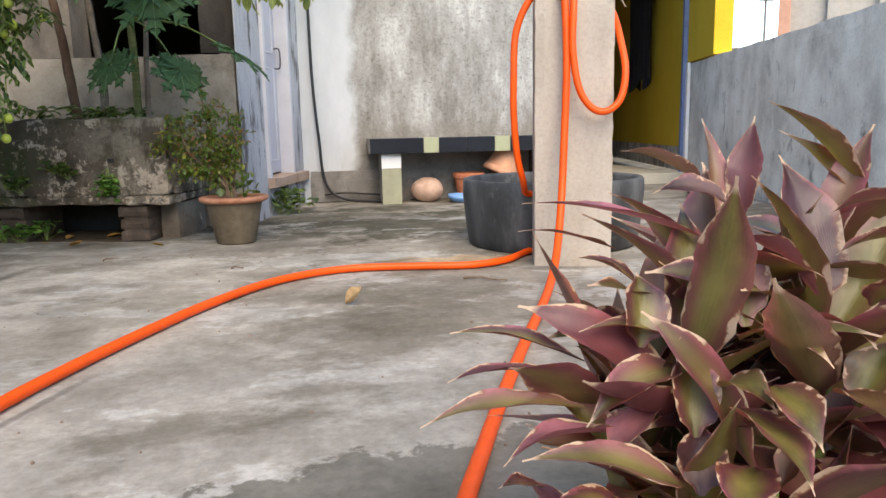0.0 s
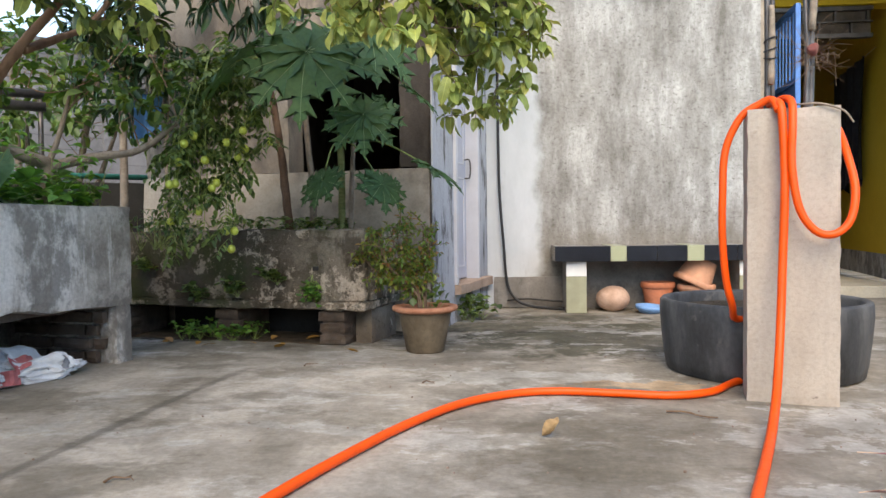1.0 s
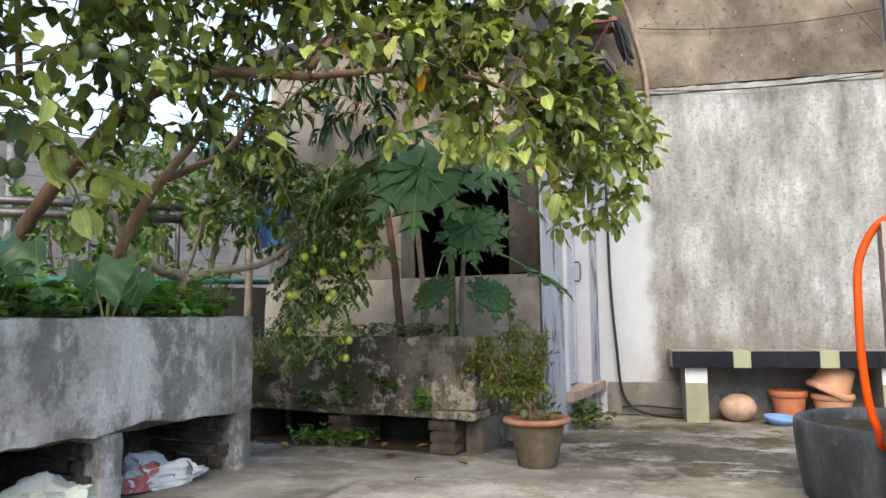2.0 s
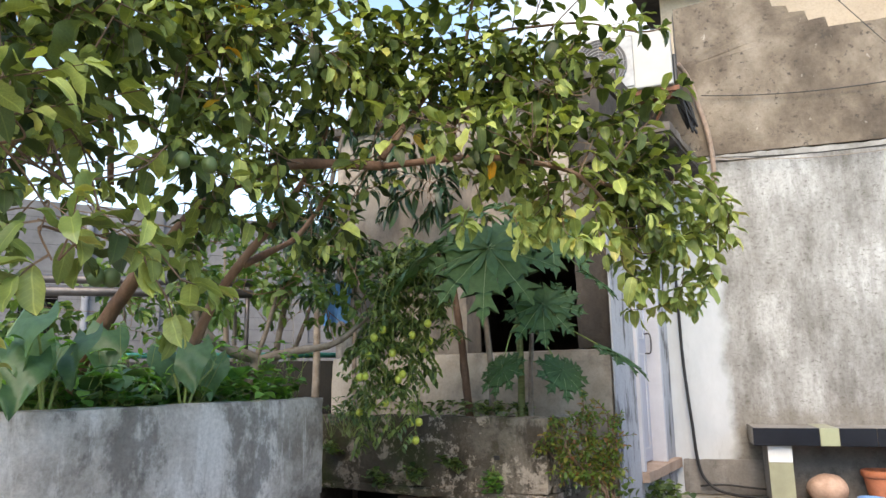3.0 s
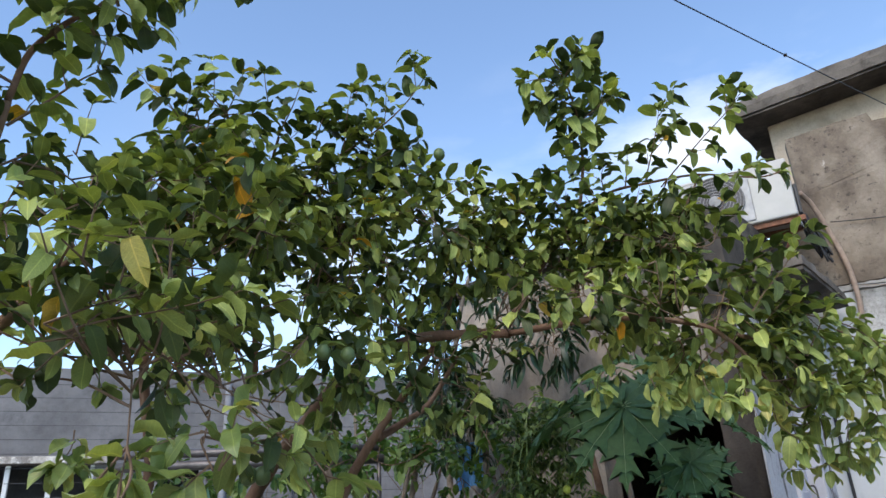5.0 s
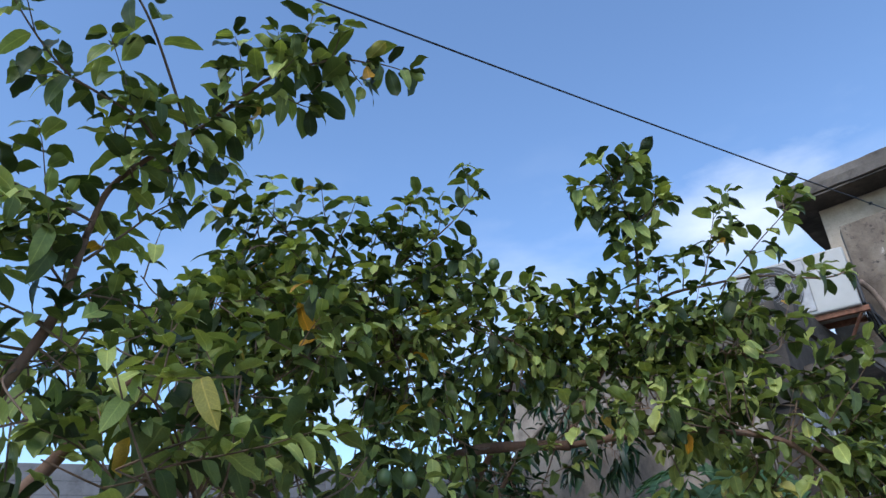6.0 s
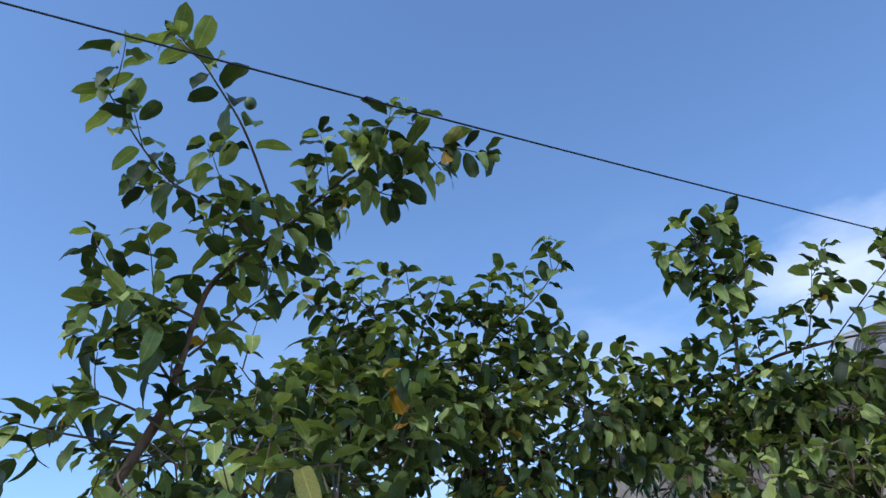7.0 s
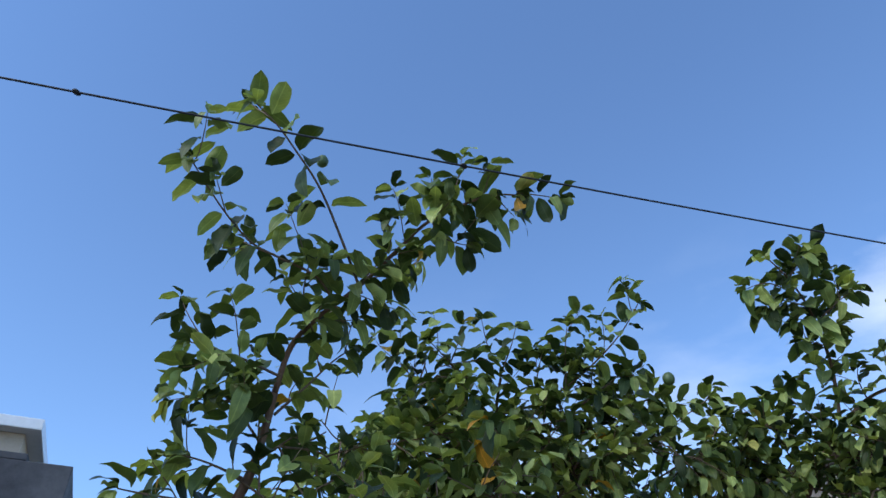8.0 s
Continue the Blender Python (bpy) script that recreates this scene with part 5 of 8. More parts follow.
# sacks pushed under the trough
def sack(name, m, lx, ly, lz, mat, label, seed, stripes=()):
    ob = thing(name, m, label, "sack")
    bm = bmesh.new()
    bmesh.ops.create_icosphere(bm, subdivisions=5, radius=1.0)
    for v in bm.verts:
        n = v.co.normalized()
        p = Vector((math.copysign(abs(n.x) ** 0.6, n.x) * lx, math.copysign(abs(n.y) ** 0.6, n.y) * ly, math.copysign(abs(n.z) ** 0.8, n.z) * lz))
        fold = noise.noise(Vector((n.x * 1.6 + seed, n.y * 1.3, n.z * 0.8))) * 0.34 - abs(noise.noise(Vector((n.x * 3.1 + seed, n.y * 2.4, n.z * 1.5)))) * 0.42
        crease = abs(noise.noise(Vector((n.x * 4.2 + seed, n.y * 5.5 + n.x * 2.5, n.z * 2.0)))) + 0.3 * abs(noise.noise(Vector((n.x * 10.0, n.y * 8.0 + seed, n.z * 6.0))))
        p *= 1.14 + fold * 0.7 - 0.26 * crease
        p.z *= 1.0 + 1.3 * noise.noise(Vector((n.x * 2.2 + seed * 3, n.y * 1.7, 0.5)))
        p.z = max(p.z + 0.35 * lz * n.x * noise.noise(Vector((seed, n.y * 1.5, 2))), -lz * 0.72)
        v.co = p + Vector((0, 0, lz * 0.72))
    part("bag", bm, mat, ob)
    for sm, px, py, pz, rx, rz in stripes:
        b2 = bmesh.new()
        bmesh.ops.create_grid(b2, x_segments=8, y_segments=4, size=0.5)
        for v in b2.verts:
            v.co = Vector((v.co.x * 0.12, v.co.y * 0.065, 0.012 * math.sin(v.co.x * 9) + 0.008 * noise.noise(v.co * 9)))
        part("printed_flap", b2, sm, ob, m=pose(px, py, pz, rx, 0, rz))
    return ob


sack("woven_sack", PL1 @ pose(-0.15, -0.515, 0.002, 0, 0, 78), 0.205, 0.13, 0.062, M_SACK, "crumpled white woven sack under the planter trough", 2.0,
     ((M_SACKRED, -0.06, -0.085, 0.092, 48, 5), (M_SACKGREY, 0.09, -0.11, 0.066, 58, -10), (M_SACKRED, -0.15, -0.115, 0.040, 76, -15)))
sack("cement_bag", PL1 @ pose(-0.02, -1.22, 0.002, 0, 0, 95), 0.24, 0.17, 0.085, M_BAG, "creased cream cement bag under the planter trough", 6.0)

# ---- air conditioner, pipes and cables on the walls ----
def rand_dir(rng):
    v = Vector((rng.gauss(0, 1), rng.gauss(0, 1), rng.gauss(0, 1)))
    return v.normalized()


AC = pose(-0.75, 5.52, 2.972, 0, 0, -3)
ac = thing("air_conditioner", AC, "white outdoor air conditioner unit on a rusty bracket", "air conditioner")
part("cabinet", box(bmesh.new(), 0, 0.82, 0.0, 0.30, 0.02, 0.48, 0.018, 3), M_ACWHITE, ac, "white enamelled cabinet")
part("fan_panel", box(bmesh.new(), 0.035, 0.545, -0.006, 0.004, 0.045, 0.455, 0.012, 3), plain("grey_fan_panel", (0.36, 0.36, 0.365), rough=0.45), ac, "grey square fan surround")
bm = bmesh.new()
lathe(bm, [(0.0, 0.0), (0.208, 0.0), (0.208, 0.01), (0.0, 0.01)], 48)
part("fan_opening", bm, M_GRILLE, ac, m=pose(0.29, -0.008, 0.25, 90, 0, 0))
bm = bmesh.new()
for r in (0.062, 0.086, 0.110, 0.134, 0.158, 0.182, 0.205):
    tube(bm, [Vector((r * math.cos(a), r * math.sin(a), 0.016)) for a in np.linspace(0, 2 * math.pi, 41)], 0.0026, 0.0026, 5, cap=False)
for k in range(8):
    a = k * math.pi / 4
    tube(bm, [Vector((0.04 * math.cos(a), 0.04 * math.sin(a), 0.02)), Vector((0.20 * math.cos(a), 0.20 * math.sin(a), 0.02))], 0.0016, 0.0016, 5)
part("guard", bm, plain("grey_guard_wire", (0.24, 0.24, 0.245), rough=0.4), ac, "grey wire fan guard", m=pose(0.29, -0.008, 0.25, 90, 0, 0))
bm = bmesh.new()
lathe(bm, [(0.0, 0.0), (0.042, 0.0), (0.045, 0.018), (0.0, 0.024)], 24)
part("hub_cap", bm, plain("grey_hub", (0.22, 0.22, 0.22), rough=0.5), ac, m=pose(0.29, -0.022, 0.25, 90, 0, 0))
part("side_cover", box(bmesh.new(), 0.821, 0.848, 0.10, 0.27, 0.06, 0.30, 0.01), M_GRILLE, ac)
for y in (0.03, 0.24):
    part("bracket_rail", box(bmesh.new(), -0.06, 0.86, y, y + 0.035, -0.02, 0.018, 0.003), M_RUST, ac, "rusty steel rail")
part("bracket_brace", tube(bmesh.new(), [Vector((0.80, 0.05, -0.02)), Vector((0.62, 0.26, -0.24))], 0.012), M_RUST, ac)

drain = smooth_points([(0.12, 5.80, 3.28), (0.19, 5.90, 3.19), (0.255, 5.945, 2.97), (0.305, 5.95, 2.75), (0.325, 5.952, 2.58), (0.328, 5.95, 2.42), (0.315, 5.952, 2.28)], 6)
solo("drain_pipe", tube(bmesh.new(), drain, 0.021, 0.019, 10, 0.12), M_PIPE, Matrix(), "taped pinkish-brown refrigerant pipe down the wall", "pipe", smooth=True)
rng = random.Random(3)
bundle = thing("cable_bundle", Matrix(), "tangled bundle of black cables below the air conditioner", "cable")
for k in range(15):
    p = Vector((0.085 + rng.uniform(-0.012, 0.03), 5.66 + rng.uniform(-0.03, 0.06), 3.03 + rng.uniform(-0.02, 0.03)))
    q = p + Vector((0.085 + rng.uniform(-0.025, 0.035), 0.06, -0.24 - rng.uniform(0, 0.10)))
    mid = p.lerp(q, 0.5) + Vector((rng.uniform(-0.025, 0.025), 0, rng.uniform(-0.02, 0.02)))
    tail = q + Vector((rng.uniform(-0.02, 0.035), 0.02, rng.uniform(0.02, 0.06)))
    part("cable", tube(bmesh.new(), smooth_points([p, mid, q, tail], 5), 0.009, 0.008, 6), M_BLACKWIRE, bundle, smooth=True)
for k in range(6):
    p = Vector((0.09, 5.655, 3.03))
    q = p + Vector((rng.uniform(-0.05, 0.05), -0.03, rng.uniform(-0.11, -0.03)))
    part("wire_end", tube(bmesh.new(), [p, p.lerp(q, 0.5) + rand_dir(rng) * 0.008, q], 0.0028, 0.002, 4), M_WHITE, bundle, "frayed white wire end")
wall_cable = smooth_points([(-0.02, 5.93, 2.3), (-0.015, 5.955, 1.9), (-0.012, 5.96, 1.5), (-0.007, 5.96, 1.02), (0.01, 5.955, 0.7), (0.027, 5.955, 0.48), (0.042, 5.95, 0.26), (0.075, 5.94, 0.13), (0.15, 5.92, 0.05), (0.26, 5.88, 0.018), (0.40, 5.83, 0.012), (0.55, 5.80, 0.012)], 6)
solo("wall_cable", tube(bmesh.new(), wall_cable, 0.011, 0.011, 8), M_BLACKWIRE, Matrix(), "black rubber cable hanging down the white wall to the floor", "cable", smooth=True)
bm = bmesh.new()
tube(bm, smooth_points([(0.05, 5.955, 0.06), (0.2, 5.945, 0.075), (0.36, 5.94, 0.062), (0.52, 5.93, 0.05)], 6), 0.008, 0.008, 6)
solo("floor_cable", bm, M_BLACKWIRE, Matrix(), "second black cable along the wall foot", "cable", smooth=True)


def line_rope(a, b, sag, r, mat, label, name="rope", knots=()):
    a, b = Vector(a), Vector(b)
    pts = [a.lerp(b, t) + Vector((0, 0, -4 * sag * t * (1 - t))) for t in np.linspace(0, 1, 61)]
    bm = tube(bmesh.new(), pts, r, r, 6)
    for t in knots:
        k = bmesh.ops.create_icosphere(bm, subdivisions=2, radius=1.0)
        c = a.lerp(b, t) + Vector((0, 0, -4 * sag * t * (1 - t)))
        for v in k["verts"]:
            v.co = c + Vector((v.co.x * 0.0025, v.co.y * 0.0035, v.co.z * 0.0018)) * (1 + 0.4 * noise.noise(v.co * 3))
    return solo(name, bm, mat, Matrix(), label, name.replace("_", " "), smooth=True)


line_rope((0.30, 5.95, 2.535), (2.02, 5.95, 2.535), 0.045, 0.004, M_BLACKWIRE, "thin dark wire slung along the wall")
line_rope((0.33, 5.945, 2.53), (2.02, 5.945, 2.52), 0.075, 0.003, M_STICK, "thin jute line slung along the wall")
line_rope((0.965, 3.03, 1.745), (-3.248, -4.80, 1.768), 0.235, 0.0009, M_BLACKWIRE, "thin black wire strung from the post rod across the terrace", "overhead_wire", (0.241, 0.3367, 0.3719))
line_rope((0.28, 5.95, 3.05), (2.02, 5.95, 3.02), 0.06, 0.004, M_BLACKWIRE, "thin dark wire slung along the upper wall")

# ---- plants: shared tools ----
UP_Z = Vector((0, 0, 1))


def add_twig(bm, leaves, rng, a, d, length, size, spacing=0.042, droop=0.25, spread=1.0, kinds=4, lift=0.0, sit=(-0.85, 0.15)):
    """A thin twig with leaves in pairs; leaves gathers (template, pose)."""
    d = d.normalized()
    n = max(3, int(length / spacing))
    pts, p, way = [a.copy()], a.copy(), d.copy()
    for i in range(n):
        way = (way + rand_dir(rng) * 0.13 + UP_Z * (lift - droop * i / n) * 0.16).normalized()
        p = p + way * (length / n)
        pts.append(p.copy())
    tube(bm, pts, 0.0032, 0.0012, 3, cap=False)
    side = way.cross(UP_Z)
    side = side.normalized() if side.length > 0.1 else Vector((1, 0, 0))
    turn = rng.uniform(0, 3.14)
    for i in range(1, n + 1):
        if i < n * 0.12:
            continue
        way = (pts[i] - pts[i - 1]).normalized()
        turn += 1.571 + rng.uniform(-0.35, 0.35)
        for s in (0, math.pi):
            if rng.random() < 0.12:
                continue
            out = Matrix.Rotation(turn + s, 3, way) @ side
            ld = (out * spread + way * 0.75 + UP_Z * rng.uniform(*sit)).normalized()
            k = size * rng.uniform(0.62, 1.15) * (0.7 if i == n else 1.0)
            leaves.append((rng.randrange(kinds), leaf_pose(pts[i], ld, rng.uniform(-0.7, 0.7), k)))
    ld = (way + UP_Z * 0.1).normalized()
    for s in (-0.5, 0.5):
        leaves.append((rng.randrange(kinds), leaf_pose(pts[-1], (ld + side * s).normalized(), rng.uniform(-0.6, 0.6), size * rng.uniform(0.5, 0.8))))


GUAVA_T = [blade(1.0, 0.50, 8, 0.20, 0.25, 0.54, 0.55, 0.18), blade(1.0, 0.54, 8, 0.30, 0.55, 0.54, 0.55, 0.22), blade(1.0, 0.48, 8, 0.12, 0.85, 0.52, 0.58, 0.20), blade(1.0, 0.52, 8, 0.38, 0.15, 0.56, 0.55, 0.26)]
LONG_T = [blade(1.0, 0.22, 6, 0.12, 0.5, 0.45), blade(1.0, 0.24, 6, 0.2, 0.8, 0.45), blade(1.0, 0.20, 6, 0.1, 0.25, 0.45), blade(1.0, 0.22, 6, 0.25, 0.6, 0.42)]
SMALL_T = [blade(1.0, 0.42, 4, 0.15, 0.15, 0.45), blade(1.0, 0.48, 4, 0.25, 0.3, 0.45), blade(1.0, 0.38, 4, 0.1, 0.4, 0.42), blade(1.0, 0.5, 4, 0.3, 0.1, 0.5)]
ROUND_T = [blade(1.0, 0.85, 5, 0.12, 0.2, 0.5), blade(1.0, 0.95, 5, 0.2, 0.35, 0.52), blade(1.0, 0.8, 5, 0.05, 0.3, 0.5), blade(1.0, 0.9, 5, 0.25, 0.1, 0.5)]


def add_cluster(bm, leaves, rng, nodes, c, r, count, size, length=(0.16, 0.32), droop=0.3, flat=0.8, lift=0.2, spacing=0.042, bearers=3, sit=(-0.85, 0.15)):
    """Twigs that fill a loose ball at c, borne on a few side shoots from the nearest limb."""
    c = Vector(c)
    order = sorted(nodes, key=lambda q: (q - c).length)
    shoots = []
    for k in range(bearers):
        near = order[min(k * 3, len(order) - 1)]
        end = c + Vector((rng.uniform(-1, 1), rng.uniform(-1, 1), rng.uniform(-0.7, 0.9) * flat)) * r * 0.6
        mid = near.lerp(end, 0.5) + rand_dir(rng) * 0.05
        line = smooth_points([near, mid, end], 6)
        tube(bm, line, 0.0036, 0.002, 5, cap=False)
        shoots.extend(line[3:])
    for i in range(count):
        o = rand_dir(rng) * r * rng.uniform(0.35, 1.0) ** 0.6
        o.z *= flat
        tip = c + o
        root = min(rng.sample(shoots, min(9, len(shoots))), key=lambda q: (q - tip).length)
        d = (tip - root)
        if d.length < 0.05:
            d = rand_dir(rng)
        gap = d.length
        d = (d.normalized() + o.normalized() * 0.4 + UP_Z * lift).normalized()
        ln = min(max(gap, length[0]), length[1] * 1.1)
        add_twig(bm, leaves, rng, root, d, ln, size, spacing, droop, sit=sit)


def leaf_objects(parent, leaves, templates, mat, origin, count, label=""):
    """The leaves that hang nearest to a place as parts of their own; gives back the rest."""
    o = Vector(origin)
    order = sorted(range(len(leaves)), key=lambda i: (leaves[i][1].translation - o).length)
    meshes = []
    for v, f in templates:
        me = link_mesh("leaf", v, f, mat)
        me.polygons.foreach_set("use_smooth", [True] * len(me.polygons))
        meshes.append(me)
    inv = parent.matrix_world.inverted()
    for i in order[:count]:
        t, m = leaves[i]
        ob = new("leaf", meshes[t])
        ob.parent = parent
        ob.matrix_basis = inv @ m
    return [leaves[i] for i in order[count:]]


def stuff(name, me, parent, label=""):
    ob = new(name, me)
    ob.parent = parent
    if parent:
        ob.matrix_basis = parent.matrix_world.inverted()
    ob["kind"] = "stuff"
    if label:
        ob["label"] = label
    return ob


# ---- the guava tree in the trough ----
NEAR_SPRAYS = ((-1.26, 1.10, 0.98, 0.07, 3), (-1.27, 1.09, 1.05, 0.07, 3), (-1.29, 1.28, 1.19, 0.07, 2), (-1.26, 1.33, 1.10, 0.07, 2), (-1.27, 1.70, 1.09, 0.08, 2), (-0.48, 3.00, 1.48, 0.09, 4))
INNER_CROWN = [(-2.3, 2.0, 2.25, 0.42, 15), (-2.05, 2.7, 1.95, 0.36, 13), (-2.08, 1.28, 1.76, 0.28, 12), (-2.15, 2.1, 2.1, 0.3, 12), (-2.34, 1.72, 2.15, 0.26, 6), (-2.5, 2.4, 1.95, 0.36, 10), (-2.5, 1.3, 1.75, 0.3, 9), (-2.75, 2.75, 1.75, 0.34, 6), (-1.99, 2.83, 1.43, 0.2, 3)]
NEAR_CROWN = [(-1.53, 0.96, 1.46, 0.13, 6), (-1.38, 1.04, 1.38, 0.14, 7), (-1.51, 1.05, 1.33, 0.12, 5), (-1.44, 1.29, 1.41, 0.15, 7), (-1.3, 1.07, 1.53, 0.13, 6), (-1.3, 0.92, 1.49, 0.12, 5), (-1.85, 1.75, 2.0, 0.36, 18), (-1.7, 1.45, 1.62, 0.22, 12), (-1.8, 1.95, 1.58, 0.28, 16), (-1.75, 2.32, 2.0, 0.28, 17), (-1.68, 2.57, 2.02, 0.26, 14), (-1.9, 3.3, 1.9, 0.3, 8), (-1.72, 1.58, 1.5, 0.18, 5), (-1.8, 2.17, 2.0, 0.26, 14), (-1.68, 2.56, 1.62, 0.24, 7), (-1.9, 2.08, 1.46, 0.2, 5), (-1.87, 2.49, 1.55, 0.2, 4), (-1.81, 2.78, 1.59, 0.2, 4), (-1.85, 0.96, 1.57, 0.18, 8)]
LIMB_CROWN = [(-1.64, 1.89, 1.62, 0.2, 11), (-1.58, 2.19, 1.63, 0.2, 11), (-1.54, 2.42, 1.78, 0.18, 9), (-1.63, 1.62, 1.6, 0.2, 9), (-1.42, 1.55, 1.8, 0.26, 11), (-1.52, 2.8, 2.02, 0.3, 16), (-1.22, 3.3, 2.15, 0.34, 20), (-1.4, 2.93, 2.16, 0.25, 13), (-1.55, 1.4, 1.62, 0.18, 6), (-1.6, 3.2, 1.6, 0.26, 7), (-1.3, 2.7, 1.62, 0.2, 6), (-0.82, 3.05, 1.72, 0.18, 8), (-0.99, 2.45, 1.74, 0.15, 6)]
HANGING_CROWN = [(-0.46, 2.97, 1.92, 0.15, 9), (-0.38, 2.99, 1.80, 0.13, 8), (-0.57, 2.93, 2.0, 0.14, 8), (-0.34, 3.05, 2.04, 0.09, 4), (-0.48, 3.04, 2.16, 0.1, 5), (-0.17, 3.08, 1.66, 0.10, 5), (-0.7, 2.97, 2.12, 0.13, 7), (-0.09, 3.09, 1.53, 0.12, 5), (-0.68, 2.9, 1.78, 0.26, 14), (-0.34, 2.98, 1.64, 0.18, 9), (-0.16, 3.12, 1.42, 0.15, 7), (-0.62, 3.12, 1.9, 0.18, 9), (-0.5, 3.22, 2.12, 0.16, 8), (-0.72, 2.53, 1.76, 0.15, 6), (-0.52, 2.67, 1.78, 0.15, 6)]

UPPER_CROWN = [(-1.79, 1.73, 2.39, 0.16, 9), (-1.77, 1.79, 2.13, 0.22, 13), (-1.73, 2.08, 2.21, 0.22, 14), (-1.64, 2.3, 2.17, 0.24, 14), (-1.55, 1.17, 1.69, 0.2, 11), (-1.49, 2.4, 2.3, 0.18, 11), (-1.51, 2.32, 2.4, 0.14, 9), (-1.68, 0.98, 1.68, 0.18, 9)]
BACK_CROWN = [(-1.85, 1.45, 2.03, 0.2, 12), (-1.87, 1.72, 2.09, 0.22, 14), (-1.81, 1.98, 2.12, 0.22, 14), (-1.66, 2.14, 2.17, 0.2, 13), (-1.5, 2.27, 2.13, 0.22, 14), (-1.4, 2.45, 2.11, 0.2, 13), (-1.82, 1.24, 1.89, 0.18, 10), (-1.28, 2.65, 2.06, 0.2, 17), (-1.69, 1.96, 1.94, 0.25, 14), (-1.47, 2.24, 1.93, 0.25, 14), (-1.81, 1.59, 1.88, 0.25, 13), (-1.06, 2.93, 2.12, 0.2, 19), (-1.12, 2.88, 2.22, 0.16, 14), (-0.87, 2.99, 2.11, 0.2, 19), (-0.78, 3.05, 2.22, 0.18, 14)]

def leaf_pair(leaves, rng, at, way, side, turn, size, count=2):
    """Opposite leaves at a node, spread outward with their faces up and their ends bending down."""
    for s in range(count):
        out = Matrix.Rotation(turn + s * 2 * math.pi / count, 3, way) @ side
        ld = (out + way * rng.uniform(0.25, 0.75) + UP_Z * rng.uniform(-0.50, 0.28)).normalized()
        leaves.append((rng.randrange(4), leaf_pose(at + ld * size * 0.10, ld, rng.uniform(-0.55, 0.55), size * rng.uniform(0.70, 1.12))))


def leafy_shoot(bm, leaves, rng, line, r0, r1, size, gap, leaf_from, side_rate):
    """A shoot with leaves in crossed pairs, short leafy side twigs, and a tuft of young leaves at its end."""
    tube(bm, line, r0, r1, 5, cap=False)
    total = sum((q - p).length for p, q in zip(line, line[1:]))
    run, last, turn = 0.0, -1.0, rng.uniform(0, 3.14)
    for p, q in zip(line, line[1:]):
        run += (q - p).length
        if run < total * leaf_from or run - last < gap * rng.uniform(0.8, 1.25):
            continue
        last = run
        way = (q - p).normalized()
        side = way.cross(UP_Z)
        side = side.normalized() if side.length > 0.15 else Vector((1, 0, 0))
        turn += 1.571 + rng.uniform(-0.3, 0.3)
        leaf_pair(leaves, rng, q, way, side, turn, size)
        if rng.random() < side_rate:
            d = (Matrix.Rotation(rng.uniform(0, 6.28), 3, way) @ side + way * 0.7 + UP_Z * rng.uniform(-0.1, 0.5)).normalized()
            n = rng.randrange(3, 6)
            pts = [q.copy()]
            for k in range(n):
                d = (d + rand_dir(rng) * 0.16 + UP_Z * 0.05).normalized()
                pts.append(pts[-1] + d * gap * 0.8)
            tube(bm, pts, 0.0022, 0.0012, 3, cap=False)
            s2 = d.cross(UP_Z)
            s2 = s2.normalized() if s2.length > 0.15 else Vector((1, 0, 0))
            t2 = rng.uniform(0, 3.14)
            for k in range(2, n + 1):
                t2 += 1.571
                leaf_pair(leaves, rng, pts[k], d, s2, t2, size * (0.95 if k < n else 0.7))
            leaf_pair(leaves, rng, pts[-1], d, s2, t2 + 0.8, size * 0.55)
    way = (line[-1] - line[-2]).normalized()
    side = way.cross(UP_Z)
    side = side.normalized() if side.length > 0.15 else Vector((1, 0, 0))
    leaf_pair(leaves, rng, line[-1], way, side, turn + 0.8, size * 0.8, 3)
    for k in range(3):
        ld = (way + rand_dir(rng) * 0.45).normalized()
        leaves.append((rng.randrange(4), leaf_pose(line[-1], ld, rng.uniform(-0.8, 0.8), size * rng.uniform(0.40, 0.65))))


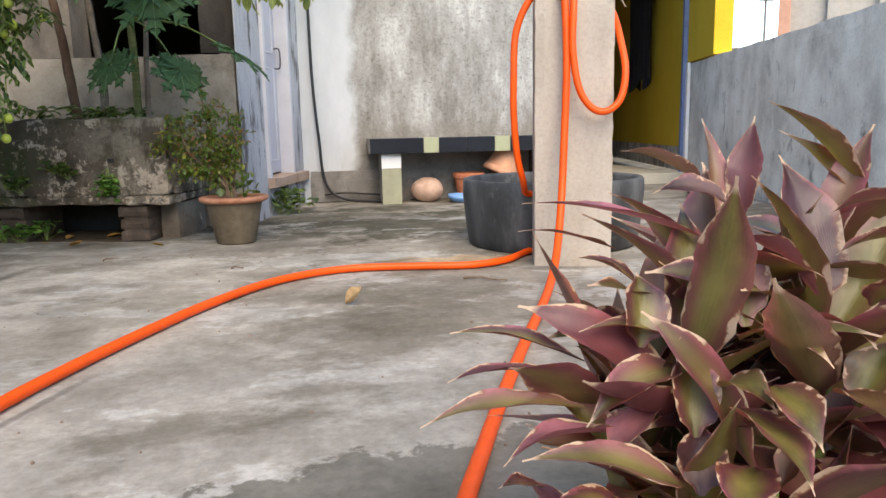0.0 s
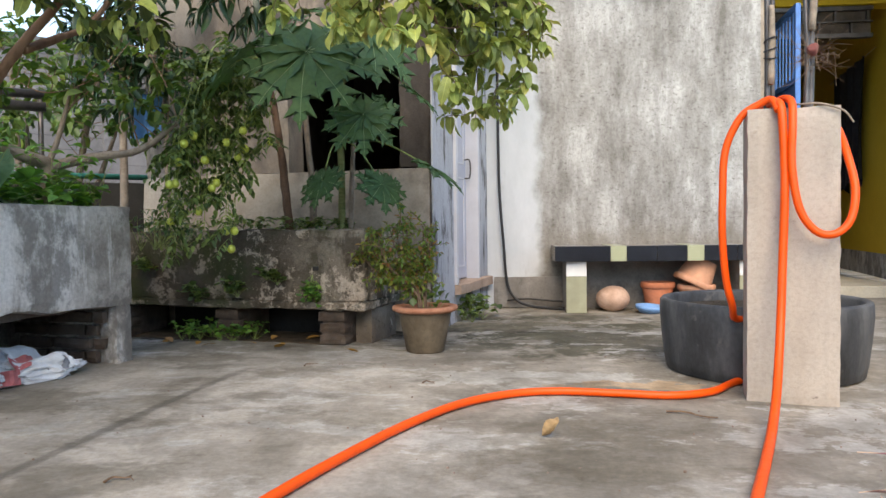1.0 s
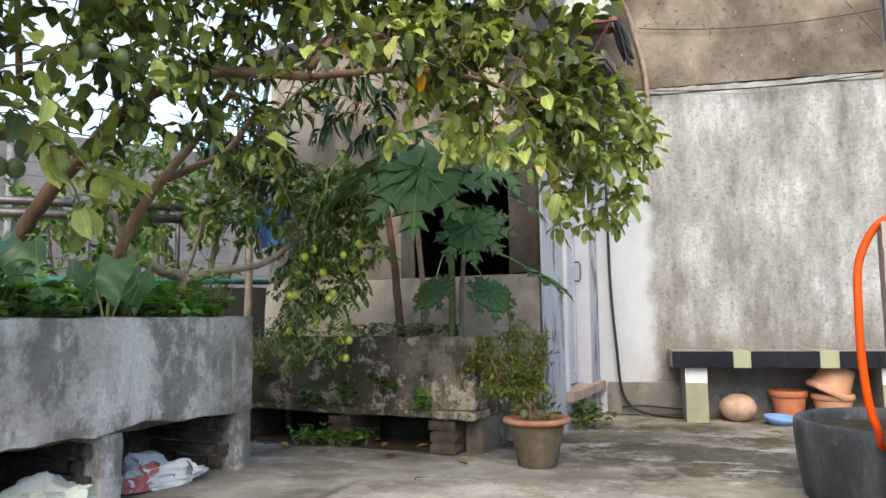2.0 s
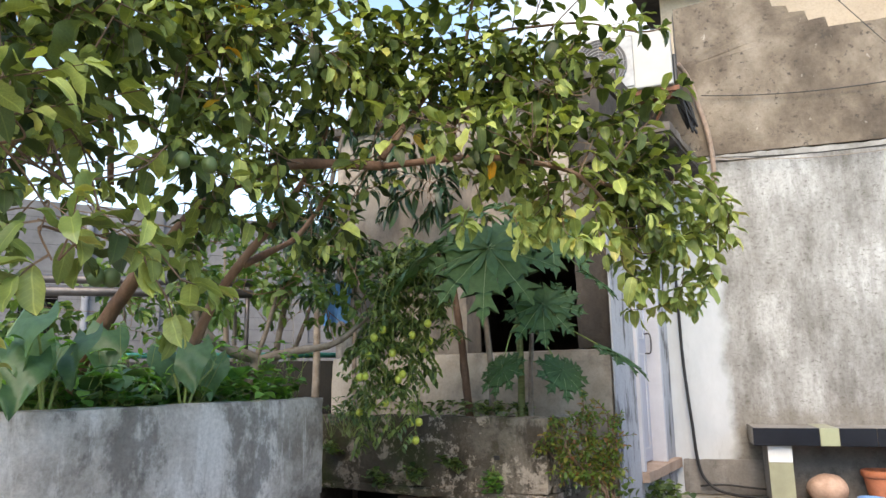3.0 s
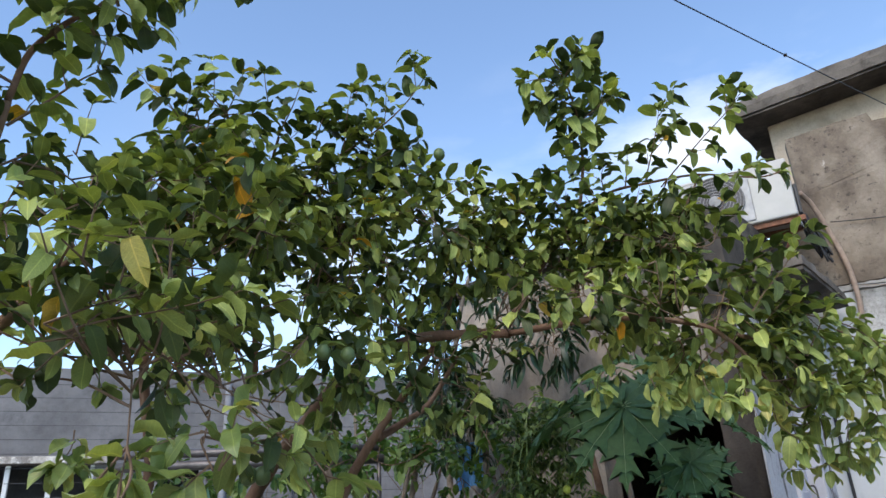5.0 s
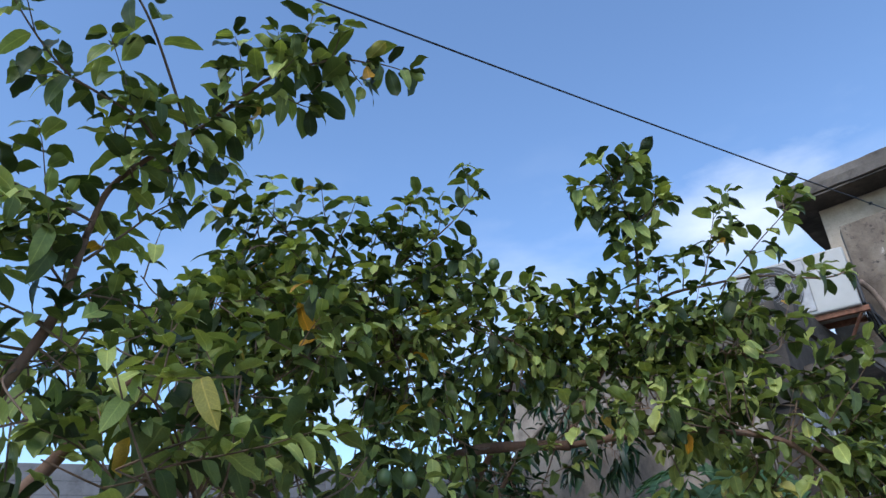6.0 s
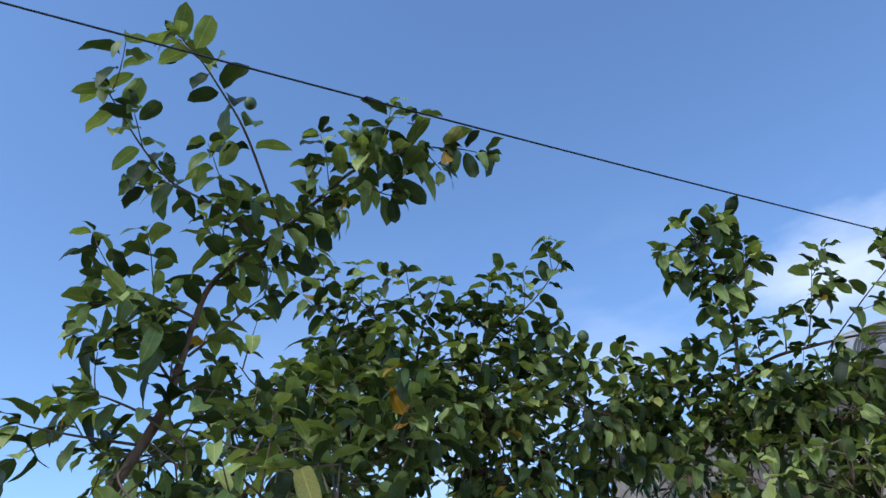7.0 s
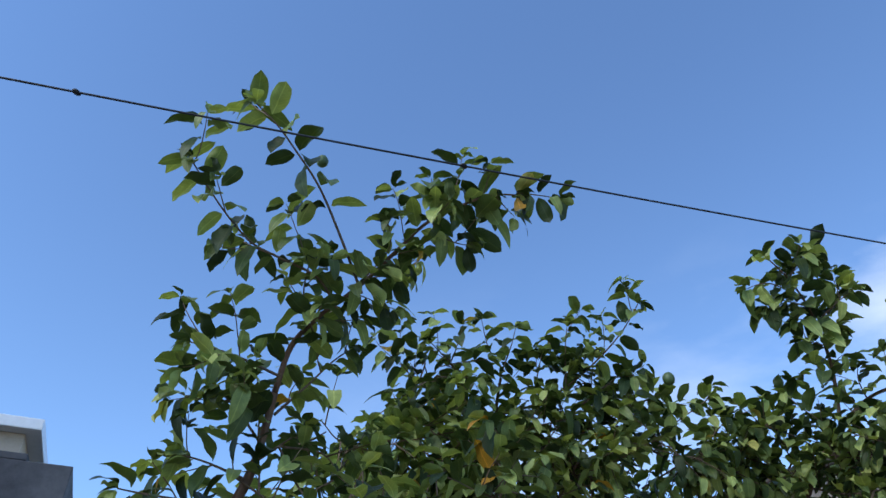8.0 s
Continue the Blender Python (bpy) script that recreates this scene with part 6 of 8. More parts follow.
def guava_tree():
    rng = random.Random(21)
    tree = thing("guava_tree", pose(-2.55, 2.74, 0.70), "spreading guava tree with reddish limbs rooted in the trough", "tree")
    inv = tree.matrix_world.inverted()
    bm = bmesh.new()
    leaves, nodes = [], []

    def bough(pts, r0, r1, leaf_from=1.0, size=0.095, gap=0.045, side_rate=0.4):
        line = smooth_points(pts, 7)
        while leaf_from < 1 and len(line) > 8 and (line[-1] - Vector(pts[-1])).length < size * 0.5:
            line.pop()
        if r0 >= 0.0075:
            part("limb", tube(bmesh.new(), [inv @ p for p in line], r0, r1, 10, 0.22), M_BARK, tree, smooth=True)
        nodes.extend(line[len(line) // 3:])
        if leaf_from < 1:
            leafy_shoot(bm, leaves, rng, line, r0 * 0.9, r1 * 0.9, size, gap, leaf_from, side_rate)

    # the limbs that rise from the trough
    bough([(-2.60, 2.76, 0.68), (-2.55, 2.73, 0.96), (-2.34, 2.76, 1.29), (-2.17, 2.74, 1.43), (-1.99, 2.72, 1.58), (-1.78, 2.71, 1.69), (-1.56, 2.71, 1.74), (-1.36, 2.76, 1.74), (-1.16, 2.80, 1.72)], 0.036, 0.018)
    bough([(-1.18, 2.80, 1.72), (-0.77, 2.82, 1.72), (-0.45, 2.85, 1.65), (-0.34, 2.94, 1.58), (-0.26, 3.05, 1.46), (-0.24, 3.12, 1.36)], 0.014, 0.005, 0.25)
    bough([(-0.31, 2.92, 1.60), (-0.23, 3.06, 1.58), (-0.15, 3.14, 1.53)], 0.008, 0.004, 0.3)
    bough([(-2.40, 3.03, 0.68), (-2.21, 3.02, 1.00), (-2.10, 3.02, 1.22), (-1.96, 3.03, 1.41), (-1.86, 3.07, 1.55), (-1.76, 3.09, 1.68), (-1.62, 3.11, 1.89)], 0.028, 0.014, 0.75)
    bough([(-1.95, 3.04, 1.40), (-1.90, 3.18, 1.48), (-1.82, 3.32, 1.59), (-1.68, 3.43, 1.86)], 0.020, 0.010, 0.7)
    bough([(-2.46, 2.02, 0.68), (-2.34, 2.00, 1.05), (-2.25, 2.01, 1.21), (-2.27, 1.95, 1.59), (-2.25, 1.98, 1.81), (-2.15, 2.07, 2.12)], 0.030, 0.010, 0.6)
    bough([(-2.62, 1.10, 0.68), (-2.50, 1.22, 1.20), (-2.40, 1.32, 1.42), (-2.27, 1.43, 1.66), (-2.22, 1.49, 1.78), (-2.12, 1.60, 1.98)], 0.034, 0.013, 0.7)
    bough([(-2.27, 1.43, 1.66), (-1.85, 1.36, 1.62), (-1.52, 1.27, 1.42), (-1.34, 1.16, 1.18), (-1.27, 1.09, 1.03)], 0.0045, 0.002, 0.9, 0.10)
    bough([(-1.95, 1.55, 1.55), (-1.62, 1.60, 1.42), (-1.38, 1.62, 1.25), (-1.28, 1.69, 1.13)], 0.0045, 0.002, 0.9, 0.10)
    bough([(-1.60, 1.32, 1.50), (-1.42, 1.33, 1.36), (-1.30, 1.36, 1.20), (-1.26, 1.44, 1.10)], 0.004, 0.002, 0.9, 0.10)
    bough([(-1.62, 3.11, 1.89), (-1.42, 2.88, 2.08), (-1.30, 2.65, 2.14)], 0.012, 0.004, 0.6)
    # the high branch over the terrace
    bough([(-2.78, 0.8, 0.68), (-2.5, 0.92, 1.22), (-2.15, 0.97, 1.5), (-1.84, 0.95, 1.61), (-1.75, 0.99, 1.8), (-1.68, 0.98, 1.98)], 0.024, 0.009)
    bough([(-1.68, 0.98, 1.98), (-1.63, 0.98, 2.1), (-1.55, 1.01, 2.18), (-1.46, 1.06, 2.25), (-1.36, 1.11, 2.35), (-1.27, 1.15, 2.43), (-1.18, 1.21, 2.48), (-1.11, 1.27, 2.51), (-1.04, 1.35, 2.51)], 0.009, 0.0022, 0.08, 0.092, 0.042, 0.75)
    bough([(-1.45, 1.07, 2.23), (-1.42, 0.96, 2.35), (-1.39, 0.85, 2.45), (-1.38, 0.75, 2.52), (-1.37, 0.67, 2.56), (-1.37, 0.56, 2.6)], 0.005, 0.002, 0.42, 0.10, 0.05, 0.25)
    bough([(-1.51, 1.06, 2.16), (-1.49, 0.95, 2.24), (-1.52, 0.84, 2.27), (-1.54, 0.76, 2.29), (-1.54, 0.67, 2.34), (-1.52, 0.57, 2.4), (-1.5, 0.49, 2.45)], 0.005, 0.002, 0.25, 0.092, 0.045, 0.35)
    bough([(-1.66, 0.98, 2.02), (-1.68, 0.86, 2.04), (-1.69, 0.77, 2.04), (-1.73, 0.68, 2.05)], 0.005, 0.002, 0.25, 0.095, 0.045, 0.6)
    bough([(-1.7, 1.0, 1.93), (-1.66, 1.07, 2.03), (-1.61, 1.12, 2.11), (-1.55, 1.18, 2.17)], 0.005, 0.002, 0.2, 0.092, 0.045, 0.6)
    bough([(-1.73, 1.0, 1.85), (-1.71, 0.87, 1.93), (-1.72, 0.77, 1.96)], 0.005, 0.002, 0.25, 0.092, 0.045, 0.7)
    bough([(-1.57, 1.01, 2.12), (-1.54, 0.94, 2.21), (-1.47, 0.91, 2.33)], 0.004, 0.002, 0.3, 0.1, 0.045, 0.6)
    bough([(-1.44, 1.05, 2.25), (-1.35, 1.08, 2.35), (-1.31, 1.01, 2.44)], 0.003, 0.0015, 0.4, 0.075, 0.035, 0.1)
    bough([(-1.27, 1.18, 2.4), (-1.23, 1.12, 2.47), (-1.19, 1.14, 2.49)], 0.003, 0.0015, 0.2, 0.1, 0.04, 0.2)
    bough([(-1.27, 1.18, 2.4), (-1.22, 1.24, 2.37), (-1.18, 1.29, 2.38)], 0.003, 0.0015, 0.1, 0.11, 0.04, 0.3)
    bough([(-1.77, 0.99, 1.77), (-1.78, 0.86, 1.79), (-1.82, 0.76, 1.8)], 0.005, 0.002, 0.2, 0.1, 0.045, 0.7)
    bough([(-1.8, 0.99, 1.71), (-1.83, 0.82, 1.7), (-1.85, 0.69, 1.7), (-1.86, 0.65, 1.72)], 0.005, 0.002, 0.2, 0.092, 0.045, 0.5)
    bough([(-1.75, 1.0, 1.82), (-1.72, 1.08, 1.9), (-1.71, 1.14, 1.98)], 0.005, 0.002, 0.2, 0.095, 0.05, 0.6)
    # the upright shoots of the middle crown
    bough([(-2.05, 2.3, 1.6), (-1.95, 2.15, 2.1), (-1.87, 2.11, 2.22), (-1.81, 2.06, 2.35), (-1.73, 2.02, 2.48)], 0.012, 0.005, 0.55, 0.088, 0.045, 0.4)
    bough([(-1.82, 2.08, 2.32), (-1.65, 2.16, 2.35), (-1.48, 2.2, 2.42), (-1.33, 2.22, 2.51), (-1.23, 2.21, 2.58), (-1.16, 2.2, 2.65)], 0.006, 0.002, 0.2, 0.088, 0.042, 0.3)
    bough([(-1.73, 2.03, 2.46), (-1.74, 1.95, 2.54), (-1.7, 1.86, 2.67)], 0.004, 0.0015, 0.15, 0.085, 0.038, 0.2)
    bough([(-1.73, 2.02, 2.47), (-1.67, 2.01, 2.55), (-1.6, 1.98, 2.64)], 0.004, 0.0015, 0.15, 0.085, 0.038, 0.2)
    bough([(-1.56, 2.19, 2.38), (-1.5, 2.13, 2.51), (-1.43, 2.08, 2.63)], 0.004, 0.0015, 0.15, 0.085, 0.038, 0.2)
    bough([(-1.68, 2.13, 2.36), (-1.61, 2.1, 2.47), (-1.55, 2.07, 2.54)], 0.004, 0.0015, 0.15, 0.085, 0.038, 0.2)
    bough([(-1.84, 2.06, 2.31), (-1.83, 1.83, 2.45), (-1.84, 1.67, 2.54)], 0.005, 0.002, 0.15, 0.09, 0.042, 0.75)
    bough([(-1.88, 2.04, 2.28), (-1.91, 1.73, 2.37), (-1.91, 1.58, 2.46)], 0.005, 0.002, 0.15, 0.09, 0.042, 0.75)
    bough([(-1.53, 2.24, 2.32), (-1.41, 2.27, 2.38), (-1.33, 2.29, 2.42)], 0.005, 0.002, 0.15, 0.09, 0.042, 0.75)
    bough([(-1.62, 2.28, 2.22), (-1.45, 2.4, 2.32), (-1.27, 2.51, 2.39)], 0.005, 0.002, 0.15, 0.09, 0.042, 0.75)
    bough([(-1.6, 2.4, 2.11), (-1.34, 2.54, 2.26), (-1.16, 2.6, 2.35), (-1.12, 2.61, 2.36)], 0.005, 0.002, 0.15, 0.09, 0.042, 0.75)
    bough([(-1.51, 2.54, 2.06), (-1.3, 2.65, 2.18), (-1.14, 2.71, 2.32)], 0.005, 0.002, 0.15, 0.09, 0.042, 0.75)
    bough([(-1.88, 2.1, 2.2), (-1.66, 2.11, 2.23), (-1.47, 2.17, 2.23)], 0.005, 0.002, 0.15, 0.09, 0.042, 0.75)
    bough([(-1.89, 2.11, 2.14), (-1.91, 1.85, 2.2), (-1.94, 1.62, 2.25)], 0.005, 0.002, 0.15, 0.09, 0.042, 0.75)
    bough([(-1.79, 2.22, 2.09), (-1.6, 2.22, 2.1), (-1.43, 2.26, 2.09)], 0.005, 0.002, 0.15, 0.09, 0.042, 0.75)
    bough([(-1.91, 2.02, 2.01), (-1.9, 1.72, 2.04), (-1.93, 1.51, 2.05)], 0.005, 0.002, 0.15, 0.09, 0.042, 0.75)
    # the far end of the long limb: upright and outward shoots
    bough([(-1.16, 2.79, 1.75), (-1.04, 2.9, 2.0), (-0.95, 2.95, 2.14), (-0.86, 2.99, 2.25)], 0.015, 0.01, 0.9, 0.09, 0.05, 0.2)
    bough([(-0.86, 2.99, 2.25), (-0.79, 2.89, 2.44), (-0.76, 2.78, 2.6), (-0.76, 2.66, 2.71), (-0.79, 2.57, 2.8), (-0.81, 2.52, 2.85)], 0.008, 0.002, 0.3, 0.105, 0.036, 0.5)
    bough([(-0.77, 2.79, 2.58), (-0.66, 2.77, 2.62), (-0.59, 2.76, 2.64), (-0.55, 2.75, 2.67)], 0.004, 0.0015, 0.15, 0.1, 0.035, 0.3)
    bough([(-0.76, 2.71, 2.66), (-0.83, 2.59, 2.71), (-0.96, 2.54, 2.69)], 0.004, 0.0015, 0.15, 0.1, 0.035, 0.3)
    bough([(-0.76, 2.74, 2.64), (-0.84, 2.65, 2.66), (-0.91, 2.64, 2.6)], 0.004, 0.0015, 0.15, 0.1, 0.035, 0.3)
    bough([(-0.78, 2.84, 2.51), (-0.83, 2.78, 2.53), (-0.86, 2.76, 2.52)], 0.004, 0.0015, 0.15, 0.1, 0.035, 0.3)
    bough([(-0.77, 2.83, 2.54), (-0.71, 2.82, 2.55), (-0.69, 2.85, 2.52)], 0.004, 0.0015, 0.15, 0.1, 0.035, 0.3)
    bough([(-0.76, 2.65, 2.73), (-0.69, 2.63, 2.78), (-0.64, 2.61, 2.82)], 0.004, 0.0015, 0.15, 0.1, 0.035, 0.3)
    bough([(-0.86, 2.99, 2.25), (-0.72, 3.01, 2.33), (-0.56, 3.05, 2.35), (-0.35, 3.09, 2.35), (-0.12, 3.15, 2.3), (0.01, 3.16, 2.32)], 0.008, 0.003, 0.35, 0.09, 0.065, 0.12)
    bough([(-0.57, 3.05, 2.35), (-0.49, 2.96, 2.49), (-0.42, 2.87, 2.63)], 0.004, 0.0015, 0.2, 0.09, 0.04, 0.35)
    bough([(-0.51, 3.08, 2.33), (-0.31, 3.0, 2.46), (-0.18, 2.94, 2.53), (-0.07, 2.88, 2.61)], 0.004, 0.0015, 0.2, 0.09, 0.04, 0.35)
    bough([(-0.65, 3.02, 2.34), (-0.62, 2.98, 2.43), (-0.6, 2.94, 2.5)], 0.004, 0.0015, 0.2, 0.09, 0.04, 0.35)
    bough([(-0.74, 3.01, 2.31), (-0.73, 2.95, 2.39), (-0.69, 2.93, 2.46)], 0.004, 0.0015, 0.2, 0.09, 0.04, 0.35)
    bough([(-0.48, 2.95, 2.51), (-0.39, 2.93, 2.53), (-0.35, 2.95, 2.51)], 0.004, 0.0015, 0.2, 0.09, 0.04, 0.35)
    bough([(-0.89, 2.99, 2.23), (-0.96, 2.86, 2.34), (-0.98, 2.79, 2.4)], 0.004, 0.0015, 0.2, 0.09, 0.04, 0.35)
    bough([(-0.95, 3.0, 2.17), (-1.06, 2.87, 2.26), (-1.15, 2.78, 2.25)], 0.004, 0.0015, 0.2, 0.09, 0.04, 0.35)
    bough([(-0.85, 3.02, 2.18), (-0.68, 2.94, 2.19), (-0.53, 2.91, 2.19)], 0.005, 0.002, 0.15, 0.092, 0.042, 0.8)
    bough([(-0.91, 3.02, 2.14), (-0.74, 2.92, 2.07), (-0.6, 2.9, 2.05)], 0.005, 0.002, 0.15, 0.092, 0.042, 0.8)
    bough([(-1.02, 3.01, 2.08), (-1.13, 2.84, 2.13), (-1.21, 2.73, 2.17)], 0.005, 0.002, 0.15, 0.092, 0.042, 0.8)
    bough([(-1.05, 3.01, 2.06), (-0.89, 2.87, 1.96), (-0.73, 2.81, 1.93)], 0.005, 0.002, 0.15, 0.092, 0.042, 0.8)
    bough([(-0.35, 3.1, 2.35), (-0.47, 2.97, 2.07), (-0.52, 2.96, 1.93)], 0.005, 0.002, 0.15, 0.092, 0.042, 0.8)
    bough([(-1.08, 3.01, 2.02), (-1.26, 2.82, 2.05), (-1.35, 2.68, 2.13)], 0.005, 0.002, 0.15, 0.092, 0.042, 0.8)
    for clusters, fill in ((INNER_CROWN, 0.55), (NEAR_CROWN, 0.68), (LIMB_CROWN, 0.85), (HANGING_CROWN, 0.95), (UPPER_CROWN, 0.65), (BACK_CROWN, 0.62)):
        for x, y, z, r, n in clusters:
            add_cluster(bm, leaves, rng, nodes, (x, y, z), r, max(2, round(n * fill)), 0.090, sit=(-0.40, 0.35))
    bough([(-1.06, 1.31, 2.51), (-1.01, 1.38, 2.51), (-0.95, 1.45, 2.49)], 0.0025, 0.0015, 0.15, 0.085, 0.036, 0.0)
    stuff("twigwork", bm_mesh("twigwork", bm, M_TWIG), tree)
    rest = leaf_objects(tree, leaves, GUAVA_T, M_GUAVA, (-0.9, 1.3, 1.7), 290)
    stuff("crown", scatter_mesh("crown", GUAVA_T, rest, M_GUAVA), tree, "dense glossy green guava foliage with a few yellow leaves")
    # young pale sprays at the drooping end, and fruits
    young = []
    b2 = bmesh.new()
    for p, d in (((-0.62, 2.78, 1.46), (0.1, -0.2, -0.5)), ((-0.45, 2.82, 1.45), (0.3, -0.1, -0.5)), ((-0.78, 2.75, 1.50), (-0.3, -0.2, -0.4)), ((-0.25, 3.05, 1.38), (0.2, -0.1, -0.9)),
                 ((-0.16, 3.12, 1.50), (0.5, 0, -0.6)), ((-0.30, 3.0, 1.52), (0.0, -0.2, -0.8)), ((-1.50, 1.45, 1.55), (-0.2, -0.2, -0.5)), ((-2.05, 1.55, 1.30), (0.1, -0.3, -0.6)), ((-1.95, 1.75, 1.38), (0.3, 0, -0.6))):
        leafy_shoot(b2, young, rng, smooth_points([p, Vector(p) + Vector(d) * 0.10 + rand_dir(rng) * 0.02, Vector(p) + Vector(d) * 0.17 + Vector((0.03, -0.02, -0.01))], 5), 0.0022, 0.0012, 0.092, 0.03, 0.1, 0.2)
    def drooping(pts):
        leafy_shoot(b2, young, rng, smooth_points(pts, 6), 0.004, 0.0015, 0.088, 0.036, 0.15, 0.55)

    # the pale hanging end of the long limb
    drooping([(-0.28, 3.08, 1.73), (-0.08, 3.18, 1.7), (0.08, 3.24, 1.63), (0.17, 3.3, 1.52)])
    drooping([(-0.11, 3.18, 1.7), (0.01, 3.27, 1.55), (0.07, 3.33, 1.4), (0.09, 3.36, 1.28)])
    drooping([(-0.2, 3.15, 1.68), (-0.14, 3.26, 1.49), (-0.11, 3.32, 1.31), (-0.12, 3.35, 1.13)])
    drooping([(-0.24, 3.14, 1.7), (-0.24, 3.25, 1.52), (-0.22, 3.31, 1.33), (-0.19, 3.34, 1.22)])
    drooping([(-0.15, 3.19, 1.66), (-0.04, 3.31, 1.45), (-0.02, 3.36, 1.3), (-0.06, 3.38, 1.19)])
    drooping([(-0.01, 3.22, 1.65), (0.1, 3.27, 1.57), (0.11, 3.31, 1.44)])
    drooping([(-0.54, 2.96, 1.66), (-0.52, 2.97, 1.57), (-0.59, 2.95, 1.48)])
    drooping([(-0.47, 2.97, 1.66), (-0.46, 2.98, 1.57), (-0.48, 2.97, 1.48)])
    for x, y, z, r, n in NEAR_SPRAYS:
        add_cluster(b2, young, rng, nodes, (x, y, z), r, n, 0.095, (0.10, 0.16), 0.6, lift=-0.1, spacing=0.05, bearers=2, sit=(-0.4, 0.3))
    stuff("young_twigwork", bm_mesh("young_twigwork", b2, M_TWIG), tree)
    stuff("young_leaves", scatter_mesh("young_leaves", GUAVA_T, young, M_YOUNG), tree, "pale yellow-green young leaves")
    fruit = bmesh.new()
    bmesh.ops.create_icosphere(fruit, subdivisions=3, radius=0.022)
    for v in fruit.verts:
        v.co *= 1 + 0.05 * noise.noise(v.co * 60)
        v.co.z *= 1.15
    me = bm_mesh("guava", fruit, M_GUAVAFRUIT, True)
    for x, y, z in ((-1.56, 1.34, 2.79), (-1.72, 1.06, 2.94), (-2.02, 1.80, 1.33), (-1.98, 1.84, 1.325), (-2.38, 2.02, 1.52), (-1.18, 2.28, 2.31), (-1.35, 2.55, 2.05), (-0.72, 2.92, 1.84), (-1.59, 1.50, 1.32), (-1.44, 1.62, 1.13), (-1.42, 1.65, 1.13), (-1.45, 1.61, 1.21), (-1.36, 1.82, 1.48), (-1.30, 1.86, 1.47), (-1.33, 1.09, 1.03)):
        ob = new("guava", me)
        ob.parent = tree
        ob.matrix_basis = inv @ pose(x, y, z)


guava_tree()


# a small gnarled tree at the trough's end
def gnarled_tree():
    rng = random.Random(4)
    tree = thing("gnarled_tree", pose(-2.28, 3.52, 0.68), "small gnarled grey-barked tree at the end of the trough", "tree")
    inv = tree.matrix_world.inverted()
    bm, leaves, nodes = bmesh.new(), [], []
    for pts, r0, r1 in (([(-2.28, 3.52, 0.66), (-2.24, 3.55, 0.82), (-2.20, 3.56, 0.98), (-2.27, 3.46, 1.02), (-2.34, 3.32, 1.11), (-2.40, 3.25, 1.30)], 0.040, 0.020),
                        ([(-2.21, 3.56, 0.97), (-2.02, 3.62, 1.02), (-1.80, 3.68, 1.06), (-1.62, 3.72, 1.20)], 0.026, 0.012),
                        ([(-2.20, 3.56, 0.98), (-2.16, 3.60, 1.15), (-2.10, 3.60, 1.35)], 0.016, 0.008)):
        line = smooth_points(pts, 6)
        part("limb", tube(bmesh.new(), [inv @ p for p in line], r0, r1, 9, 0.3), M_GREYBARK, tree, smooth=True)
        nodes.extend(line[8:])
    for x, y, z, r, n in ((-2.25, 3.60, 1.42, 0.30, 15), (-1.85, 3.75, 1.30, 0.25, 12), (-2.5, 3.35, 1.35, 0.26, 12), (-2.0, 3.9, 1.55, 0.3, 12)):
        add_cluster(bm, leaves, rng, nodes, (x, y, z), r, n, 0.075, (0.12, 0.24), 0.6, lift=0.0)
    stuff("twigwork", bm_mesh("twigwork", bm, M_TWIG), tree)
    stuff("crown", scatter_mesh("crown", GUAVA_T, leaves, M_FAR), tree)


gnarled_tree()


# ---- papaya and fruit tree in the old planter ----
def papaya_leaf_mesh(seed, veins=False):
    rng = random.Random(seed)
    bm = bmesh.new()
    lobes = 9
    for k in range(lobes):
        a = radians(-148 + 296 * k / (lobes - 1))
        ln = 0.5 * (1.0 - 0.36 * (abs(a) / 2.6) ** 1.3) * rng.uniform(0.93, 1.05)
        d = Vector((math.sin(a), math.cos(a), 0))
        s = Vector((d.y, -d.x, 0))

        def lift(p):
            r = p.length
            return Vector((p.x, p.y, -0.42 * r * r + 0.012 * noise.noise(p * 12 + Vector((seed, 0, 0)))))

        if veins:
            tube(bm, [lift(d * ln * t) + Vector((0, 0, 0.003)) for t in np.linspace(0.0, 0.93, 9)], 0.0032, 0.0008, 4)
            continue
        prof = [(0.0, 0.02), (0.18, 0.10), (0.30, 0.150), (0.40, 0.150), (0.50, 0.145), (0.60, 0.255), (0.61, 0.105), (0.68, 0.075), (0.78, 0.165), (0.785, 0.055), (0.88, 0.075), (0.90, 0.03), (1.0, 0.002)]
        for sg in (-1, 1):
            mid, edge = [], []
            for t, w in prof:
                f = rng.uniform(0.88, 1.12)
                mid.append(bm.verts.new(lift(d * ln * t)))
                tt = t + (0.11 if w > 0.15 else 0.0)
                q = lift(d * ln * tt + s * sg * w * 0.55 * f)
                q.z += 0.022 * w / 0.1 * 0.6 + 0.002 * k
                edge.append(bm.verts.new(q))
            for i in range(len(prof) - 1):
                bm.faces.new((mid[i], mid[i + 1], edge[i + 1], edge[i]))
    bmesh.ops.remove_doubles(bm, verts=bm.verts[:], dist=0.0004)
    return bm


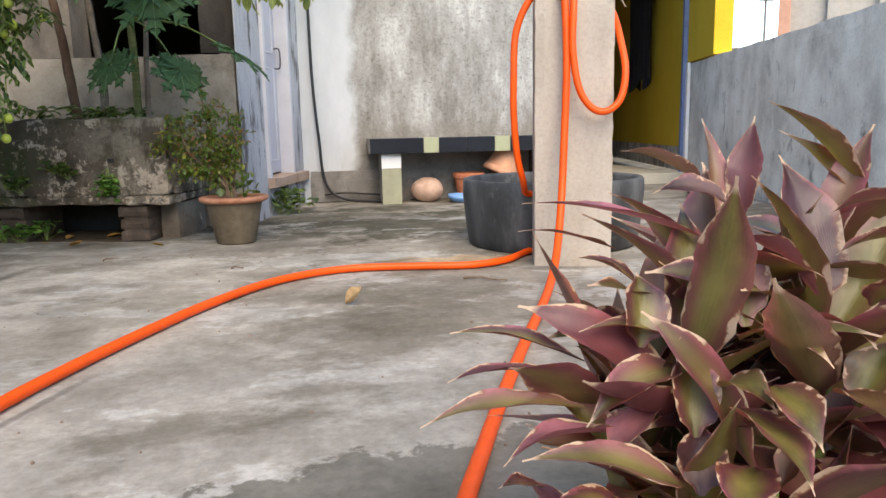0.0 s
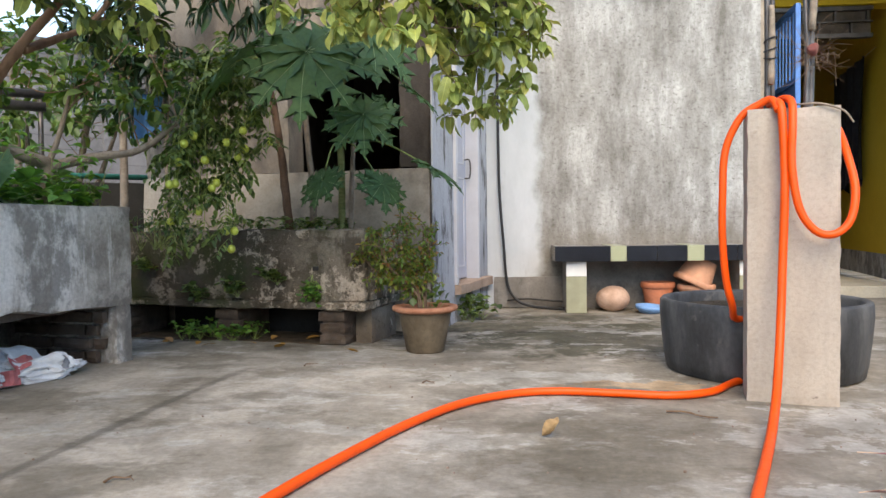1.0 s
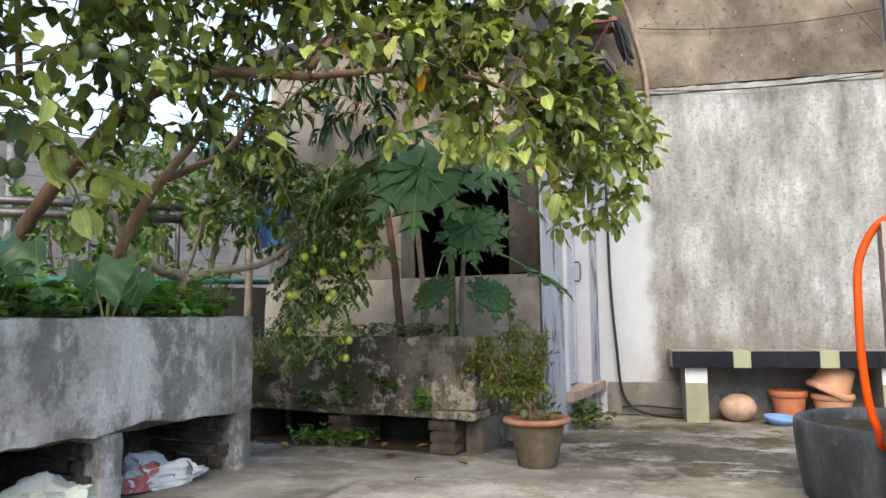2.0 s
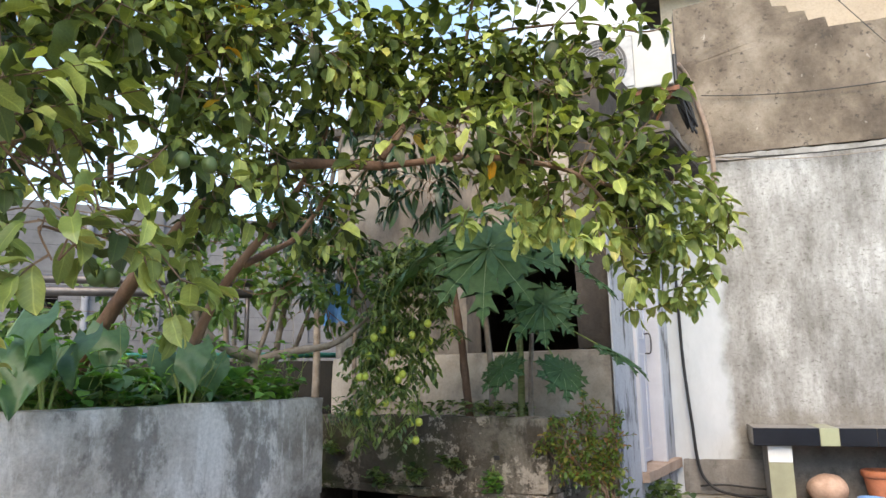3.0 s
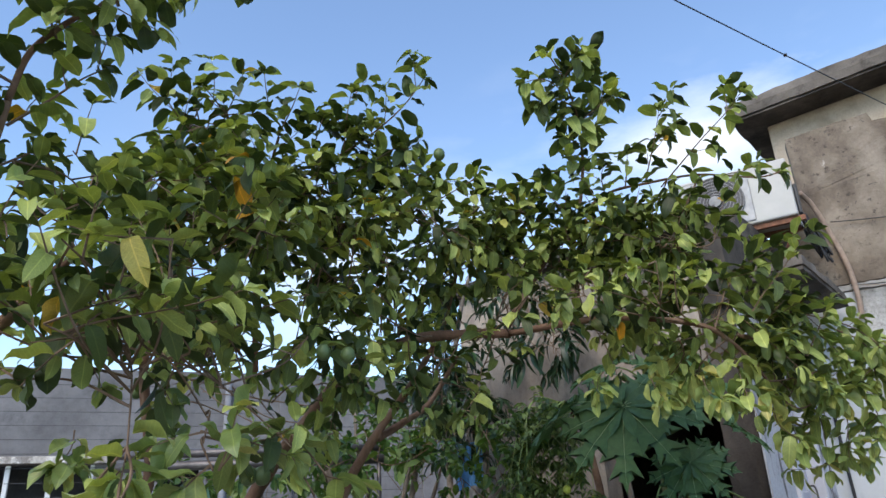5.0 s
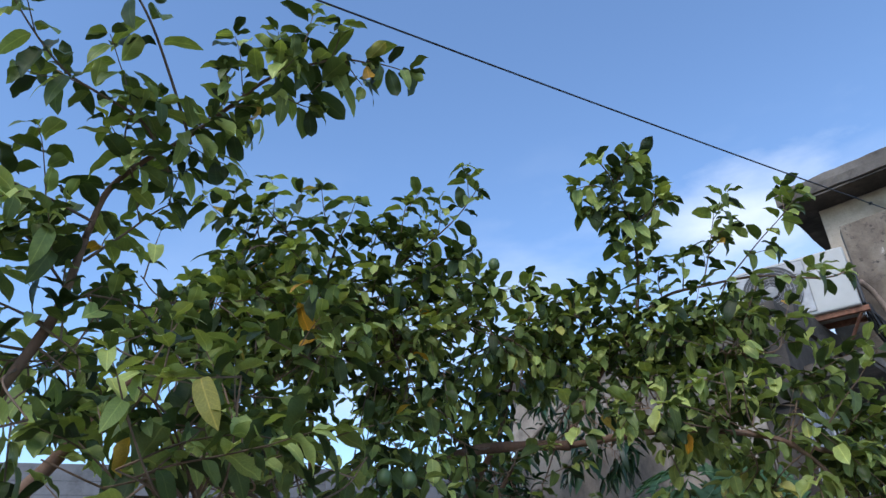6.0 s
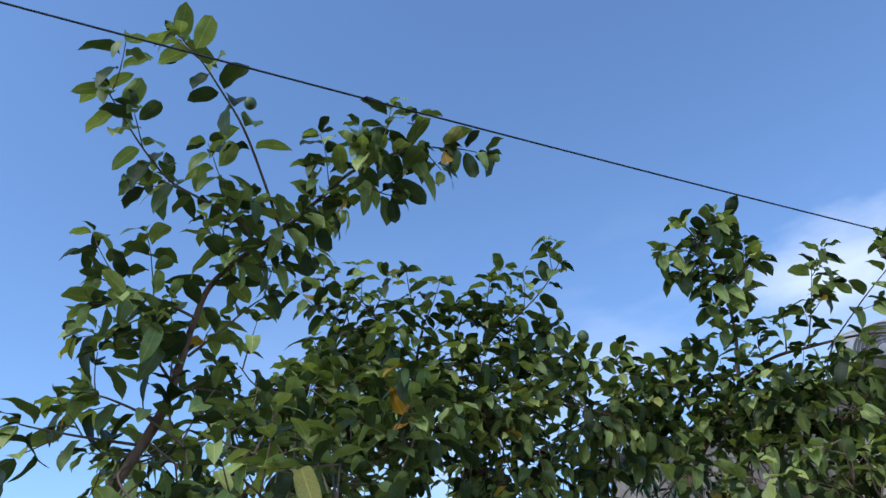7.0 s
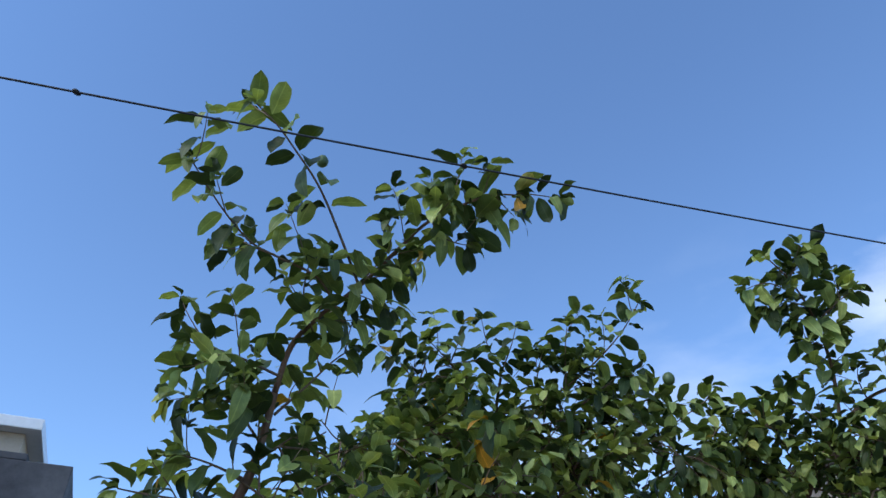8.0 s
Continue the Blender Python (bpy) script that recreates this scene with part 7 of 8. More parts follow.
def papaya():
    tree = thing("papaya_plant", pose(-0.95, 4.434, 0.62), "young papaya plant with large lobed leaves in the old planter", "papaya plant")
    inv = tree.matrix_world.inverted()
    for pts, r0, r1, mat in (([(-0.953, 4.434, 0.60), (-0.948, 4.433, 0.97), (-0.953, 4.434, 1.18), (-0.935, 4.43, 1.50), (-0.93, 4.42, 1.72)], 0.022, 0.016, M_PAPBARK),
                             ([(-0.898, 4.421, 0.60), (-0.883, 4.418, 0.97), (-0.864, 4.414, 1.22)], 0.016, 0.012, M_GREYBARK)):
        part("stem", tube(bmesh.new(), [inv @ p for p in smooth_points(pts, 10)], r0, r1, 12, 0.08), mat, tree, "ringed green stem" if mat is M_PAPBARK else "grey stem", True)
    metal = [(bm_mesh("leaf", papaya_leaf_mesh(s), M_PAPAYA, True), bm_mesh("vein", papaya_leaf_mesh(s, True), M_VEIN)) for s in (1, 2, 3)]
    top, low = (-0.93, 4.42, 1.70), (-0.953, 4.434, 1.20)
    for k, (c, base, size, along, roll) in enumerate((
            ((-0.93, 3.61, 1.5), top, 0.86, (0.02, -0.55, -0.84), 0.0),
            ((-0.71, 3.88, 1.24), low, 0.56, (0.1, -0.55, -0.83), 0.1),
            ((-0.69, 4.0, 1.69), top, 0.74, (0.25, -0.5, -0.83), -0.15),
            ((-1.31, 3.71, 1.49), top, 0.6, (-0.55, -0.4, -0.6), 0.25),
            ((-0.99, 4.12, 0.92), low, 0.4, (-0.2, -0.5, -0.75), 0.1),
            ((-0.67, 4.19, 0.9), low, 0.42, (0.25, -0.5, -0.75), -0.2),
            ((-0.38, 4.19, 0.98), low, 0.44, (0.86, -0.02, -0.50), 0.10),
            ((-0.46, 4.2, 1.39), top, 0.36, (0.6, -0.45, -0.5), -0.3),
            ((-1.1, 3.97, 1.78), top, 0.52, (-0.15, -0.7, -0.3), 0.2))):
        m = inv @ leaf_pose(Vector(c), Vector(along), roll, size)
        leaf = part("leaf", metal[k % 3][0], None, tree, "large deep green lobed leaf", m=m)
        part("vein", metal[k % 3][1], None, leaf)
        b, e = Vector(base), Vector(c)
        mid = b.lerp(e, 0.5) + Vector((0, 0, 0.05))
        part("leaf_stalk", tube(bmesh.new(), [inv @ p for p in smooth_points([b, mid, e], 6)], 0.006, 0.004, 6), M_STALK, tree, smooth=True)


papaya()


def fruit_tree():
    rng = random.Random(8)
    tree = thing("fruit_tree", pose(-1.285, 4.51, 0.62), "small fruit tree with drooping leafy branches and yellow-green fruits", "fruit tree")
    inv = tree.matrix_world.inverted()
    bm, leaves = bmesh.new(), []
    trunk = smooth_points([(-1.285, 4.51, 0.60), (-1.32, 4.52, 0.91), (-1.35, 4.52, 1.20), (-1.40, 4.50, 1.52), (-1.42, 4.30, 1.66)], 6)
    part("trunk", tube(bmesh.new(), [inv @ p for p in trunk], 0.026, 0.018, 9, 0.25), M_BARK, tree, smooth=True)
    part("trunk", tube(bmesh.new(), [inv @ p for p in smooth_points([(-1.14, 4.50, 0.60), (-1.15, 4.52, 0.91), (-1.18, 4.53, 1.24), (-1.22, 4.52, 1.9)], 6)], 0.024, 0.014, 9, 0.25), M_GREYBARK, tree, smooth=True)
    ends = [(-1.30, 3.72, 1.02), (-1.16, 3.78, 1.12), (-1.55, 3.66, 0.98), (-1.62, 3.64, 0.82), (-1.42, 3.70, 0.80), (-1.36, 3.72, 0.62), (-1.50, 3.72, 0.66), (-1.70, 3.80, 1.05), (-1.48, 3.70, 1.10), (-1.66, 3.75, 0.62), (-1.36, 3.80, 0.92), (-1.78, 3.9, 0.85)]
    for x, y, z in ends:
        top = Vector((-1.42 + rng.uniform(-0.22, 0.12), 4.05 + rng.uniform(-0.12, 0.15), 1.58 + rng.uniform(-0.06, 0.08)))
        line = smooth_points([(-1.42, 4.30, 1.66), top, Vector((x, y, z)).lerp(top, 0.4) + Vector((rng.uniform(-0.06, 0.06), -0.05, 0.05)), (x, y, z)], 7)
        tube(bm, line, 0.006, 0.0018, 5, cap=False)
        for i in range(5, len(line)):
            for k in range(2 if rng.random() < 0.45 else 1):
                d = (rand_dir(rng) + Vector((0, -0.2, -0.55))).normalized()
                # pinnate leaf: a rib with leaflets on both sides
                p, rib = line[i].copy(), []
                for s in range(7):
                    rib.append(p.copy())
                    p = p + d * 0.024
                    d = (d + Vector((0, 0, -0.12))).normalized()
                tube(bm, rib, 0.0012, 0.0008, 3, cap=False)
                side = d.cross(UP_Z)
                side = side.normalized() if side.length > 0.1 else Vector((1, 0, 0))
                for q in rib[1:]:
                    for s in (-1, 1):
                        leaves.append((rng.randrange(4), leaf_pose(q, (side * s + d * 0.6 + UP_Z * rng.uniform(-0.5, 0.1)).normalized(), rng.uniform(-0.5, 0.5), rng.uniform(0.034, 0.055))))
    stuff("twigwork", bm_mesh("twigwork", bm, M_STALK), tree)
    stuff("crown", scatter_mesh("crown", SMALL_T, leaves, M_PLUM), tree, "fine drooping green leaflets")
    b = bmesh.new()
    bmesh.ops.create_icosphere(b, subdivisions=3, radius=0.020)
    for v in b.verts:
        v.co.z *= 1.12
    me = bm_mesh("fruit", b, M_FRUIT, True)
    spots = [(-1.29, 3.73, 1.15), (-1.17, 3.78, 1.10), (-1.37, 3.71, 1.09), (-1.32, 3.73, 1.02), (-1.285, 3.74, 1.06), (-1.55, 3.63, 1.08), (-1.58, 3.63, 0.99), (-1.62, 3.61, 0.88), (-1.595, 3.62, 0.885), (-1.38, 3.71, 0.65),
             (-1.345, 3.73, 0.65), (-1.36, 3.72, 0.56), (-1.42, 3.70, 0.89), (-1.44, 3.69, 0.865), (-1.51, 3.65, 1.12), (-1.50, 3.66, 0.75), (-1.66, 3.70, 0.70), (-1.46, 3.66, 1.0)]
    for k, (x, y, z) in enumerate(spots):
        ob = new("fruit", me)
        ob.parent = tree
        ob.matrix_basis = inv @ pose(x, y, z)
        a = Vector((x + rng.uniform(-0.03, 0.03), y + 0.10, min(1.55, z + 0.25 + 0.1 * rng.random())))
        part("fruit_stalk", tube(bmesh.new(), [inv @ p for p in smooth_points([a, Vector((x, y + 0.02, z + 0.16)), (x, y, z + 0.02)], 5)], 0.0022, 0.0016, 5), M_STALK, tree)


fruit_tree()


MANGO_LOW = ((-2.2, 4.62, 1.87, 0.22, 9), (-2.36, 4.58, 1.68, 0.2, 8), (-2.1, 4.62, 1.62, 0.16, 7), (-2.47, 4.56, 1.99, 0.2, 7), (-1.46, 4.57, 2.12, 0.16, 6), (-2.28, 4.66, 1.5, 0.14, 5))


def mango_tree():
    rng = random.Random(31)
    tree = thing("mango_tree", pose(-2.42, 4.62, 0.0), "dark-leaved mango sapling behind the planters beside the outhouse", "mango tree")
    inv = tree.matrix_world.inverted()
    bm, leaves, nodes = bmesh.new(), [], []
    for pts, r0, r1 in (([(-2.42, 4.62, 0.0), (-2.40, 4.63, 0.9), (-2.38, 4.62, 1.7), (-2.25, 4.6, 2.4), (-2.1, 4.55, 2.75)], 0.030, 0.012),
                        ([(-2.30, 4.61, 2.1), (-1.9, 4.50, 2.35), (-1.55, 4.42, 2.62)], 0.014, 0.006), ([(-2.38, 4.62, 1.5), (-2.6, 4.75, 1.8), (-2.85, 4.9, 2.2)], 0.014, 0.006)):
        line = smooth_points(pts, 6)
        part("limb", tube(bmesh.new(), [inv @ p for p in line], r0, r1, 8, 0.2), M_GREYBARK, tree, smooth=True)
        nodes.extend(line[6:])
    for x, y, z, r, n in ((-2.45, 4.72, 1.78, 0.30, 11), (-2.15, 4.58, 2.20, 0.34, 13), (-1.70, 4.45, 2.40, 0.30, 11), (-2.80, 4.9, 2.1, 0.34, 11), (-2.35, 4.6, 2.6, 0.3, 10), (-1.62, 4.44, 2.0, 0.25, 8), (-2.2, 4.55, 1.65, 0.22, 7)) + MANGO_LOW:
        add_cluster(bm, leaves, rng, nodes, (x, y, z), r, n, 0.17, (0.10, 0.2), 0.7, lift=0.0, spacing=0.035)
    stuff("twigwork", bm_mesh("twigwork", bm, M_TWIG), tree)
    stuff("crown", scatter_mesh("crown", LONG_T, leaves, M_MANGO), tree, "hanging dark green mango leaves")


mango_tree()


def far_tree(m, clusters, seed, size, label):
    rng = random.Random(seed)
    tree = thing("tree", m, label, "tree", group="trees beyond the parapet")
    inv = tree.matrix_world.inverted()
    base = m.translation
    bm, leaves, nodes = bmesh.new(), [], []
    for x, y, z, r, n in clusters:
        c = Vector((x, y, z))
        line = smooth_points([base, base.lerp(c, 0.55) + Vector((0, 0, (c.z - base.z) * 0.2)), c], 6)
        part("limb", tube(bmesh.new(), [inv @ p for p in line], 0.05, 0.012, 7, 0.2), M_GREYBARK, tree, smooth=True)
        nodes.extend(line[7:])
    for x, y, z, r, n in clusters:
        add_cluster(bm, leaves, rng, nodes, (x, y, z), r, n, size, (0.2, 0.45), 0.4, spacing=0.06)
    stuff("twigwork", bm_mesh("twigwork", bm, M_TWIG), tree)
    stuff("crown", scatter_mesh("crown", GUAVA_T, leaves, M_FAR), tree)


far_tree(pose(-3.9, 5.9, -3.2), [(-3.5, 5.3, 1.55, 0.45, 16), (-3.9, 5.7, 2.1, 0.6, 22), (-3.1, 5.9, 1.6, 0.5, 18), (-3.0, 5.6, 2.2, 0.4, 14)], 51, 0.12, "leafy tree with light green leaves beyond the dark parapet")
far_tree(pose(-6.0, 7.2, -3.2), [(-5.8, 6.6, 1.8, 0.8, 22), (-4.9, 7.3, 1.9, 0.8, 22), (-6.6, 6.0, 1.5, 0.7, 16)], 52, 0.15, "bushy tree between the terrace and the grey house")


# ---- undergrowth in the trough ----
def heart_leaf(length, width, wave=0.02):
    bm = bmesh.new()
    rows, cols = 8, 4
    grid = []
    for i in range(rows + 1):
        t = i / rows
        w = width * 0.5 * (math.sin(math.pi * (0.12 + 0.88 * t) ** 0.72)) ** 0.8 if t < 1 else 0.002
        row = []
        for j in range(cols + 1):
            s = (j / cols - 0.5) * 2
            back = 0.24 * length * abs(s) ** 1.5 * max(0, 1 - t * 2.2)
            row.append(bm.verts.new((s * w, length * t - back, 0.12 * w * abs(s) - 0.25 * length * t * t + wave * math.sin(t * 7 + s * 3))))
        grid.append(row)
    for a, b in zip(grid, grid[1:]):
        for j in range(cols):
            bm.faces.new((a[j], a[j + 1], b[j + 1], b[j]))
    return bm


taro_mesh = [bm_mesh("blade", heart_leaf(0.24, 0.19), M_TARO, True), bm_mesh("blade", heart_leaf(0.28, 0.20, 0.03), M_TARO, True)]


def taro(x, y, leaves, seed):
    rng = random.Random(seed)
    p = thing("taro_plant", pose(x, y, 0.69), "taro plant with broad heart-shaped leaves in the trough", "taro plant", group="taro plants in the trough")
    for k, (dx, dy, h, face, size) in enumerate(leaves):
        tip = Vector((dx, dy, h))
        stalk = part("leaf_stalk", tube(bmesh.new(), smooth_points([(0, 0, 0), (dx * 0.35, dy * 0.35, h * 0.6), tip], 6), 0.008, 0.004, 7), M_STALK, p, smooth=True)
        part("blade", taro_mesh[k % 2], None, stalk, m=leaf_pose(tip, Vector((-math.sin(radians(face)) * 0.55 + 0.35, math.cos(radians(face)) * 0.55, rng.uniform(-1.0, -0.55))), rng.uniform(-0.4, 0.4), size * 1.15))


taro(-2.14, 2.90, ((0.02, 0.03, 0.34, 172, 0.78), (-0.16, 0.06, 0.30, 210, 0.7), (0.05, 0.16, 0.26, 150, 0.6)), 1)
taro(-2.28, 2.30, ((0.03, -0.10, 0.42, 165, 0.9), (-0.10, 0.02, 0.36, 200, 0.8), (0.12, 0.05, 0.36, 140, 0.75), (0.08, -0.16, 0.28, 175, 0.7)), 2)
taro(-2.42, 2.62, ((0.06, 0.05, 0.40, 190, 0.8), (-0.05, -0.08, 0.34, 170, 0.75)), 3)
taro(-2.22, 3.15, ((0.04, 0.0, 0.30, 160, 0.7), (-0.08, 0.1, 0.34, 200, 0.65)), 4)
taro(-2.48, 1.90, ((0.05, -0.05, 0.34, 170, 0.8), (0.12, 0.12, 0.26, 140, 0.6)), 5)


def weeds(name, m, spots, seed, size, label, templates, mat, leaves_each=9, height=0.1, hang=False):
    """A patch of small herbs; one mesh for its stems and blades."""
    rng = random.Random(seed)
    root = thing(name, m, label, "weeds")
    bm, leaves = bmesh.new(), []
    for x, y, z in spots:
        for k in range(leaves_each):
            d = Vector((rng.gauss(0, 0.5), rng.gauss(0, 0.5), -1.0 if hang else rng.uniform(0.5, 1.3))).normalized()
            tip = Vector((x, y, z)) + d * height * rng.uniform(0.5, 1.15)
            tube(bm, [Vector((x, y, z)), Vector((x, y, z)).lerp(tip, 0.6) + rand_dir(rng) * 0.008, tip], 0.0016, 0.001, 3, cap=False)
            for q in range(3):
                ld = Vector((rng.gauss(0, 1), rng.gauss(0, 1), rng.uniform(-0.2, 0.5))).normalized()
                leaves.append((rng.randrange(4), leaf_pose(tip, ld, rng.uniform(-0.4, 0.4), size * rng.uniform(0.6, 1.2))))
    part("stemwork", bm, M_STALK, root)["kind"] = "stuff"
    stuff_ob = new("leaves", scatter_mesh("leaves", templates, leaves, mat))
    stuff_ob.parent = root
    stuff_ob["kind"] = "stuff"
    return root


rng = random.Random(77)
spots = [(-0.12 - rng.random() * 0.70, -0.15 - rng.random() * 3.6, 0.70) for _ in range(190)]
weeds("undergrowth", PL1, spots, 6, 0.070, "mixed low green undergrowth covering the trough soil", ROUND_T, M_WEED, 7, 0.20)
spots = [(-0.06 - rng.random() * 0.60, -0.12 - rng.random() * 3.3, 0.72) for _ in range(70)]
weeds("tall_herbs", PL1, spots, 26, 0.060, "taller leafy green herbs crowding the trough", SMALL_T, M_WEED, 7, 0.34)
spots = [(-0.14 - rng.random() * 0.6, -0.12 - rng.random() * 1.3, 0.70) for _ in range(18)]
weeds("broad_weeds", PL1, spots, 16, 0.10, "broad-leaved weeds along the trough edge", ROUND_T, M_TARO, 5, 0.20)
weeds("hanging_fern", pose(-1.055, 4.13, 0.40), [(0, 0, 0.0), (0.02, -0.005, -0.03), (-0.02, -0.005, -0.04), (0.0, -0.01, -0.08)], 7, 0.034, "bright green herb growing out of the planter's drain hole", ROUND_T, M_WEED, 11, 0.085, True)
for k, (x, y, z) in enumerate(((-1.80, 4.285, 0.34), (-1.55, 4.23, 0.29), (-2.14, 4.35, 0.50), (-1.30, 4.18, 0.36))):
    weeds("wall_herb", pose(x, y, z), [(0, 0, 0), (0.03, -0.01, -0.02), (-0.03, -0.01, 0.01)], 30 + k, 0.040, "small green herb rooted in the planter wall", ROUND_T, M_PLUM, 8, 0.07, k % 2 == 0)
weeds("floor_weeds", pose(-1.70, 4.36, 0), [(rng.uniform(-0.24, 0.26), rng.uniform(-0.09, 0.08), 0.0) for _ in range(16)], 12, 0.034, "clump of green weeds on the floor under the old planter", ROUND_T, M_WEED, 9, 0.105)
weeds("door_weeds", pose(-0.22, 5.22, 0), [(rng.uniform(-0.06, 0.10), rng.uniform(-0.12, 0.2), 0.0) for _ in range(9)], 13, 0.055, "leafy weeds at the foot of the door step", ROUND_T, M_PLUM, 6, 0.17)
weeds("planter_herbs", PL2, [(-0.25 - rng.random() * 1.9, 0.15 + rng.random() * 0.3, 0.62) for _ in range(26)], 14, 0.06, "low herbs on the old planter's soil", SMALL_T, M_PLUM, 5, 0.10)
weeds("corner_ferns", pose(-1.80, 3.95, 0.30), [(rng.uniform(-0.12, 0.14), rng.uniform(-0.1, 0.15), 0.25) for _ in range(10)], 15, 0.05, "blue-green ferns between the two planters", LONG_T, M_PAPAYA, 6, 0.2)


# ---- potted shrub ----
def potted_shrub():
    rng = random.Random(17)
    POT = pose(-0.415, 3.985, 0.0)
    p = thing("shrub_pot", POT, "damp clay flower pot with a rope-edged rim and a thin shrub", "potted plant")
    prof = [(0, 0.001), (0.094, 0.001), (0.100, 0.006), (0.142, 0.215), (0.142, 0.225)]
    part("pot_body", lathe(bmesh.new(), prof + [(0.128, 0.215), (0.09, 0.03), (0, 0.03)], 40), M_POTBODY, p, "dark damp clay body", True)
    bm = bmesh.new()
    lathe(bm, [(0.128, 0.215), (0.150, 0.212), (0.172, 0.222), (0.175, 0.234), (0.168, 0.243), (0.134, 0.243), (0.128, 0.235), (0.128, 0.215)], 72)
    for v in bm.verts:
        a = math.atan2(v.co.y, v.co.x)
        if math.hypot(v.co.x, v.co.y) > 0.165:
            v.co.z += 0.004 * math.sin(a * 36)
            v.co.xy *= 1 + 0.015 * math.sin(a * 36 + v.co.z * 200)
    part("rim", bm, M_POTRIM, p, "orange rope-edged clay rim", True)
    bm = bmesh.new()
    bmesh.ops.create_circle(bm, cap_ends=True, segments=32, radius=0.127)
    bmesh.ops.translate(bm, verts=bm.verts[:], vec=(0, 0, 0.205))
    part("soil", bm, M_SOIL, p)
    bm, leaves = bmesh.new(), []
    heads = [(-0.32, 0.06, 0.62), (-0.20, 0.10, 0.66), (-0.10, 0.12, 0.60), (0.02, 0.10, 0.58), (-0.28, 0.12, 0.50), (-0.14, 0.0, 0.50), (-0.24, -0.02, 0.58), (-0.05, 0.05, 0.45), (-0.36, 0.10, 0.54), (-0.02, 0.14, 0.68), (-0.14, 0.12, 0.70), (-0.20, 0.0, 0.42)]
    for hx, hy, hz in heads:
        line = smooth_points([(rng.uniform(-0.03, 0.03), rng.uniform(-0.03, 0.03), 0.20), (hx * 0.25, hy * 0.3, 0.32), (hx * 0.8, hy * 0.8, hz * 0.8), (hx, hy, hz)], 5)
        tube(bm, line, 0.006, 0.002, 5, cap=False)
        for i in range(7, len(line)):
            for k in range(2):
                add_twig(bm, leaves, rng, line[i], rand_dir(rng) + Vector((0, 0, 0.3)), 0.085, 0.036, 0.016, 0.2)
    part("stemwork", bm, M_TWIG, p)["kind"] = "stuff"
    stuff_ob = new("foliage", scatter_mesh("foliage", SMALL_T, leaves, M_CROTON))
    stuff_ob.parent = p
    stuff_ob["kind"] = "stuff"
    stuff_ob["label"] = "small yellow-green leaves with reddish tips"
    low = []
    b2 = bmesh.new()
    for k in range(12):
        d = Vector((rng.gauss(0, 0.7), rng.gauss(0, 0.7), 0.9)).normalized()
        tip = Vector((rng.uniform(-0.06, 0.06), rng.uniform(-0.06, 0.06), 0.205)) + d * rng.uniform(0.04, 0.12)
        tube(b2, [Vector((tip.x * 0.6, tip.y * 0.6, 0.203)), tip], 0.0018, 0.0012, 4)
        for q in range(2):
            low.append((rng.randrange(4), leaf_pose(tip, (d + rand_dir(rng)).normalized(), 0, rng.uniform(0.035, 0.055))))
    part("seedling_stalk", b2, M_STALK, p)["kind"] = "stuff"
    ob = new("seedling_leaves", scatter_mesh("seedling_leaves", ROUND_T, low, M_PLUM))
    ob.parent = p
    ob["kind"] = "stuff"


potted_shrub()


# ---- wine-red cordyline near the camera ----
def cordyline_blade(length, width, droop, fold, twist, seed):
    rows, cols = 22, 6
    bm = bmesh.new()
    uv = bm.loops.layers.uv.new("blade")
    grid = []
    for i in range(rows + 1):
        t = i / rows
        w = width * 0.5 * (0.20 + 0.80 * math.sin(math.pi * min(1, (t / 0.98)) ** 0.85) ** 0.9) if t > 0.12 else width * 0.5 * (0.16 + t * 2.0)
        if t > 0.55:
            w *= max(0.0, 1 - ((t - 0.55) / 0.45) ** 1.9)
        w = max(w, 0.0012)
        ang = droop * t * t
        y = length * (t - 0.18 * ang * t)
        z = length * (0.10 * t - 0.5 * ang * t)
        row = []
        for j in range(cols + 1):
            s = (j / cols - 0.5) * 2
            ws = s * w * (1 + 0.08 * noise.noise(Vector((t * 9, s * 2, seed))) + 0.09 * noise.noise(Vector((t * 27, s * 2, seed + 5))))
            zz = z + abs(s) ** 1.4 * w * fold + 0.10 * w * math.sin(t * 11 + seed + s * 1.5) * abs(s)
            c, q = math.cos(twist * t), math.sin(twist * t)
            row.append((bm.verts.new((ws * c, y, zz + ws * q)), (s + 1) / 2, t))
        grid.append(row)
    for a, b in zip(grid, grid[1:]):
        for j in range(cols):
            quad = (a[j], a[j + 1], b[j + 1], b[j])
            f = bm.faces.new([v for v, _, _ in quad])
            for loop, (_, u, t) in zip(f.loops, quad):
                loop[uv].uv = (u, t)
    return bm


SIDE_LEAVES = (((0.254, 0.718, 0.369), (0.144, 0.725, 0.398), 0.034, 0.35, 0),
               ((0.238, 0.72, 0.358), (0.138, 0.704, 0.365), 0.03, 0.35, 0.2),
               ((0.244, 0.688, 0.342), (0.111, 0.667, 0.346), 0.042, 0.4, -0.1),
               ((0.259, 0.655, 0.334), (0.163, 0.628, 0.33), 0.046, 0.5, 0.2),
               ((0.288, 0.604, 0.313), (0.168, 0.6, 0.347), 0.05, 0.45, -0.3),
               ((0.363, 0.671, 0.394), (0.261, 0.744, 0.487), 0.046, 0.25, 0.5),
               ((0.369, 0.722, 0.463), (0.219, 0.779, 0.494), 0.034, 0.25, 0.1),
               ((0.292, 0.748, 0.456), (0.21, 0.758, 0.473), 0.026, 0.3, 0.3),
               ((0.309, 0.734, 0.426), (0.255, 0.75, 0.449), 0.036, 0.5, -0.2),
               ((0.288, 0.687, 0.388), (0.298, 0.72, 0.441), 0.06, 0.5, 0.3))
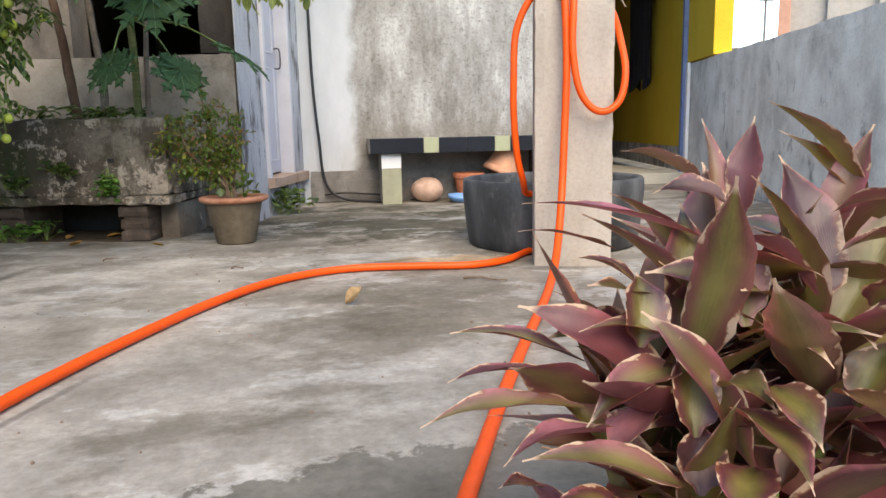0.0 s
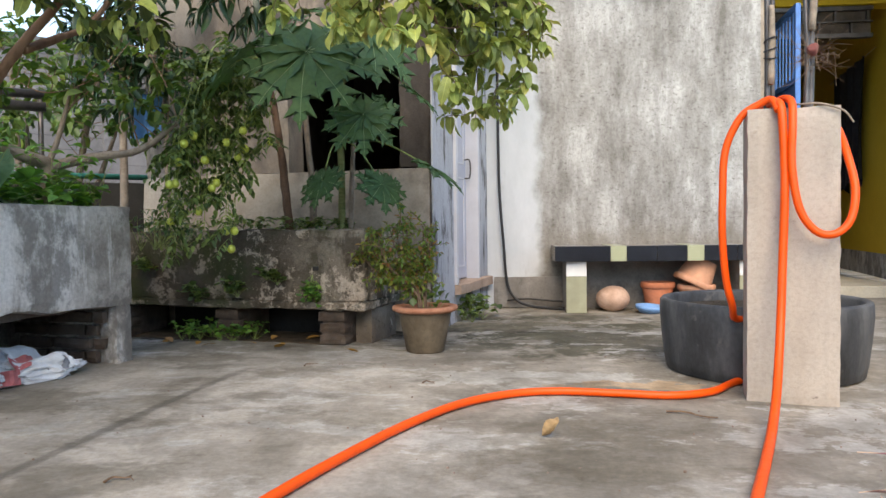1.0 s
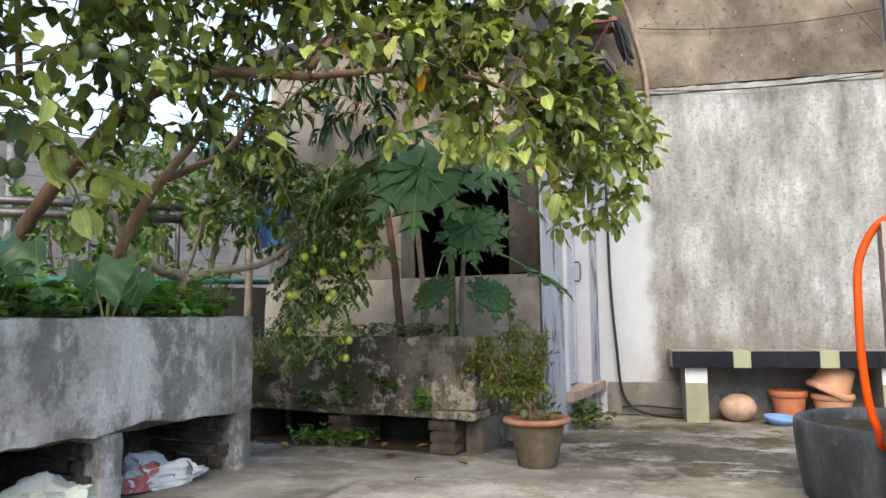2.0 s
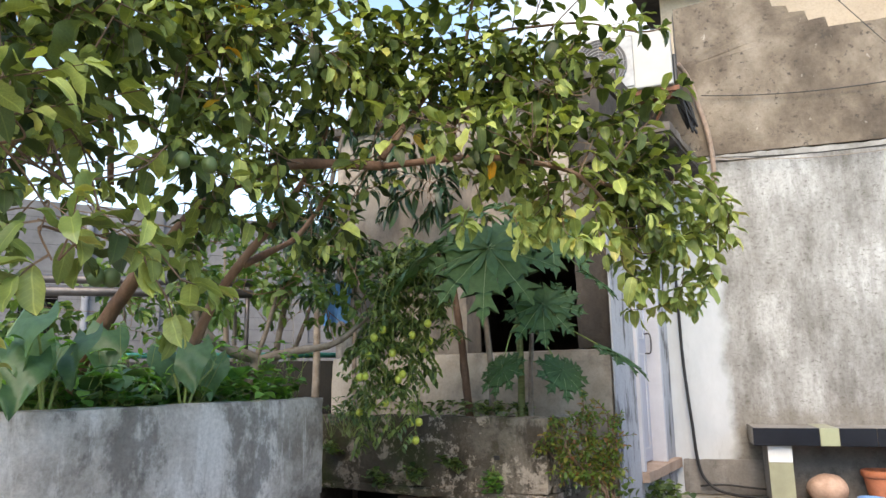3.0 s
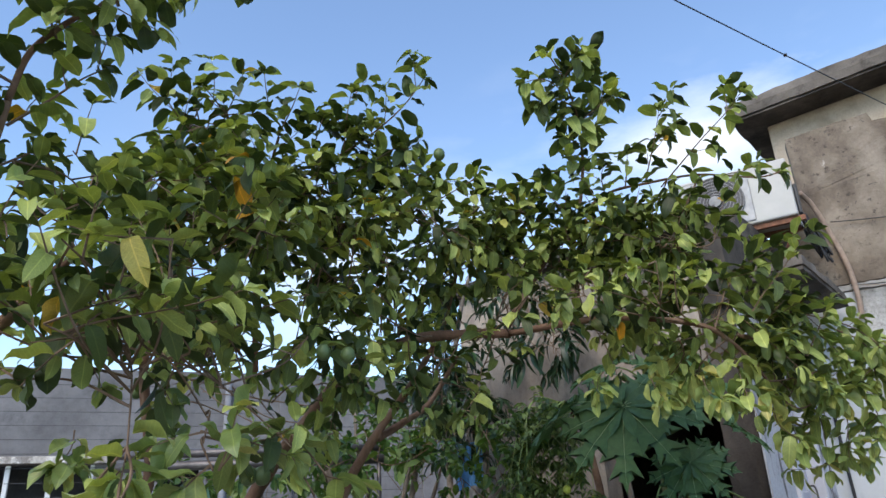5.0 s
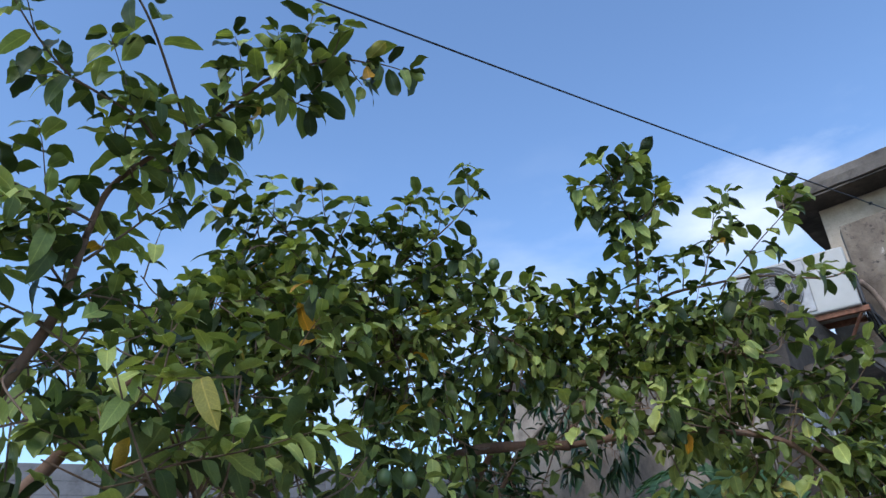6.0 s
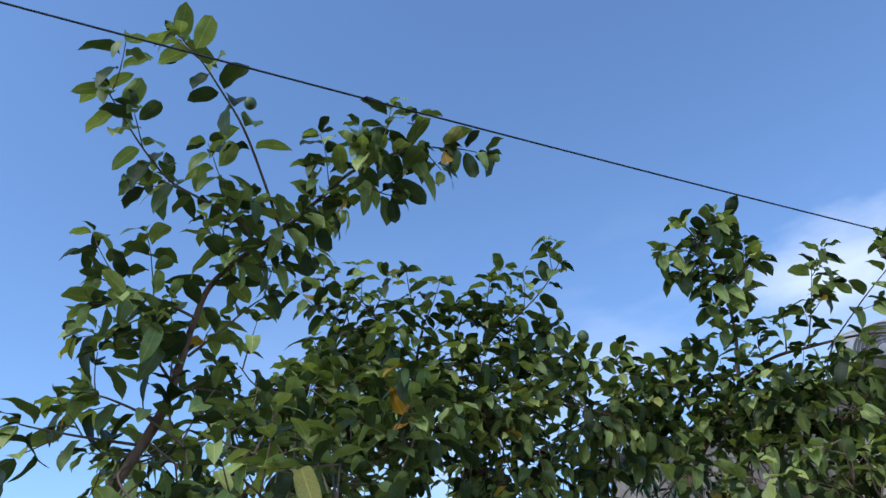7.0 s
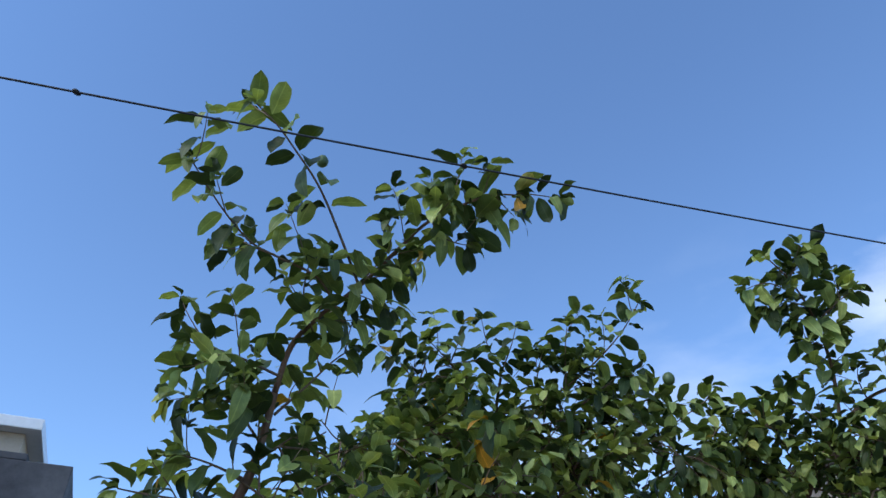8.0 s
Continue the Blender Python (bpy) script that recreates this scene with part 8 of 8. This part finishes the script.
TOP_LEAVES = (((0.378, 0.757, 0.506), (0.31, 0.782, 0.537), 0.036, 0.35, 0.2),
               ((0.385, 0.75, 0.48), (0.384, 0.779, 0.564), 0.038, 0.15, 0.4),
               ((0.402, 0.739, 0.477), (0.421, 0.756, 0.565), 0.046, 0.15, -0.3),
               ((0.411, 0.645, 0.42), (0.415, 0.712, 0.533), 0.08, 0.25, 0.1),
               ((0.357, 0.655, 0.409), (0.362, 0.704, 0.476), 0.066, 0.3, -0.2),
               ((0.398, 0.634, 0.435), (0.342, 0.669, 0.474), 0.052, 0.8, 0.4),
               ((0.48, 0.683, 0.492), (0.424, 0.742, 0.577), 0.05, 0.25, 0.3),
               ((0.481, 0.694, 0.483), (0.432, 0.737, 0.552), 0.042, 0.3, -0.1),
               ((0.463, 0.619, 0.505), (0.406, 0.639, 0.492), 0.044, 0.4, 0.2),
               ((0.463, 0.615, 0.479), (0.403, 0.624, 0.466), 0.044, 0.4, 0.1))
FRONT_LEAVES = (((0.385, 0.728, 0.491), (0.326, 0.75, 0.502), 0.046, 0.7, -0.3),
               ((0.348, 0.647, 0.402), (0.365, 0.571, 0.404), 0.054, 1.0, 0.1),
               ((0.322, 0.628, 0.374), (0.334, 0.58, 0.372), 0.04, 1.0, 0.1),
               ((0.304, 0.653, 0.382), (0.22, 0.622, 0.356), 0.05, 0.6, -0.3),
               ((0.297, 0.616, 0.344), (0.306, 0.657, 0.396), 0.052, 0.4, 0.2),
               ((0.337, 0.684, 0.386), (0.239, 0.69, 0.403), 0.042, 0.45, 0.0),
               ((0.321, 0.612, 0.366), (0.325, 0.53, 0.343), 0.064, 0.5, -0.2),
               ((0.289, 0.592, 0.314), (0.306, 0.626, 0.35), 0.05, 0.3, 0.1),
               ((0.27, 0.681, 0.351), (0.243, 0.716, 0.385), 0.036, 0.4, 0.3),
               ((0.344, 0.603, 0.382), (0.34, 0.544, 0.362), 0.046, 0.6, 0.1))
OUTER_LEAVES = (((0.388, 0.595, 0.377), (0.386, 0.536, 0.371), 0.044, 0.6, 0),
               ((0.396, 0.585, 0.37), (0.429, 0.588, 0.416), 0.05, 0.3, 0.3),
               ((0.292, 0.658, 0.35), (0.238, 0.623, 0.324), 0.05, 0.5, 0.2),
               ((0.32, 0.584, 0.335), (0.282, 0.535, 0.325), 0.056, 0.4, 0),
               ((0.439, 0.685, 0.457), (0.493, 0.703, 0.556), 0.046, 0.2, 0.2),
               ((0.514, 0.71, 0.526), (0.533, 0.694, 0.563), 0.044, 0.3, 0),
               ((0.198, 0.648, 0.3), (0.162, 0.64, 0.308), 0.03, 0.4, 0),
               ((0.247, 0.593, 0.302), (0.177, 0.582, 0.32), 0.044, 0.5, 0.1),
               ((0.437, 0.626, 0.427), (0.435, 0.579, 0.452), 0.05, 0.6, 0),
               ((0.384, 0.627, 0.385), (0.395, 0.681, 0.416), 0.06, 0.4, 0.2))


def cordyline():
    rng = random.Random(41)
    POT = pose(0.44, 0.70, 0.0)
    p = thing("cordyline", POT, "potted cordyline with wine-red and green leaves, scorched at the edges", "cordyline")
    body = [(0, 0.001), (0.105, 0.001), (0.11, 0.008), (0.145, 0.19), (0.155, 0.19), (0.158, 0.225), (0.142, 0.225), (0.130, 0.19), (0.10, 0.03), (0, 0.03)]
    part("pot", lathe(bmesh.new(), body, 40), M_POTBODY, p, "damp clay pot", True)
    bm = bmesh.new()
    bmesh.ops.create_circle(bm, cap_ends=True, segments=32, radius=0.131)
    bmesh.ops.translate(bm, verts=bm.verts[:], vec=(0, 0, 0.195))
    part("soil", bm, M_SOIL, p)
    CROWN = (-0.037, 0.015, 0.363)
    meshes = []
    for k in range(10):
        meshes.append(bm_mesh("leaf", cordyline_blade(rng.uniform(0.13, 0.18), rng.uniform(0.036, 0.050), rng.uniform(-0.1, 0.65), rng.uniform(0.15, 0.7), rng.uniform(-0.8, 0.8), k * 2.3), M_CORDY, True))
    heads = [(-0.11, -0.02, 0.37, 15), (-0.03, -0.06, 0.40, 15), (0.03, 0.04, 0.43, 15), (-0.06, 0.05, 0.43, 15), (0.08, -0.04, 0.46, 14), (-0.09, -0.09, 0.31, 14), (0.04, -0.12, 0.36, 14), (0.12, 0.05, 0.44, 12),
             (-0.15, 0.03, 0.33, 13), (-0.01, -0.02, 0.445, 14), (0.12, -0.10, 0.40, 12), (-0.02, -0.14, 0.28, 12), (0.07, 0.02, 0.44, 12), (-0.13, -0.06, 0.26, 13), (-0.08, -0.13, 0.23, 12), (-0.14, 0.00, 0.29, 13), (-0.10, 0.07, 0.34, 13), (-0.17, -0.04, 0.22, 12), (0.06, -0.16, 0.24, 12), (0.16, -0.04, 0.36, 13), (0.17, 0.08, 0.40, 12), (0.0, 0.08, 0.40, 13)]
    for hx, hy, hz, n in heads:
        line = smooth_points([(hx * 0.45, hy * 0.45, 0.18), (hx * 0.8, hy * 0.8, hz * 0.6), (hx, hy, hz)], 6)
        part("stem", tube(bmesh.new(), line, 0.010, 0.008, 8, 0.1), M_STALK, p, "pale green cane", True)
        turn = rng.uniform(0, 6.28)
        for k in range(n):
            t = k / (n - 1)
            turn += 2.4 + rng.uniform(-0.3, 0.3)
            pitch = 66 - 84 * (1 - t) ** 0.7 + rng.uniform(-12, 12)
            z = hz - 0.13 * (1 - t)
            size = (0.72 + 0.38 * math.sin(math.pi * (0.25 + 0.6 * (1 - t)))) * rng.uniform(0.85, 1.1)
            m = pose(hx, hy, z, 0, 0, math.degrees(turn)) @ pose(0, 0.006, 0, pitch, rng.uniform(-22, 22), 0) @ Matrix.Scale(size, 4)
            me = rng.choice(meshes)
            tip = m @ Vector((0, 0.14, 0))
            if ((tip.x - CROWN[0]) / 0.26) ** 2 + ((tip.y - CROWN[1]) / 0.24) ** 2 + ((tip.z - CROWN[2]) / 0.19) ** 2 > 1:
                continue
            ob = new("leaf", me)
            ob.parent = p
            ob.matrix_basis = m
    # the large outer leaves, from the cane to the tip
    for k, (root, tip, width, droop, roll) in enumerate(SIDE_LEAVES + TOP_LEAVES + FRONT_LEAVES + OUTER_LEAVES):
        a, b = POT.inverted() @ Vector(root), POT.inverted() @ Vector(tip)
        long = 0.16
        end_y, end_z = long * (1 - 0.18 * droop), long * (0.10 - 0.5 * droop)
        size = (b - a).length / math.hypot(end_y, end_z)
        me = bm_mesh("leaf", cordyline_blade(long, width * 0.68 / size, droop, rng.uniform(0.25, 0.6), rng.uniform(-0.35, 0.35), 40 + k * 1.7), M_CORDY, True)
        part("leaf", me, None, p, m=leaf_pose(a, b - a, roll, size) @ Matrix.Rotation(-math.atan2(end_z, end_y), 4, 'X'))


cordyline()

# ---- small things on the floor ----
dry_meshes = []
for k in range(4):
    v, f = blade(1.0, 0.42 + 0.05 * k, 6, 0.5 - 0.2 * k, 0.25 * k - 0.3, 0.45)
    me = link_mesh("dry_leaf", v, f, M_DRYLEAF)
    me.polygons.foreach_set("use_smooth", [True] * len(me.polygons))
    dry_meshes.append(me)
rng = random.Random(13)
litter = [(-1.255, 4.044), (-0.892, 4.35), (-1.76, 4.24), (-1.45, 4.22), (-1.9, 4.2), (-1.15, 4.32), (-1.62, 4.14), (-2.0, 4.32), (-0.76, 3.9), (-1.35, 4.30), (-2.15, 4.1), (-1.02, 4.22)]
for k, (x, y) in enumerate(litter):
    ob = new("dry_leaf", dry_meshes[k % 4])
    ob.matrix_world = pose(x, y, 0.012, rng.uniform(-6, 6), rng.uniform(-12, 12), rng.uniform(0, 360)) @ Matrix.Scale(rng.uniform(0.055, 0.095), 4)
    tagged(ob, "curled dry brown leaf on the cement floor", "leaf", "fallen leaves")
bm = bmesh.new()
v, f = blade(0.075, 0.05, 6, 0.8, -0.6, 0.5, cols=4)
vs = [bm.verts.new(c) for c in v]
for q in f:
    bm.faces.new([vs[i] for i in q])
ob = solo("dry_leaf", bm, plain("tan_dry_leaf", (0.50, 0.34, 0.18), rough=0.8, vary=0.3, scale=40), pose(0.10, 2.455, 0.006, 8, -6, 235), "curled tan dry leaf alone on the floor", "leaf", "fallen leaves", smooth=True)
for k, (x, y, rz, ln) in enumerate(((0.55, 2.76, -30, 0.17), (-1.06, 2.01, 40, 0.07), (-0.35, 3.2, 10, 0.05), (-0.95, 3.55, 60, 0.06))):
    pts = [(0, 0, 0.006), (ln * 0.35, 0.012, 0.010), (ln * 0.7, -0.006, 0.008), (ln, 0.010, 0.006)]
    b = tube(bmesh.new(), smooth_points(pts, 4), 0.004, 0.002, 6, 0.3)
    tube(b, smooth_points([pts[2], (ln * 0.85, -0.025, 0.012), (ln * 0.92, -0.04, 0.008)], 3), 0.002, 0.001, 5)
    solo("twig", b, M_TWIG, pose(x, y, 0, 0, 0, rz), "short dark dry twig on the cement floor", "twig", "twigs on the floor")
for k, (x, y, s) in enumerate(((-0.74, 1.60, 0.055), (-0.80, 1.57, 0.06), (-0.69, 1.63, 0.04))):
    ob = new("green_leaf", link_mesh("green_leaf", *GUAVA_T[k], M_WEED if k != 1 else M_DRYLEAF))
    ob.matrix_world = pose(x, y, 0.012, 4, 8, 70 * k) @ Matrix.Scale(s, 4)
    tagged(ob, "small fallen leaf beside the hose on the floor", "leaf", "fallen leaves")
bm = bmesh.new()
rng = random.Random(23)
for k in range(260):
    x, y = rng.uniform(-1.8, 1.9), rng.uniform(1.2, 5.4)
    r = rng.uniform(0.0015, 0.0045)
    bmesh.ops.create_icosphere(bm, subdivisions=1, radius=r, matrix=pose(x, y, ground_z(x, y) + r * 0.5))
solo("grit", bm, M_STONE, Matrix(), "scattered grit and crumbs on the cement floor", "grit", kind="stuff")
bm = bmesh.new()
bmesh.ops.create_icosphere(bm, subdivisions=3, radius=1.0)
for v in bm.verts:
    n = v.co.copy()
    v.co = Vector((n.x * 0.10, n.y * 0.07, n.z * 0.05 + 0.045)) + noise.noise_vector(n * 1.7) * 0.016
solo("stone", bm, M_STONE, pose(2.98, 5.40, 0.0), "brown stone on the floor by the parapet", "stone", smooth=False)

# ---- passage gate, grille and hanging cloth ----
GATE = pose(2.45, 6.32, 0.105, 0, 0, 84)
gate = thing("gate", GATE, "half-open blue sheet-metal gate leaf with a barred top", "gate")
for name, a in (("stile", (0, 0.05, 0, 2.35)), ("stile", (0.70, 0.75, 0, 2.35))):
    part(name, box(bmesh.new(), a[0], a[1], -0.02, 0.02, a[2], a[3], 0.003), M_BLUE, gate)
for z in (0.0, 0.95, 1.70, 2.30):
    part("rail", box(bmesh.new(), 0.05, 0.70, -0.018, 0.018, z, z + 0.05, 0.003), M_BLUE, gate)
part("sheet", box(bmesh.new(), 0.05, 0.70, -0.004, 0.004, 0.05, 1.70), M_BLUE, gate)
for k in range(6):
    part("bar", tube(bmesh.new(), [Vector((0.13 + k * 0.098, 0, 1.75)), Vector((0.13 + k * 0.098, 0, 2.30))], 0.008), M_BLUE, gate)
grille = thing("vent_grille", pose(2.25, 7.30, 2.40), "dark iron vent grille above the passage door", "grille")
part("frame", box(bmesh.new(), 0, 1.28, -0.02, 0.02, 0.0, 0.04, 0.003), M_STEEL, grille)
part("frame", box(bmesh.new(), 0, 1.28, -0.02, 0.02, 0.255, 0.295, 0.003), M_STEEL, grille)
part("frame", box(bmesh.new(), 0, 1.28, -0.015, 0.015, 0.145, 0.160, 0.002), M_STEEL, grille)
for k in range(9):
    x = 0.04 + k * 0.148
    part("bar", box(bmesh.new(), x, x + 0.018, -0.012, 0.012, 0.041 if k % 2 else 0.161, 0.144 if k % 2 else 0.254), M_STEEL, grille)
# dark brown panel imitates the shaded space behind the bars
part("back_panel", box(bmesh.new(), 0, 1.28, 0.03, 0.05, 0.0, 0.295), M_BRICK, grille)


def cloth(name, w, h, m, mat, label, folds=5, depth=0.03, seed=1.0, category="cloth"):
    bm = bmesh.new()
    nx, nz = 24, 30
    for side in (0.0, 0.006):
        rows = []
        for k in range(nz + 1):
            t = k / nz
            rows.append([bm.verts.new(((i / nx - 0.5) * w * (1 - 0.18 * t + 0.05 * math.sin(t * 6 + seed)), side + depth * math.sin(i / nx * folds * 6.28 + seed + t) * (0.4 + 0.6 * t), -h * t * (1 - 0.05 * math.sin(i * 0.7 + seed)))) for i in range(nx + 1)])
        for a, b in zip(rows, rows[1:]):
            for i in range(nx):
                bm.faces.new((a[i], a[i + 1], b[i + 1], b[i]))
    return solo(name, bm, mat, m, label, category, smooth=True)


cloth("hanging_cloth", 1.25, 1.33, RW @ pose(-0.085, 3.85, 2.37, 0, 0, 90), M_DARKCLOTH, "dark cloth hanging on the yellow passage wall", 4, 0.035)
line_rope(RW @ Vector((-0.07, 2.9, 2.38)), RW @ Vector((-0.07, 4.9, 2.38)), 0.015, 0.004, M_STICK, "washing line along the passage wall", "washing_line")
cloth("tarpaulin", 0.26, 0.30, pose(-2.34, 4.80, 1.56, 0, 0, -10), M_BLUECLOTH, "faded blue tarpaulin scrap tied to a pole", 2, 0.03, 2.0, "tarpaulin")
solo("pole", tube(bmesh.new(), smooth_points([(-2.20, 4.84, 0.0), (-2.21, 4.83, 1.0), (-2.20, 4.83, 1.95)], 5), 0.018, 0.015, 8, 0.2), M_GREYBARK, Matrix(), "weathered wooden pole beside the outhouse", "pole", smooth=True)

# ---- rails, wire and houses beyond ----
rail = thing("pipe_rail", Matrix(), "grey double pipe rail above the dark parapet", "rail")
for z, r in ((1.635, 0.032), (1.545, 0.036)):
    part("pipe", tube(bmesh.new(), [Vector((-4.9, 3.95, z)), Vector((-3.30, 5.23, z + 0.02))], r), M_STEEL, rail, smooth=True)
for x, y in ((-4.9, 3.95), (-3.33, 5.21)):
    part("upright", tube(bmesh.new(), [Vector((x, y, 1.0)), Vector((x, y, 1.62))], 0.018), M_STEEL, rail, smooth=True)
solo("green_pipe", tube(bmesh.new(), [Vector((-6.6, 2.55, 1.075)), Vector((-2.62, 5.735, 1.07))], 0.022), M_GREENPIPE, Matrix(), "green plastic water pipe lying on the dark parapet", "pipe", smooth=True)


def neighbour():
    h = thing("grey_house", pose(-9.45, 7.50, -3.2, 0, 0, 47), "unplastered grey block house beyond the terrace", "house")
    part("wall", panel([-9.0, -1.9, -0.2, 0.75, 1.25, 7.0], [0, 4.55, 5.35, 6.75], {(1, 1), (3, 1)}, 0.0, 0.25), M_BLOCK, h, "bare grey block wall")
    part("interior", box(bmesh.new(), -9.0, 7.0, 0.6, 6.0, 0.0, 6.6), M_DARK, h)
    bm = bmesh.new()
    for k in range(33):
        box(bm, -9.0, 7.0, -0.003, 0.001, 0.1 + k * 0.2, 0.108 + k * 0.2)
    part("mortar_joints", bm, M_DARKBLOCK, h)
    for x in (-7.0, -4.6, 2.4, 4.8):
        part("pier", box(bmesh.new(), x, x + 0.25, -0.06, 0.2, 0, 6.75, 0.01), M_BLOCK, h)
    win = part("window_frame", box(bmesh.new(), -1.9, -1.84, 0.05, 0.12, 4.55, 5.35), M_WHITETILE, h)
    for x in (-1.35, -0.80, -0.26):
        part("window_frame", box(bmesh.new(), x, x + 0.06, 0.05, 0.12, 4.55, 5.35), M_WHITETILE, h)
    part("lintel", box(bmesh.new(), -2.1, 0.0, -0.12, 0.0, 5.36, 5.46, 0.01), M_CONC, h)
    part("drain", tube(bmesh.new(), [Vector((1.6, -0.07, 0)), Vector((1.6, -0.07, 6.6))], 0.05), M_SACKGREY, h, smooth=True)


neighbour()


def corner_house():
    h = thing("corner_house", pose(-12.68, 4.01, -3.14, 0, 0, 67), "tall dark block house with a pale roof room", "house")
    part("wall", box(bmesh.new(), -8.0, 0.0, 0.0, 6.0, 0.0, 8.86, 0.02), M_DARKBLOCK, h, "dark grey block wall")
    part("kerb", box(bmesh.new(), -8.0, -0.72, 0.0, 0.3, 8.862, 8.98, 0.02), M_DARKBLOCK, h)
    part("roof_room", box(bmesh.new(), -7.0, -0.92, 0.32, 5.0, 8.865, 9.42), M_BEIGE, h, "pale plastered roof room")
    part("roof_slab", box(bmesh.new(), -7.3, -0.66, 0.05, 5.3, 9.421, 9.62, 0.02), M_WHITETILE, h, "white roof slab edge")


corner_house()


def far_house(m, w, d, hgt, mat, label, pier=None):
    h = thing("house", m, label, "house", group="houses in the distance")
    part("wall", panel([-w / 2, -w * 0.3, -w * 0.1, w * 0.12, w * 0.32, w / 2], [0, hgt - 2.2, hgt - 0.9, hgt], {(1, 1), (3, 1)}, 0.0, d * 0.1), mat, h)
    for k in range(4 if pier else 0):
        x = -w / 2 + (0.0, 0.9, 1.8, 2.5)[k]
        part("pier", box(bmesh.new(), x, x + 0.22, -0.14, -0.002, 0, hgt, 0.01), pier if k in (0, 3) else mat, h)
    part("core", box(bmesh.new(), -w / 2, w / 2, d * 0.1 + 0.3, d, 0, hgt), mat if pier else M_DARK, h)
    part("roof", box(bmesh.new(), -w / 2 - 0.3, w / 2 + 0.3, -0.3, d, hgt + 0.002, hgt + 0.22, 0.02), M_CORNICE, h)


far_house(pose(-11.0, 19.5, -3.2, 0, 0, 28), 7.0, 6.0, 5.6, M_PINK, "distant pink-washed house behind the trees")
far_house(pose(-18.0, 15.0, -3.2, 0, 0, 45), 9.0, 6.0, 6.2, M_BEIGE, "distant beige house behind the trees")
far_house(pose(11.95, 12.55, -3.2, 0, 0, -38), 5.8, 6.0, 8.4, M_FARGREY, "tall grey-beige house with a pink corner pier", M_PINK)
far_house(pose(21.5, 34.0, -3.2, 0, 0, -30), 9.0, 6.0, 7.3, M_FARGREY, "distant low grey house on the skyline")
mast = thing("mast", pose(9.42, 14.45, -3.2), "thin steel aerial mast beside the grey-beige house", "mast")
part("pole", tube(bmesh.new(), [Vector((0, 0, 0)), Vector((0, 0, 7.6))], 0.03, 0.02), M_STEEL, mast, smooth=True)
for z in (6.3, 6.7, 7.1):
    part("crossbar", box(bmesh.new(), -0.16, 0.16, -0.012, 0.012, z, z + 0.03), M_STEEL, mast)
